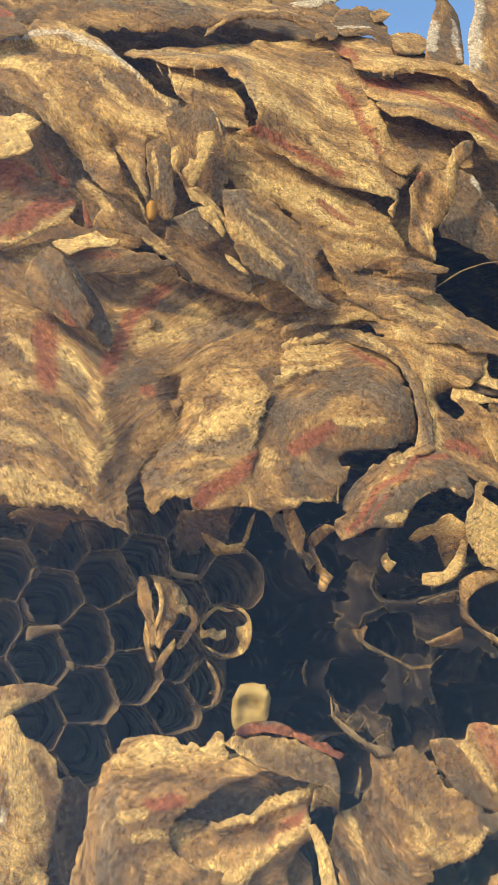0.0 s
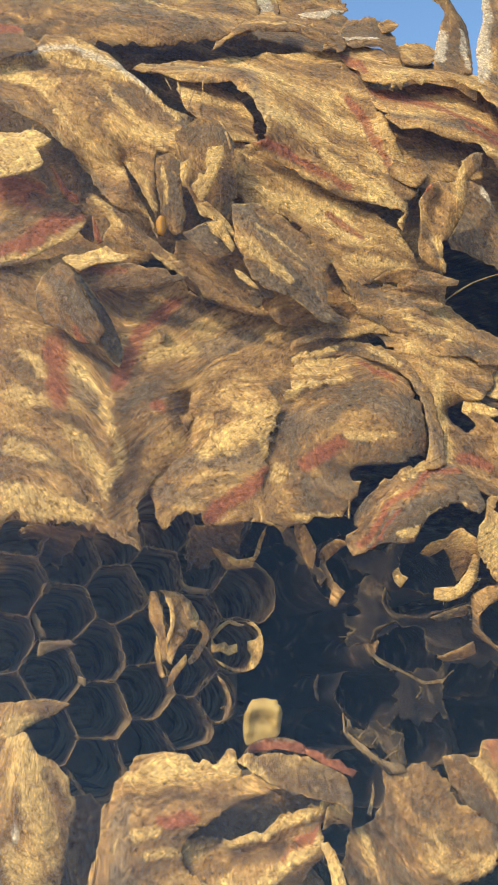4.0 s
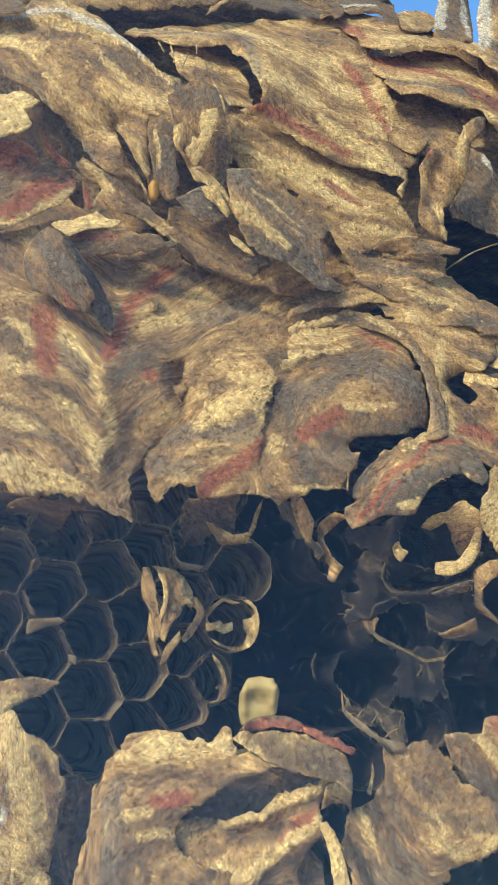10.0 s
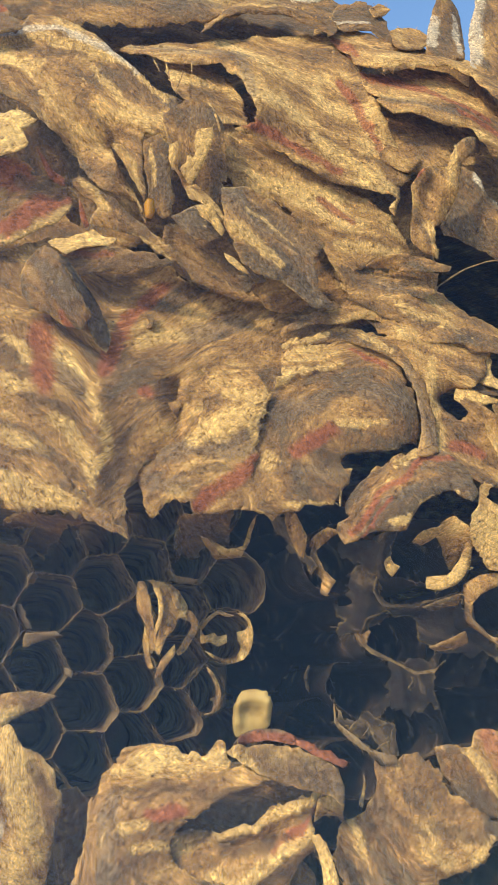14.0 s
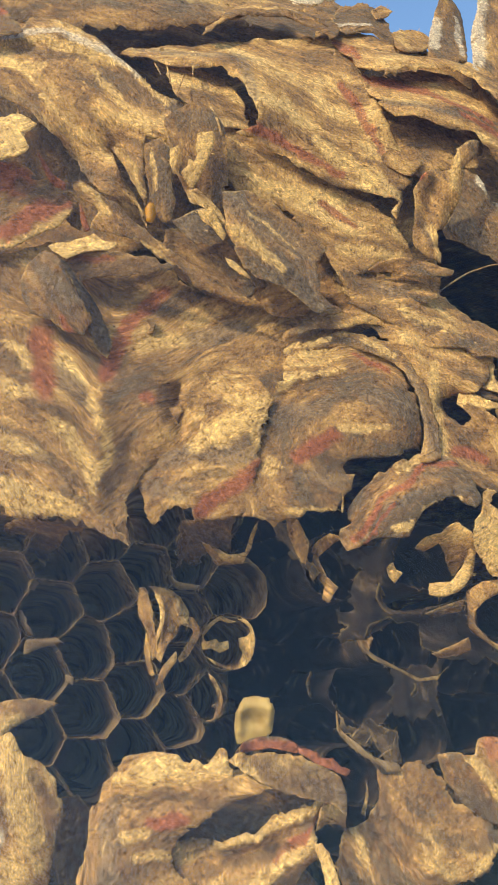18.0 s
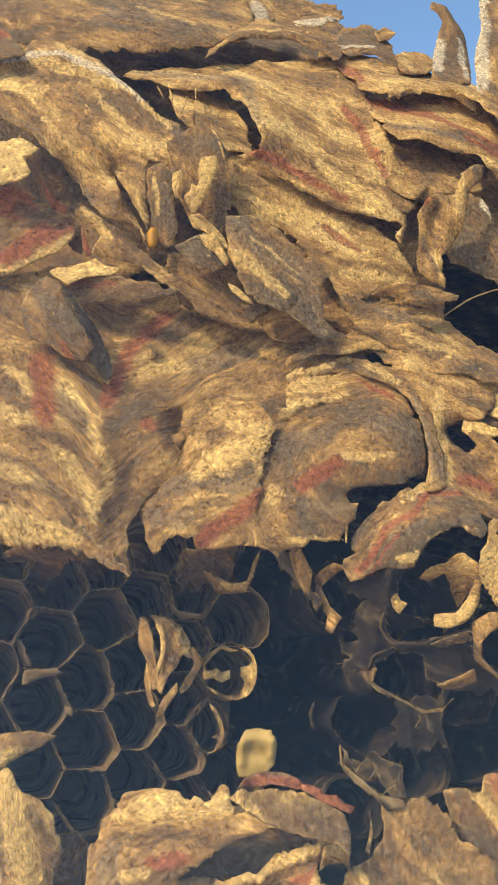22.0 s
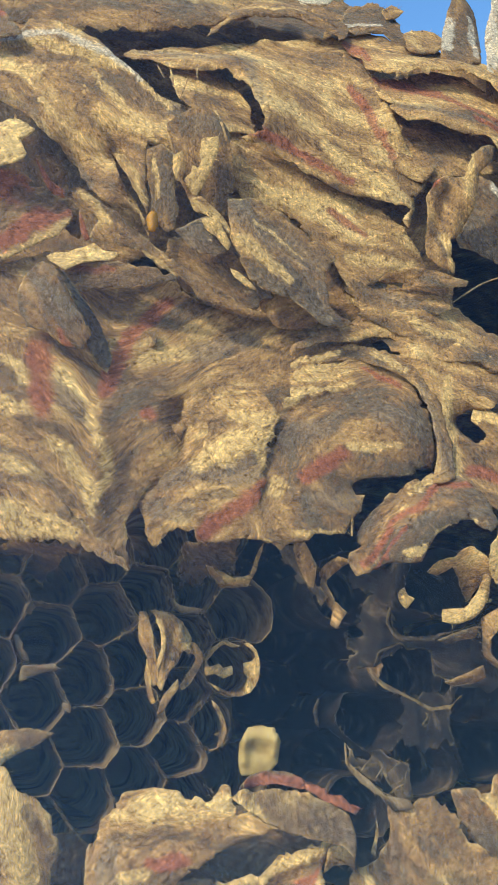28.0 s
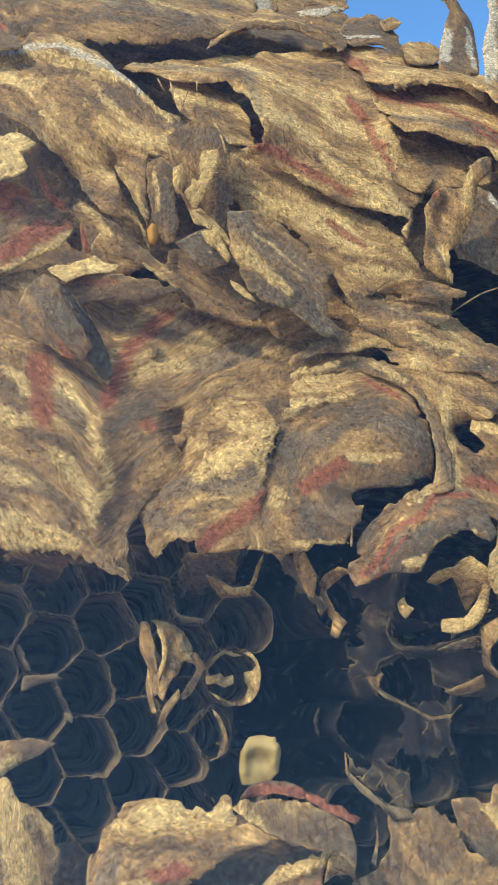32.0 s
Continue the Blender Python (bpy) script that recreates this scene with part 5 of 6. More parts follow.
flake('envelope_sheet', [(-76.1, 190.2, 121.7), (-58.9, 192.8, 117.7), (-47.6, 193.9, 117.0), (-40.6, 195.6, 117.9), (-37.1, 196.8, 118.5), (-35.6, 200.2, 120.3), (-33.2, 201.0, 121.0), (-29.1, 199.1, 119.7), (-24.5, 195.9, 117.9), (-21.4, 192.6, 116.4), (-17.6, 188.6, 114.8), (-13.8, 184.6, 113.0), (-10.6, 183.0, 112.3), (-6.3, 183.3, 113.9), (-3.6, 178.6, 112.4), (-3.7, 169.0, 110.0), (-5.8, 166.0, 106.7), (-9.2, 167.5, 108.6), (-11.0, 171.1, 108.8), (-12.1, 175.7, 109.6), (-15.3, 176.1, 109.6), (-15.6, 172.3, 108.5), (-15.1, 167.0, 107.8), (-16.5, 168.4, 108.2), (-19.8, 174.3, 112.9), (-21.4, 176.3, 113.6), (-19.2, 171.0, 108.4), (-17.6, 168.5, 111.1), (-14.8, 163.4, 105.9), (-14.7, 161.9, 105.4), (-16.9, 166.4, 110.5), (-21.8, 167.9, 107.8), (-24.1, 170.7, 112.3), (-27.7, 175.8, 114.0), (-29.6, 177.7, 111.3), (-33.5, 181.8, 112.7), (-39.3, 185.1, 114.1), (-47.1, 189.1, 115.8), (-60.1, 188.5, 120.0), (-73.7, 178.2, 117.8)], grain=38, tone=0.34, bulge=2, crumple=0.7, rough=0.6, label='straw-coloured paper sheet with a white-tinted rolled rim', stains_and_shading=[('white', -38.5, 196.1, -30.5, 196.9, 1.0), ('white', -30.5, 196.9, -21.9, 192.9, 1.0), ('white', -21.9, 192.9, -17.1, 188.4, 0.9), ('pale', -44.5, 194, -32.3, 194.9, 0.9), ('pale', -32.3, 194.9, -19.5, 190.3, 0.9), ('pale', -19.5, 190.3, -12, 182.8, 0.7), ('pale', -24.3, 188.8, -18.5, 181.6, 0.6), ('pale', -19, 180.1, -14.2, 176.6, 0.6), ('pale', -42.4, 191.5, -31.8, 189.2, 0.9), ('grey', -43.9, 187.9, -34.2, 183.5, 0.7), ('grey', -34.2, 183.5, -23.8, 170.5, 0.7), ('grey', -11.5, 182.2, -6, 180.8, 1.4), ('brown', -36.8, 192.8, -25.5, 190.9, 0.7), ('brown', -18.9, 187.7, -13.3, 181.3, 0.9), ('pale', -31.5, 184.2, -25.6, 178.4, 0.5), ('brown', -25.9, 182.9, -19.7, 175.6, 0.5)], folds_at=[(-38.9, 195, -29.5, 195.6, 1.2, 0.6), (-29.5, 195.6, -18, 188.9, 1.2, 0.6), (-30.9, 189.3, -15.7, 176.5, 1, 0.4), (-22.7, 191, -12.3, 179.3, 1.3, -0.4), (-9.7, 182.2, -8.6, 168.5, 1.2, -0.7)])

# crevice and crumpled flakes
flake('envelope_sheet', [(-42.9, 171.9, 105.5), (-36.3, 171.6, 105.5), (-32.2, 170.9, 105.5), (-28.7, 168.4, 105.5), (-25.5, 165.6, 105.5), (-25.4, 163.3, 104.5), (-27.6, 161.0, 103.5), (-30.6, 159.3, 103.0), (-35.1, 157.4, 102.0), (-41.5, 156.2, 102.0)], grain=-28, tone=0.5, bulge=0.8, crumple=0.7, label='rust-banded paper sheet at a crevice', stains_and_shading=[('red', -38.4, 169.8, -32.3, 167.9, 2.7), ('red', -26.6, 165.4, -33.9, 160.4, 1.7), ('red', -33.9, 160.4, -39.2, 158.9, 1.1), ('pale', -25.7, 163.2, -30.3, 160.1, 0.9), ('pale', -30.3, 160.1, -36.8, 157.9, 0.7), ('brown', -32.7, 167.9, -27, 165.8, 1.1)])
# added sheet in an empty crevice, toned dark to paint its shade
flake('dark_crevice_liner', [(-52.2, 195.3, 126.0), (-39.5, 192.4, 126.0), (-32.6, 188.4, 126.0), (-25.7, 181.6, 126.0), (-17.6, 169.7, 126.0), (-13.9, 163.8, 126.0), (-23.7, 165.3, 126.0), (-31.6, 167.3, 126.0), (-37.5, 175.6, 126.0), (-52.2, 178.6, 126.0)], grain=40, tone=0.9, bulge=0.3, crumple=0.6)
flake('paper_scrap', [(-40.5, 176.4, 103.5), (-35.6, 176.7, 103.5), (-32.8, 177.0, 103.5), (-29.8, 175.8, 103.0), (-31.0, 173.8, 102.0), (-30.0, 171.6, 101.0), (-31.5, 170.0, 100.5), (-34.6, 169.5, 100.5), (-39.3, 168.9, 100.5)], grain=-10, tone=0, bulge=0.4, crumple=0.4, label='pale paper scrap inside a crevice', stains_and_shading=[('pale', -38.5, 172.3, -30.7, 173.9, 2.3), ('pale', -38.5, 170.3, -30.7, 171, 1.4)])
# tone 0 and a full-width pale tint add painted sunlight
flake('bright_ledge', [(-27.8, 158.0, 102.0), (-27.2, 159.0, 103.5), (-23.5, 159.6, 103.5), (-22.0, 160.5, 104.0), (-20.9, 159.4, 103.5), (-18.4, 158.8, 103.0), (-19.6, 157.7, 102.0), (-22.9, 157.0, 101.0), (-24.9, 156.1, 100.0), (-26.4, 157.0, 101.0)], grain=-6, tone=0, bulge=0.1, crumple=0.2, label='torn ledge catching the sun, with sunlight tinted in', stains_and_shading=[('pale', -27.3, 157.5, -18.6, 158.3, 2.3)])
flake('paper_scrap', [(-27.5, 157.0, 102.2), (-25.2, 156.7, 102.2), (-22.8, 157.4, 102.2), (-22.3, 158.1, 102.2), (-14.3, 156.8, 102.2), (-10.5, 155.1, 102.2), (-12.8, 154.3, 102.2), (-19.2, 154.1, 102.2), (-24.0, 153.3, 102.2), (-27.2, 152.7, 102.2)], grain=-4, tone=0.5, bulge=0.2, crumple=0.4, label='rust-brown paper strip under the ledge', stains_and_shading=[('brown', -25.6, 155.5, -12, 155.1, 1.4), ('red', -26.4, 156.3, -19.2, 156.8, 0.5)])
flake('paper_shard', [(-30.1, 172.5, 105.0), (-29.1, 171.2, 105.0), (-28.0, 169.4, 105.0), (-26.2, 168.0, 105.0), (-26.2, 166.9, 105.0), (-27.6, 167.4, 105.0), (-28.9, 169.2, 105.0)], grain=50, tone=0.5, bulge=0.1, crumple=0.2, label='thin rust-red paper shard', stains_and_shading=[('red', -29.8, 171.7, -26.5, 167.4, 1.6)])
flake('paper_shard', [(-24.3, 165.6, 105.6), (-23.5, 164.0, 105.6), (-22.8, 161.5, 105.6), (-23.6, 161.2, 105.6), (-24.1, 162.9, 105.6)], grain=70, tone=0.6, bulge=0.1, crumple=0.2, label='thin rust-red paper shard', stains_and_shading=[('red', -24, 165, -23.2, 161.7, 0.9)])
flake('paper_scrap', [(-27.5, 167.4, 107.0), (-25.8, 167.6, 107.0), (-24.6, 166.1, 107.0), (-24.3, 163.3, 107.0), (-24.6, 161.9, 107.0), (-26.0, 162.4, 107.0), (-27.0, 164.4, 107.0)], grain=70, tone=0.8, bulge=0.2, crumple=0.4)
flake('folded_leaf', [(-30.8, 153.0, 99.5), (-29.6, 155.2, 99.0), (-26.6, 156.4, 97.0), (-24.7, 154.9, 96.0), (-23.2, 152.0, 96.0), (-21.4, 149.2, 96.0), (-20.7, 147.2, 96.5), (-22.0, 145.7, 97.0), (-23.8, 145.7, 97.5), (-26.1, 147.0, 98.0), (-29.7, 148.4, 98.5), (-30.5, 150.8, 99.0)], grain=45, tone=0.62, bulge=0.9, crumple=0.4, rough=0.8, label='dark folded paper leaf with a sharp crease', stains_and_shading=[('red', -25, 147.7, -23.2, 145.7, 0.5), ('grey', -27.8, 153.5, -22.6, 148.3, 1.7)])
# right face of the leaf: dark tone and grey tint paint its shade
flake('folded_leaf', [(-25.2, 155.4, 97.5), (-24.3, 155.0, 99.5), (-22.9, 152.8, 101.5), (-20.5, 148.9, 101.5), (-18.7, 144.4, 100.5), (-19.3, 142.6, 99.5), (-20.7, 143.8, 98.5), (-21.5, 146.1, 97.5), (-21.9, 149.1, 96.5), (-23.4, 152.3, 96.5)], grain=55, tone=0.95, bulge=0.1, crumple=0.3, rough=0.8, label='side of a folded paper leaf, toned dark as shade', stains_and_shading=[('grey', -24.4, 153.9, -19.1, 144, 1.2)])
flake('narrow_flake', [(-25.2, 167.2, 103.0), (-23.8, 167.8, 103.0), (-21.3, 166.2, 103.0), (-18.2, 164.3, 103.0), (-15.8, 161.5, 103.0), (-13.6, 159.9, 103.0), (-11.2, 157.8, 103.0), (-9.2, 156.5, 103.0), (-7.3, 155.3, 103.0), (-4.7, 153.8, 103.0), (-3.1, 152.6, 103.0), (-0.4, 151.2, 103.0), (-1.0, 150.7, 103.0), (-4.1, 151.6, 103.0), (-7.3, 152.5, 103.0), (-9.2, 154.3, 103.0), (-10.7, 155.6, 103.0), (-12.6, 156.9, 103.0), (-16.2, 159.2, 103.0), (-22.3, 160.9, 103.0), (-21.0, 163.1, 103.0), (-23.1, 165.2, 103.0)], grain=38, tone=0.42, bulge=0.4, crumple=0.5, label='long narrow paper strip lying over a crevice', stains_and_shading=[('brown', -20.2, 165.3, -16.2, 161.7, 0.6), ('pale', -23.4, 166.9, -19.4, 163.1, 0.5), ('pale', -16.2, 159.4, -10.5, 155.9, 0.4), ('brown', -12.1, 159.3, -8.9, 155.9, 0.5), ('pale', -15, 158.9, -13.3, 157.7, 0.5)])
flake('narrow_flake', [(-12.1, 178.2, 106.6), (-8.4, 180.1, 106.6), (-4.7, 178.8, 106.6), (-3.2, 175.3, 106.6), (-3.2, 168.1, 106.6), (-4.7, 165.1, 106.6), (-7.9, 166.5, 106.6), (-10.2, 169.8, 106.6), (-11.6, 174.0, 106.6)], grain=70, tone=0.58, bulge=0.6, crumple=0.8, stains_and_shading=[('grey', -8.4, 178.2, -5.1, 177.4, 1.4), ('brown', -4.7, 175.3, -4.2, 167.8, 0.8)])
flake('narrow_flake', [(-14.8, 173.4, 104.6), (-12.8, 174.2, 104.6), (-11.0, 173.2, 104.6), (-11.4, 169.5, 104.6), (-10.6, 165.4, 104.6), (-11.1, 162.5, 104.6), (-12.3, 162.1, 104.6), (-13.5, 163.6, 104.6), (-14.5, 167.7, 104.6), (-15.0, 171.0, 104.6)], grain=80, tone=0.62, bulge=0.6, crumple=0.5, label='grey upright paper flake', stains_and_shading=[('pale', -14, 172.8, -12.7, 167.1, 0.4), ('grey', -12.3, 170.3, -11.5, 163.8, 0.7)])
flake('narrow_flake', [(-19.2, 172.6, 104.6), (-17.6, 172.6, 104.6), (-16.4, 170.8, 104.6), (-15.3, 169.4, 104.6), (-14.5, 166.3, 104.6), (-14.8, 164.5, 104.6), (-15.9, 166.9, 104.6), (-17.1, 169.4, 104.6), (-18.4, 171.3, 104.6)], grain=58, tone=0.22, bulge=0.2, crumple=0.4, rough=1.4, stains_and_shading=[('pale', -17.4, 171.6, -14.9, 165.9, 0.4)])
flake('narrow_flake', [(-7.3, 174.6, 104.2), (-5.3, 175.0, 104.2), (-5.0, 173.8, 104.2), (-6.4, 169.5, 104.2), (-7.7, 166.9, 104.2), (-9.0, 167.8, 104.2), (-9.5, 169.2, 104.2), (-8.5, 171.2, 104.2), (-7.7, 170.8, 104.2)], grain=105, tone=0.05, bulge=0.3, crumple=0.4, rough=1.4, label='upright pale paper splinter', stains_and_shading=[('pale', -6.4, 174.3, -8.2, 168.2, 1.6)])
flake('narrow_flake', [(-11.3, 172.6, 104.5), (-10.0, 173.0, 104.5), (-9.6, 170.5, 104.5), (-10.3, 169.0, 104.5), (-11.2, 169.3, 104.5)], grain=80, tone=0.12, bulge=0.1, crumple=0.4, rough=1.4, stains_and_shading=[('pale', -10.7, 172.3, -10.5, 169.5, 0.7)])
flake('narrow_flake', [(-9.0, 166.5, 104.2), (-7.4, 166.8, 104.2), (-5.4, 165.1, 104.2), (-3.7, 163.0, 104.2), (-3.2, 161.4, 104.2), (-4.6, 162.9, 104.2), (-6.9, 164.3, 104.2), (-8.4, 164.8, 104.2)], grain=40, tone=0.3, bulge=0.2, crumple=0.4, stains_and_shading=[('pale', -8.2, 166.1, -5, 163.8, 0.4)])
flake('grey_flake', [(-10.8, 161.6, 102.6), (-8.9, 162.9, 102.6), (-6.5, 163.6, 102.6), (-4.4, 162.0, 102.6), (-3.1, 159.6, 102.6), (-3.9, 158.8, 102.6), (-6.0, 158.1, 102.6), (-7.7, 158.7, 102.6), (-9.4, 160.3, 102.6)], grain=30, tone=0.66, bulge=0.9, crumple=0.4, label='small grey paper knob with a pale face', stains_and_shading=[('grey', -9.7, 161.2, -5.3, 159.6, 2.0)])
flake('grey_flake', [(-7.2, 162.9, 101.4), (-5.1, 163.2, 101.4), (-4.3, 161.6, 101.4), (-3.2, 159.6, 101.4), (-3.7, 158.8, 101.4), (-5.0, 160.2, 101.4), (-6.7, 161.7, 101.4)], grain=45, tone=0.04, bulge=0.2, crumple=0.2, stains_and_shading=[('pale', -6.4, 162.6, -3.6, 159.5, 1.4)])
flake('grey_flake', [(-3.8, 166.6, 104.5), (-0.1, 167.1, 105.0), (3.7, 164.8, 105.5), (7.3, 161.8, 105.5), (11.3, 158.5, 106.0), (9.1, 156.6, 104.0), (9.2, 153.6, 103.0), (10.5, 150.4, 103.0), (13.2, 149.2, 103.5), (9.5, 148.7, 102.0), (7.1, 150.4, 101.5), (4.7, 152.2, 101.0), (2.3, 153.0, 101.0), (-0.1, 154.7, 101.5), (-2.2, 158.0, 102.0), (-3.3, 160.7, 103.0)], grain=38, tone=0.72, bulge=0.9, crumple=0.5, rough=0.9, label='grey folded paper flake standing proud of the face', stains_and_shading=[('pale', -2.6, 160.4, 1.1, 157.9, 1.2), ('pale', 1.1, 157.9, 4.3, 154.6, 0.7), ('pale', -0.1, 163.4, 6.3, 158.2, 0.3), ('grey', 6.3, 157.4, 9.5, 152.6, 0.7), ('brown', 3.3, 163.4, 10.4, 157.6, 0.5), ('grey', -1.7, 164.6, 7.9, 157.4, 2.0), ('grey', 3.1, 155.8, 9.5, 149.4, 1.7)], folds_at=[(-2.9, 160.9, 4.7, 154.6, 1.1, 1), (2.3, 163, 8.7, 156.6, 0.9, -0.5), (8.3, 156.6, 10.7, 149.8, 0.9, 0.5)])
flake('grey_flake', [(-3.4, 156.5, 101.5), (-2.1, 155.8, 101.5), (-0.4, 154.3, 101.5), (0.1, 153.4, 101.5), (-1.3, 154.0, 101.5), (-2.9, 155.2, 101.5)], grain=40, tone=0.15, bulge=0.1, crumple=0.2, stains_and_shading=[('pale', -3.1, 156.1, -0.2, 153.6, 0.5)])
flake('paper_scrap', [(-12.0, 161.7, 105.6), (-6.7, 161.2, 105.6), (-2.6, 159.2, 105.6), (0.9, 155.1, 105.6), (2.4, 153.4, 105.6), (-1.7, 150.9, 105.6), (-8.3, 153.0, 105.6), (-12.5, 157.5, 105.6)], grain=35, tone=0.6, bulge=0.3, crumple=0.6)
flake('curled_flake', [(23.6, 167.7, 107.5), (24.8, 169.8, 107.5), (26.8, 170.6, 107.5), (29.3, 170.5, 107.5), (30.1, 173.6, 107.5), (31.6, 174.8, 107.5), (33.3, 174.7, 107.5), (32.8, 172.7, 107.5), (31.5, 171.0, 107.5), (30.8, 167.3, 107.5), (29.8, 164.7, 107.5), (28.6, 162.6, 107.5), (27.4, 161.2, 107.5), (27.6, 157.4, 107.5), (26.4, 157.9, 107.5), (24.8, 158.9, 107.5), (23.6, 160.6, 107.5), (24.0, 164.6, 107.5)], grain=65, tone=0.42, bulge=0.9, crumple=0.7, rough=0.8, label='curled paper ear with a hooked rim', stains_and_shading=[('pale', 26.1, 162.2, 27.6, 158, 0.7), ('pale', 30.1, 173.1, 29.3, 167.3, 0.6), ('red', 24.1, 169.1, 25.5, 169.8, 0.5), ('brown', 25.1, 168.1, 26.8, 167.3, 0.8), ('grey', 24.9, 163.9, 25.9, 159.7, 0.7)], folds_at=[(25.9, 169.8, 30.1, 166.8, 1.1, 0.9), (26.8, 168.1, 25.5, 162.2, 1.2, -1), (28, 166.4, 27.2, 160.6, 0.8, 0.6)])
flake('resin_drop', [(-14.7, 163.7, 103.2), (-13.9, 164.6, 103.2), (-13.2, 164.2, 103.2), (-13.1, 162.6, 103.2), (-13.6, 161.6, 103.2), (-14.4, 161.9, 103.2)], grain=80, tone=0.2, bulge=0.6, crumple=0.1, rough=0.2, amber=1, label='amber drop of resin-like paper', folds_at=[(-13.9, 164, -13.8, 162.2, 0.5, 0.7)])

# lower sheets
# the long grey tint at the right paints the turned edge's shade
flake('lower_sheet', [(-36.9, 96.4, 85.9), (-29.9, 96.6, 87.0), (-28.4, 96.9, 87.4), (-26.4, 95.2, 86.4), (-24.6, 93.9, 86.3), (-23.2, 92.2, 86.3), (-22.3, 90.0, 85.9), (-22.0, 88.7, 85.8), (-22.7, 86.1, 85.8), (-23.3, 82.2, 85.6), (-23.6, 77.9, 85.1), (-24.3, 68.7, 83.9), (-35.2, 70.3, 81.7)], tone=0.27, bulge=1.5, crumple=1, rough=1.3, fan=(-27.5, 104.9), label='pale straw paper sheet bulging at the nest mouth', stains_and_shading=[('white', -29.1, 87.3, -28.6, 86, 0.6), ('pale', -28.5, 95.8, -25.5, 86.2, 1.9), ('pale', -29.2, 83.9, -25.2, 78.7, 1.4), ('grey', -21.6, 87.9, -20.7, 78.5, 1.7), ('brown', -25.7, 93.1, -23, 89.2, 0.6)], folds_at=[(-27.8, 95.1, -25.3, 82.4, 2, 1)])
# sheet behind, its tone darkened to stand for shade
flake('lower_sheet', [(-25.9, 89.0, 89.4), (-23.1, 88.1, 89.5), (-21.4, 88.5, 89.7), (-19.9, 86.8, 89.9), (-19.5, 82.8, 92.1), (-18.2, 64.7, 89.4), (-26.9, 65.7, 88.0), (-26.5, 80.2, 89.1)], grain=80, tone=0.75, bulge=0.6, crumple=0.7, label='paper sheet toned grey for shade behind the mouth')
flake('lower_sheet', [(-18.8, 87.7, 85.0), (-18.2, 88.3, 86.7), (-16.6, 91.9, 86.9), (-14.7, 94.2, 86.8), (-11.6, 94.9, 86.9), (-9.5, 94.4, 86.7), (-7.5, 94.1, 86.5), (-5.3, 94.7, 86.5), (-4.2, 95.2, 87.1), (-3.0, 94.9, 86.8), (-2.6, 93.8, 86.3), (-0.1, 92.6, 85.3), (3.2, 92.7, 84.1), (5.2, 91.7, 83.6), (3.2, 92.3, 83.9), (0.3, 91.0, 84.0), (-2.7, 89.9, 83.7), (-5.4, 88.1, 84.0), (-7.1, 87.0, 83.8), (-9.5, 85.0, 84.1), (-9.1, 82.5, 84.3), (-7.0, 81.7, 82.7), (-2.7, 80.1, 83.3), (-1.0, 70.9, 80.9), (-22.3, 70.6, 81.3)], tone=0.48, bulge=1.2, crumple=1, rough=1.2, ring=(-4.5, 77.8), label='layered tan paper roll with dark ragged rim', stains_and_shading=[('pale', -13.6, 93.8, -2.7, 94.1, 0.7), ('pale', -12.9, 92.5, -7.5, 93, 0.9), ('red', -11.7, 88.2, -7.4, 88.6, 0.7), ('brown', -16.2, 89.9, -9.4, 90.7, 0.6), ('brown', -7.4, 90.6, 1.9, 90.4, 0.6), ('pale', -14.4, 86.4, -12, 87.4, 0.6), ('grey', -16.2, 88.7, -16.5, 80.4, 1.4), ('pale', -13.3, 84.7, -9.3, 84.3, 0.7), ('grey', -7.7, 86.7, -6.6, 83.3, 0.7), ('pale', -16.3, 91.7, -14.3, 93, 0.6), ('brown', -13.2, 82.9, -11.8, 79.6, 0.6)], folds_at=[(-14.3, 92.4, -2.7, 93.8, 1.3, 0.7), (-16.9, 89.2, -8.1, 90, 1, -0.5), (-7.3, 86.1, -6.3, 83.6, 0.8, -1.2), (-16.1, 86.9, -15.6, 77.1, 1.6, 0.6)])
flake('lower_sheet', [(-2.9, 94.2, 86.3), (-2.0, 94.7, 86.7), (0.6, 94.6, 87.2), (4.1, 94.3, 87.9), (6.8, 93.5, 87.6), (10.1, 92.0, 86.9), (10.8, 90.6, 85.3), (10.4, 89.1, 83.4), (8.6, 90.2, 83.7), (6.7, 90.9, 83.1), (4.8, 91.3, 83.1), (2.5, 92.2, 83.4), (-0.1, 92.8, 84.8), (-1.5, 93.7, 84.8)], grain=14, tone=0.46, bulge=0.8, crumple=0.8, label='curled brown paper edge under a rust rim', stains_and_shading=[('pale', -2.6, 94.3, 1.9, 92.3, 0.4), ('brown', 1.3, 93.4, 8.6, 91.5, 0.9), ('grey', 6.7, 92.3, 9.8, 90.2, 1.1)], folds_at=[(-2.4, 94.3, 3.9, 92, 0.7, 0.5)])
flake('lower_rim', [(-2.1, 94.2, 87.9), (-1.2, 94.8, 89.4), (0.8, 94.8, 91.7), (3.2, 95.4, 90.0), (5.6, 94.8, 89.1), (7.7, 94.0, 88.6), (10.2, 92.9, 88.0), (11.4, 92.2, 87.8), (10.9, 91.7, 86.9), (8.2, 92.7, 87.2), (5.6, 94.0, 88.1), (2.0, 94.3, 88.6), (-0.8, 93.5, 89.8)], grain=15, tone=0.5, bulge=0.2, crumple=0.4, rough=1.5, label='rust-red torn paper rim', stains_and_shading=[('red', 5.5, 94.1, 10.7, 92.3, 1.1), ('red', -0.8, 94.2, 5.5, 94.3, 0.7), ('grey', -0.1, 95.1, 4.2, 95.1, 0.5)])
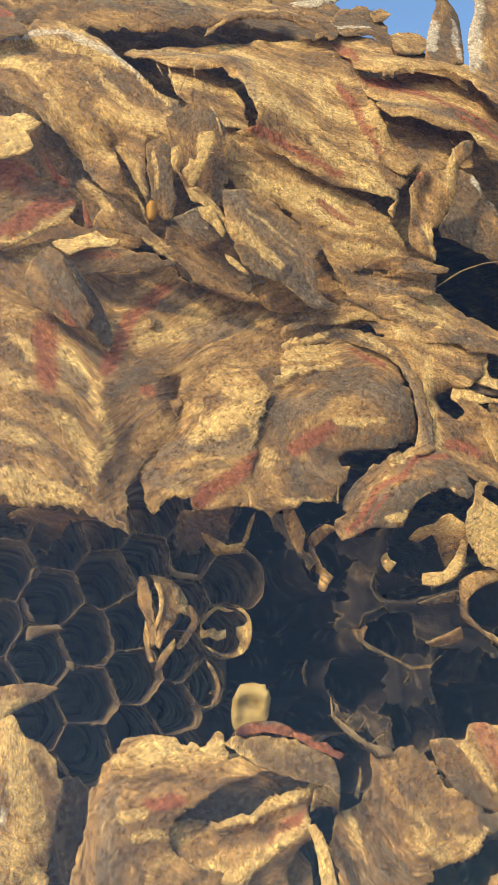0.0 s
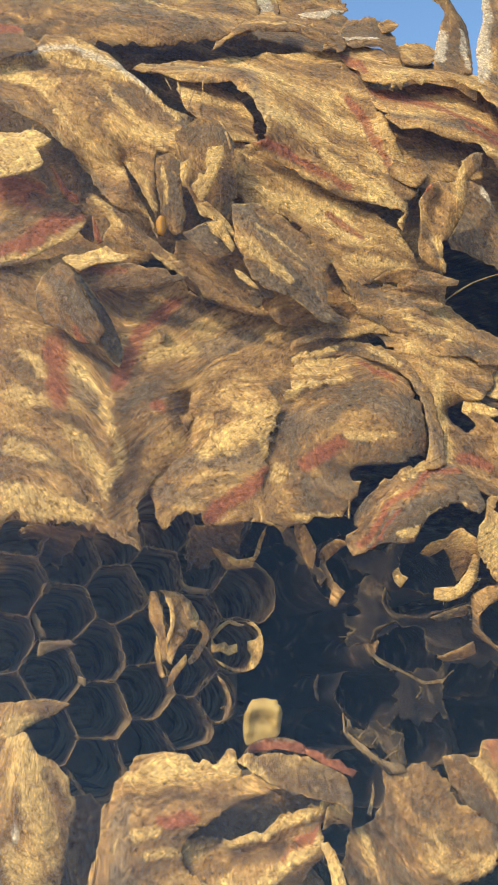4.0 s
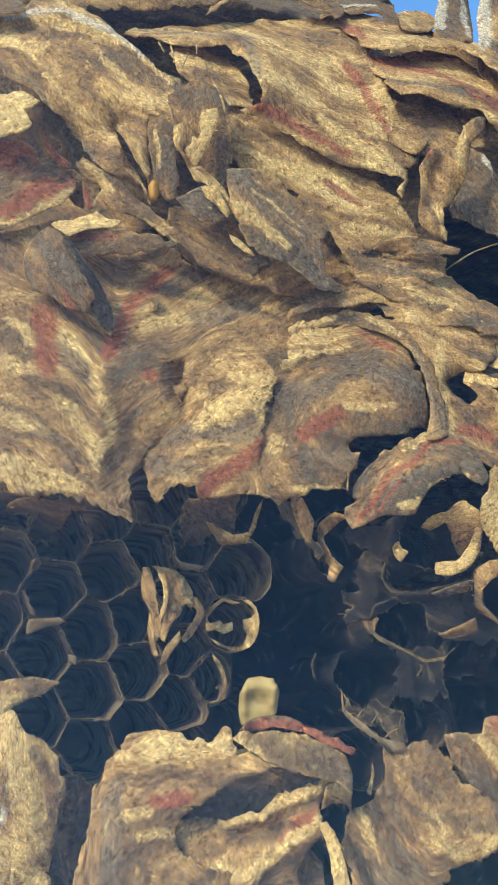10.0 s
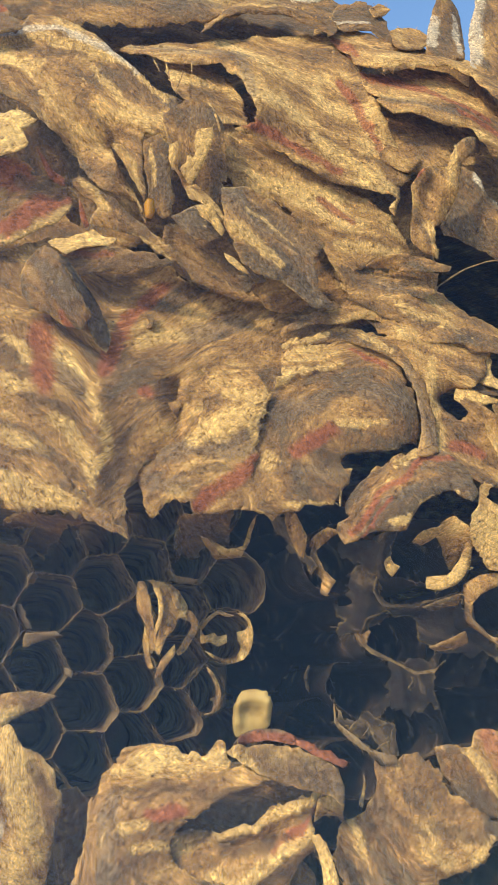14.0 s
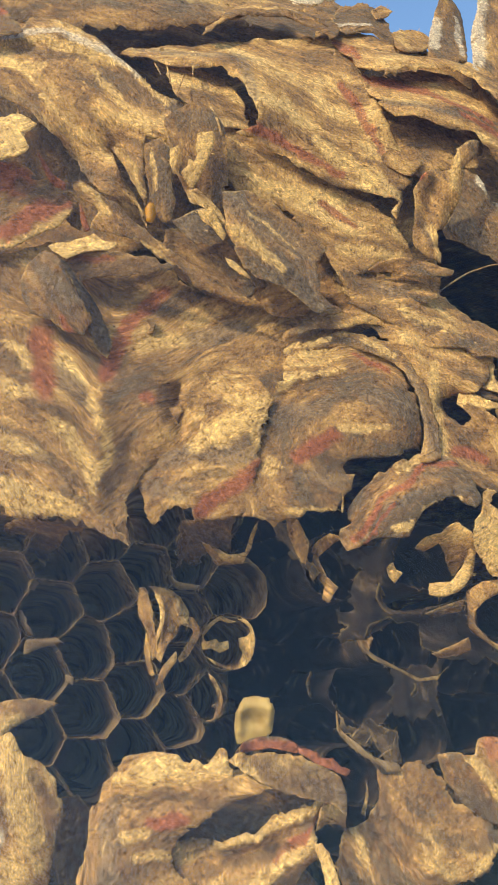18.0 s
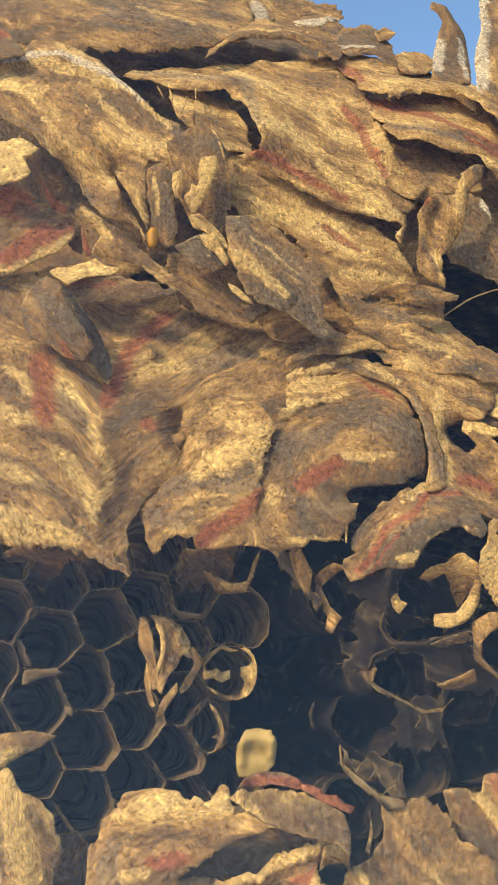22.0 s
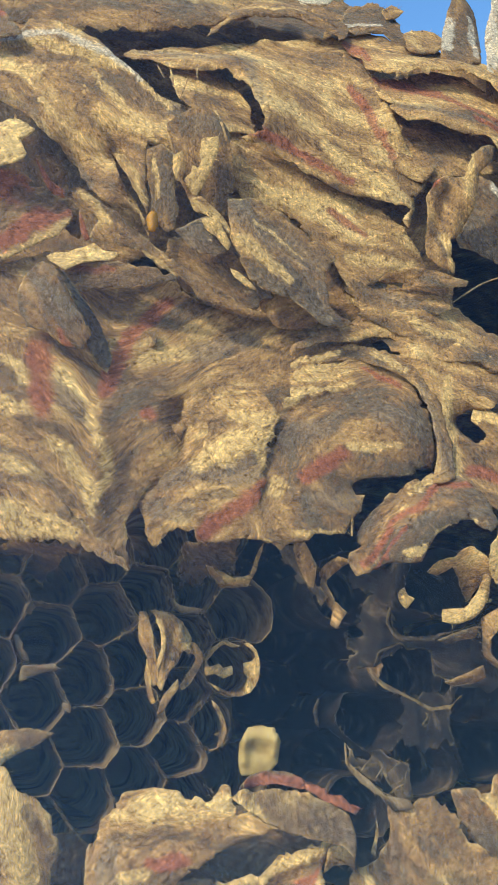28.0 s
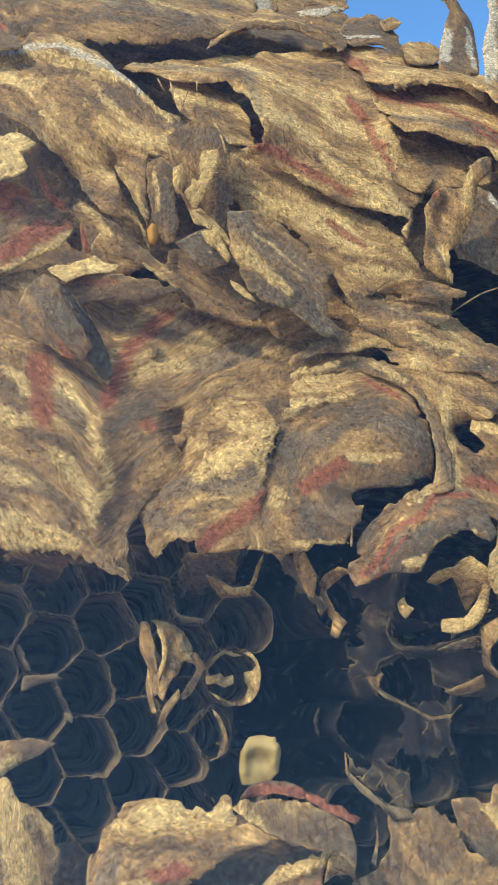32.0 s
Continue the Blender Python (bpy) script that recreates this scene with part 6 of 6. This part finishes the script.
flake('rolled_strip', [(-9.8, 84.3, 86.4), (-7.5, 85.2, 86.4), (-5.2, 84.4, 87.5), (-2.4, 85.5, 85.9), (0.6, 86.6, 85.8), (4.0, 88.2, 85.8), (7.0, 89.6, 85.6), (8.8, 89.7, 86.0), (8.1, 88.0, 85.9), (6.9, 86.8, 85.3), (7.5, 86.3, 84.1), (7.8, 84.6, 83.8), (5.8, 83.2, 83.6), (4.6, 79.4, 84.6), (4.8, 69.5, 82.8), (-7.8, 70.0, 82.1), (-9.9, 80.0, 84.2)], tone=0.38, bulge=1.2, crumple=0.8, ring=(-7.5, 93), label='sunlit rolled straw strip under a dark fold', stains_and_shading=[('pale', -3.7, 84.4, 0.6, 86.9, 0.9), ('pale', 0.6, 86.9, 7.3, 89.4, 0.7), ('pale', -8.7, 79.7, -1.4, 79.9, 0.8), ('pale', -1.4, 79.9, 6.6, 86.5, 0.7), ('red', 2.6, 83.9, 6.9, 88, 0.3), ('grey', -6.7, 85.5, -2.7, 83.8, 1.1), ('brown', -2.7, 82, 3.9, 85.2, 0.5)], folds_at=[(-3.7, 84.6, 0.6, 86.3, 1, 1.2), (0.6, 86.3, 6.9, 89, 0.9, 1.2), (-8, 79.4, -0.7, 80, 1.4, 1), (-0.7, 80, 6.9, 86.5, 1.2, 0.9), (-2.7, 82.3, 4.6, 85.5, 0.8, -0.7)])
# added liner, toned dark so the slit under the fold looks shaded
flake('lower_sheet', [(-10.1, 89.5, 91.6), (-2.9, 90.8, 91.2), (4.1, 91.5, 89.6), (8.2, 89.8, 88.5), (8.2, 86.3, 88.1), (4.0, 84.5, 87.5), (-1.4, 82.3, 87.7), (-7.8, 80.7, 89.5), (-10.2, 84.0, 89.8)], grain=10, tone=0.75, bulge=0.1, crumple=0.3)
flake('paper_scrap', [(7.6, 89.6, 84.3), (8.6, 89.5, 85.5), (11.0, 88.3, 87.3), (10.9, 86.2, 87.5), (11.4, 84.1, 88.5), (10.1, 86.1, 87.0), (8.3, 87.0, 85.5), (7.1, 86.6, 84.9)], grain=20, tone=0.35, bulge=0.3, crumple=0.4)
flake('lower_sheet', [(10.0, 81.8, 87.4), (10.7, 84.6, 87.4), (12.2, 85.5, 89.0), (13.8, 85.8, 89.1), (14.8, 88.3, 89.2), (15.4, 91.9, 90.0), (17.5, 92.5, 90.1), (20.9, 91.9, 91.2), (22.6, 90.5, 90.3), (24.4, 87.3, 89.1), (26.9, 86.0, 88.5), (30.6, 84.8, 88.5), (31.8, 84.1, 88.2), (29.1, 82.9, 86.5), (26.2, 80.8, 85.7), (23.0, 78.9, 86.3), (21.1, 77.8, 85.6), (19.9, 75.1, 85.1), (17.0, 68.7, 83.9), (9.1, 70.5, 81.4), (10.9, 77.6, 86.6)], tone=0.46, bulge=1.4, crumple=0.7, rough=1.4, ring=(27.4, 91.5), label='rounded brown fibrous paper sheet with a ragged edge', stains_and_shading=[('brown', 15.8, 91.5, 16.5, 86, 0.7), ('pale', 25.7, 81.4, 28.6, 83.1, 0.5), ('brown', 14.4, 84.8, 16.2, 81.4, 0.7), ('pale', 11.6, 84.8, 13.5, 81.3, 0.5), ('grey', 10.8, 80.2, 16, 78, 1.4), ('brown', 22, 84.8, 28, 83.1, 0.7), ('brown', 17.2, 85.4, 20.5, 84.2, 0.5)], folds_at=[(15.7, 83.1, 17.5, 80.2, 1.2, -0.7), (22.4, 90.2, 24.8, 86, 1, -0.6), (17.3, 87.2, 20.4, 81.9, 2.5, 0.7)])
flake('silk_cap', [(-2.3, 95.2, 98.5), (-1.3, 97.0, 98.5), (0.5, 97.2, 98.5), (2.4, 96.9, 98.5), (3.0, 95.2, 98.5), (2.5, 92.5, 98.5), (0.8, 90.9, 98.5), (-2.1, 90.8, 98.5), (-2.5, 92.9, 98.5)], tone=0.1, bulge=3.2, crumple=0.8, rough=0.5, mat=silk, label='boxy pale silk cap of a closed cell', folds_at=[(-1.6, 95.6, -1.7, 92.8, 0.6, 0.6), (2.4, 95.9, 2, 93.8, 0.6, 0.6), (-0.1, 94.9, 0.7, 94, 1.2, -0.7), (-1.3, 95.6, 1.6, 96, 0.9, 0.5)])
# dark comb paper; tones above 1 add the fan flake's shade in colour
flake('comb_scrap', [(12.8, 116.7, 101.5), (15.8, 116.8, 101.5), (19.3, 117.3, 101.5), (18.2, 112.8, 101.5), (17.6, 110.2, 101.5), (18.9, 108.0, 101.5), (23.1, 107.7, 101.5), (27.6, 108.3, 101.5), (30.5, 112.8, 101.5), (30.2, 108.3, 101.5), (32.8, 103.8, 101.5), (34.7, 101.9, 101.5), (34.4, 99.9, 101.5), (28.3, 101.2, 101.5), (24.1, 102.6, 101.5), (22.4, 105.7, 101.5), (19.7, 106.7, 101.5), (17.0, 106.1, 101.5), (16.0, 104.6, 101.5), (15.8, 103.2, 101.5), (14.6, 104.3, 101.5), (12.6, 104.2, 101.5), (11.4, 104.7, 101.5), (12.9, 105.4, 101.5), (12.8, 108.1, 101.5), (14.0, 112.8, 101.5)], grain=25, tone=1.15, bulge=0.6, crumple=1.2, rough=2.6, mat=comb_paper, label='dark fibrous paper with painted shade, torn from between cells', folds_at=[(13.4, 114.5, 16.6, 108.1, 1, 0.8), (19.7, 107.3, 27.7, 107.7, 1.2, 0.6), (28.5, 103.4, 33.2, 101.8, 1, -0.6)])
flake('comb_scrap', [(20.4, 99.1, 104.0), (22.7, 99.6, 104.0), (24.4, 99.5, 104.0), (25.9, 100.3, 104.0), (27.6, 100.6, 104.0), (26.9, 98.2, 104.0), (26.3, 95.4, 104.0), (26.6, 92.6, 104.0), (24.3, 92.2, 104.0), (23.0, 91.2, 104.0), (20.4, 92.6, 104.0), (19.6, 95.0, 104.0), (19.1, 97.0, 104.0), (19.4, 98.5, 104.0)], grain=70, tone=1.2, bulge=0.5, crumple=1.2, rough=2.6, mat=comb_paper, label='dark torn paper wall with shade in its tone', folds_at=[(21, 98.7, 21.8, 93, 0.9, 0.6)])
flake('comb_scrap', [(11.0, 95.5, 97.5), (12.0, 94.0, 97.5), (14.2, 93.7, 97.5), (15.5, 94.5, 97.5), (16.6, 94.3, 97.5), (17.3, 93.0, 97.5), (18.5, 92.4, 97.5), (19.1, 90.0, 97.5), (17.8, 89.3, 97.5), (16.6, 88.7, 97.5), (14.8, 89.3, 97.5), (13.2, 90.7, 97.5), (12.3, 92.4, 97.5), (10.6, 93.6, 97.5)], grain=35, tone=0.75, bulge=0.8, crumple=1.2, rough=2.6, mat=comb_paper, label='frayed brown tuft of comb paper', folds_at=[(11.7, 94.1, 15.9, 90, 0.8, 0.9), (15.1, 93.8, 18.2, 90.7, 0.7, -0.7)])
flake('comb_scrap', [(2.2, 120.6, 99.0), (4.6, 120.1, 99.0), (5.5, 117.9, 99.0), (6.9, 115.8, 99.0), (8.3, 114.5, 99.0), (9.2, 113.3, 99.0), (8.3, 112.5, 99.0), (7.5, 113.7, 99.0), (5.5, 115.2, 99.0), (3.9, 117.6, 99.0)], grain=55, tone=0.8, bulge=0.4, crumple=1.2, rough=2.6, mat=comb_paper, label='frayed strip hanging at the comb')

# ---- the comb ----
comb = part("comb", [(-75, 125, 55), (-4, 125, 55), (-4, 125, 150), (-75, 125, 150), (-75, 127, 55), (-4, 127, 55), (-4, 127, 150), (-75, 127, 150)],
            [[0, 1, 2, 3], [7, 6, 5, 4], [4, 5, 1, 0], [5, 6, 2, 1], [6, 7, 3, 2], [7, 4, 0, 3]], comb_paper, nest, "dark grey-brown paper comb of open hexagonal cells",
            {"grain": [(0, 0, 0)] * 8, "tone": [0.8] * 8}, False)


LEAN = np.array((-0.38, -0.36))  # how far the cells lean sideways and down for each millimetre inwards


def cell(x, z, depth, radius, round_off, stretch, others, seed, bleach=1.0, darkness=0.45, skin=22.3):
    """An open paper cell that leans into the nest and shares its walls with its neighbours; frayed rim, closed floor."""
    rng = np.random.default_rng(seed)
    around = 48
    long = 22.0
    angles = np.arange(around) * 2 * math.pi / around
    ray = np.stack([np.cos(angles), np.sin(angles)], 1)
    wall = np.full(around, radius * (1 if others is None else 1.06))
    for ox, oz, od in others if others is not None else ():
        away = np.array((ox - x, oz - z)) - LEAN * (od - depth)
        gap = np.hypot(*away)
        if 0.1 < gap < 2.6 * radius:
            toward = ray @ (away / gap)
            wall = np.minimum(wall, np.where(toward > 0.05, gap / 2 / np.maximum(toward, 0.05), 1e9))
    mean = wall.mean()
    wall = (1 - round_off) * wall + round_off * mean
    bleach = bleach * rng.uniform(0.2, 0.9)
    rings = [(0.0, 0.6, 0.0), (0.0, 0.0, 0.5), (0.07, -0.05, 0.9), (0.12, 0.25, 0.15), (0.16, 2.0, 0.0), (0.26, 4.5, 0.0), (0.36, long * 0.6, 0.0), (0.6, long * 0.88, 0.0), (mean * 0.45, long, 0.0)]
    verts, faces, pale = [], [], []
    for k, (inset, down, frayed) in enumerate(rings):
        soft = min(0.6, down / 16) if k > 4 else 0
        for i in range(around):
            r = (1 - soft) * wall[i] + soft * mean * 0.97 - inset
            chew = 0.75 * noise.noise((i * 0.4, seed * 3.7, 0)) + 0.5 * noise.noise((i * 1.7, seed * 1.3, 5)) if k < 4 else 0
            thin = (0.10 * noise.noise((i * 1.3, seed, 3)) if k == 2 else 0) + (0.30 * noise.noise((i * 0.5, seed, 13)) if k < 5 else 0.12 * noise.noise((i * 0.4, k, seed)))
            verts.append((x + LEAN[0] * down + stretch * (r - thin) * ray[i, 0], depth + down + chew, z + LEAN[1] * down + (r - thin) * ray[i, 1]))
            pale.append(frayed * bleach * (0.75 + 0.9 * noise.noise((i * 0.25, seed, 9))))
    for k in range(len(rings) - 1):
        for i in range(around):
            j = (i + 1) % around
            faces.append([k * around + i, k * around + j, (k + 1) * around + j, (k + 1) * around + i])
    last = (len(rings) - 1) * around
    faces.append([last + i for i in range(around)])
    start = len(verts)
    for i in range(around):
        verts.append((verts[i][0] + LEAN[0] * skin, depth + skin, verts[i][2] + LEAN[1] * skin))
        pale.append(0)
    for i in range(around):
        j = (i + 1) % around
        faces.append([i, start + i, start + j, j])
    v = np.array(verts)
    grain = np.stack([0.6 * v[:, 0] + 0.3 * v[:, 1], v[:, 2] - 0.5 * v[:, 1], 0.5 * v[:, 1] + seed * 5.3], 1)
    shade = darkness + 0.2 * rng.random()
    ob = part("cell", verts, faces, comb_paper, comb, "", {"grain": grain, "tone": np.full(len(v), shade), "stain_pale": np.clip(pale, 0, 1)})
    # chewed fibres along the rim
    hairs, hair_faces = [], []
    for k in range(46):
        i = int(rng.integers(0, around))
        if noise.noise((i * 0.35, seed * 2.1, 21)) < -0.1:
            continue
        base = np.array(verts[2 * around + i])
        ang = angles[i] + math.pi / 2 + rng.normal(0, 0.7)
        run = np.array((math.cos(ang), rng.uniform(-0.5, 0.3), math.sin(ang))) * rng.uniform(0.25, 0.8) * (1 if rng.random() < 0.5 else -1)
        side = np.array((-math.sin(ang), 0.2, math.cos(ang))) * rng.uniform(0.03, 0.08)
        j = len(hairs)
        hairs += [base - side, base + side, base + run * 0.6 + side, base + run * 0.6 - side, base + run]
        hair_faces += [[j, j + 1, j + 2, j + 3], [j + 3, j + 2, j + 4]]
    if bleach > 0.02 and hairs:
        count_hairs = len(hairs)
        rim_fuzz = part("fuzz", hairs, hair_faces, comb_paper, nest, "", {"grain": np.array(hairs), "tone": np.full(count_hairs, 0.3), "stain_pale": np.full(count_hairs, min(1.0, bleach * 0.7))})
        tagged(rim_fuzz, kind="stuff")


upper_cells = [(-27.5, 108.3, 100.8, 4.9, 0.08, 1.00), (-33.9, 112.8, 99.4, 4.8, 0.08, 1.00), (-26.5, 116.5, 101.1, 4.9, 0.08, 1.00), (-20.1, 110.7, 102.8, 5.0, 0.08, 1.00), (-14.6, 113.4, 104.1, 5.0, 0.08, 1.00), (-8.6, 114.3, 105.0, 5.1, 0.08, 1.00), (-29.0, 100.2, 100.2, 4.8, 0.08, 1.00), (-22.9, 102.5, 102.4, 5.0, 0.08, 1.00), (-22.8, 94.3, 101.9, 4.9, 0.08, 1.00), (-16.2, 96.7, 103.4, 5.0, 0.08, 1.00), (-35.8, 104.7, 99.3, 4.8, 0.08, 1.00), (-16.7, 104.1, 103.5, 5.0, 0.08, 1.00), (-10.0, 106.5, 105.3, 5.1, 0.08, 1.00), (-3.1, 109.5, 106.6, 5.2, 0.08, 1.00)]
lower_cells = [(-20.5, 118.7, 102.8, 5.0, 0.08, 1.00), (-32.7, 120.6, 99.4, 4.8, 0.08, 1.00), (-13.5, 120.1, 104.4, 5.1, 0.08, 1.00), (-6.3, 121.6, 106.2, 5.1, 0.08, 1.00), (-10.1, 98.7, 105.1, 5.1, 0.08, 1.00), (-10.9, 91.8, 105.0, 5.1, 0.08, 1.00), (-17.0, 87.4, 105.7, 5.1, 0.08, 1.00), (-23.6, 85.8, 103.7, 5.0, 0.08, 1.00), (-30.4, 90.1, 102.6, 5.0, 0.08, 1.00), (-35.3, 96.3, 99.1, 4.8, 0.08, 1.00), (-39.4, 109.7, 97.8, 4.7, 0.08, 1.00), (-36.6, 87.6, 100.5, 4.9, 0.08, 1.00), (-29.4, 81.7, 103.0, 5.0, 0.08, 1.00), (-16.6, 79.6, 105.6, 5.1, 0.08, 1.00)]
rim_cells = [(-9.7, 83.0, 107.3, 5.2, 0.08, 1.00), (-3.9, 86.2, 108.7, 5.3, 0.08, 1.00), (-3.6, 102.4, 106.0, 4.1, 0.95, 0.95), (-6.2, 94.6, 106.0, 3.9, 0.95, 0.70)]
deep_cells = [(3.7, 100.9, 128.0, 5.8, 0.2, 1.0), (1.4, 91.6, 129.0, 5.8, 0.2, 1.0), (9.3, 94.1, 133.0, 6.0, 0.2, 1.0), (3.0, 109.4, 131.0, 5.9, 0.2, 1.0), (10.3, 104.3, 134.0, 6.1, 0.2, 1.0), (9.2, 84.6, 132.0, 6.0, 0.2, 1.0), (16.7, 94.9, 134.0, 6.1, 0.2, 1.0), (1.9, 118.5, 127.0, 5.7, 0.2, 1.0), (11.9, 115.3, 129.0, 5.8, 0.2, 1.0), (17.3, 105.9, 131.0, 5.9, 0.2, 1.0), (5.9, 77.0, 129.0, 5.8, 0.2, 1.0), (16.2, 76.6, 130.0, 5.9, 0.2, 1.0)]
side_cells = [(23.0, 114.2, 98.0, 6.1, 0.35, 1.00), (12.3, 113.7, 104.0, 4.7, 0.40, 1.00), (33.5, 107.7, 99.0, 4.9, 0.20, 1.00), (21.6, 102.1, 107.0, 5.7, 0.20, 1.00), (29.7, 98.9, 109.0, 5.1, 0.10, 1.00), (17.9, 91.6, 115.0, 5.9, 0.20, 1.00), (25.2, 85.9, 115.0, 5.6, 0.10, 1.00), (34.2, 89.0, 114.0, 6.4, 0.10, 1.00), (37.6, 97.2, 106.0, 5.5, 0.10, 1.00), (17.4, 105.4, 112.0, 4.0, 0.10, 1.00), (11.0, 83.4, 118.0, 5.3, 0.10, 1.00)]
mouth_cells = [(27.4, 70.2, 110.0, 5.0, 0.20, 1.00), (35.1, 73.7, 110.0, 5.0, 0.20, 1.00), (36.0, 65.1, 110.0, 5.0, 0.20, 1.00), (28.3, 61.6, 110.0, 5.0, 0.20, 1.00), (21.4, 65.1, 110.0, 5.0, 0.20, 1.00), (13.7, 73.7, 110.0, 5.0, 0.20, 1.00), (14.5, 80.5, 110.0, 5.0, 0.20, 1.00), (10.2, 65.1, 110.0, 5.0, 0.20, 1.00), (-25.9, 74.5, 110.0, 5.0, 0.20, 1.00), (-24.1, 66.8, 110.0, 5.0, 0.20, 1.00)]
count = 0
# deep, side and mouth cells: darker walls, duller rims paint the cavity's shade
for group, bleach, darkness, skin in ((upper_cells + lower_cells + rim_cells, 1.5, 0.45, 3.0), (deep_cells, 0.1, 1.2, 5.0), (side_cells, 0.4, 1.2, 6.0), (mouth_cells, 0.0, 1.0, 22.3)):
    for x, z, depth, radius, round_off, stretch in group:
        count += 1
        cell(x, z, depth, radius, round_off, stretch, [(o[0], o[1], o[2]) for o in group], count, bleach, darkness, skin)

# ---- closed back of the nest, down to the ground ----
verts, faces, turns, steps = [], [], 72, 22
for i in range(turns):
    a = 2 * math.pi * i / turns
    c, s = math.cos(a), math.sin(a)
    fx, fz = math.copysign(abs(c) ** 0.45, c) * 44, 134 + math.copysign(abs(s) ** 0.45, s) * (72 if s > 0 else 68)
    fy = float(np.interp(fz, [66, 80, 90, 100, 130, 160, 206], [87, 92, 101, 106, 109, 118, 146])) + 0.14 * max(fx, 0) * (fz > 130)
    reach = 150 if s < 0 else 150 - 70 * s
    p = [np.array((fx, fy, fz)), np.array((c * reach, 120, 112 + s * (reach - 10))), np.array((c * reach, 300, 112 + s * (reach - 10))), np.array((0, 320, 105))]
    for k in range(steps):
        t = k / (steps - 1)
        q = (1 - t) ** 3 * p[0] + 3 * (1 - t) ** 2 * t * p[1] + 3 * (1 - t) * t * t * p[2] + t ** 3 * p[3]
        q = q + np.array((c, 0, s)) * 3.0 * noise.noise((c * 3 + t * 5, s * 3, t * 4)) * min(1, t * 4)
        verts.append((q[0], q[1], max(q[2], 0.0)))
for i in range(turns):
    for k in range(steps - 1):
        j = (i + 1) % turns
        faces.append([i * steps + k, i * steps + k + 1, j * steps + k + 1, j * steps + k])
v = np.array(verts)
shell = part("outer_envelope", verts, faces, paper, nest, "rounded outer paper envelope banded in scallops", {"grain": np.stack([v[:, 0] + v[:, 1] * 0.5, v[:, 2], v[:, 1] * 0.2], 1), "tone": np.full(len(v), 0.4)})

# ---- ground ----
verts, faces, rim = [(0, 0, 0)], [], 64
for k, r in enumerate([0.2, 0.5, 1.2, 3, 8, 25, 90, 400, 2500]):
    for i in range(rim):
        a = 2 * math.pi * i / rim
        verts.append((r * math.cos(a), r * math.sin(a), (0.02 * r * noise.noise((a, r, 0)) if 1 < r < 100 else 0)))
for i in range(rim):
    faces.append([0, 1 + i, 1 + (i + 1) % rim])
    for k in range(8):
        b = 1 + k * rim
        faces.append([b + i, b + rim + i, b + rim + (i + 1) % rim, b + (i + 1) % rim])
me = bpy.data.meshes.new("ground")
me.from_pydata(verts, [], faces)
me.materials.append(soil)
tagged(new("ground", me), "unseen ground under the nest, light-coloured for warm bounce", "ground", kind="structure").location = (0, 0.2, -0.001)


# ---- unseen pane added between viewer and nest for a faint blue sky veil ----
me = bpy.data.meshes.new("veil_pane")
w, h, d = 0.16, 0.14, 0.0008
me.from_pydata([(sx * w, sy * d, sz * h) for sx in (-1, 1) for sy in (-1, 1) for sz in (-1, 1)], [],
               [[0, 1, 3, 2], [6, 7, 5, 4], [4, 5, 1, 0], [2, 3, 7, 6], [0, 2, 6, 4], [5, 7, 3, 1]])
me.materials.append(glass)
pane = tagged(new("veil_pane", me), "unseen pane added to veil the view with blue sky", "glass pane", kind="structure")
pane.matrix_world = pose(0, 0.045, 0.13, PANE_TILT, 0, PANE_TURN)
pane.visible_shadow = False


def motions():
    """Nothing in the place moves but the carried camera."""


motions()
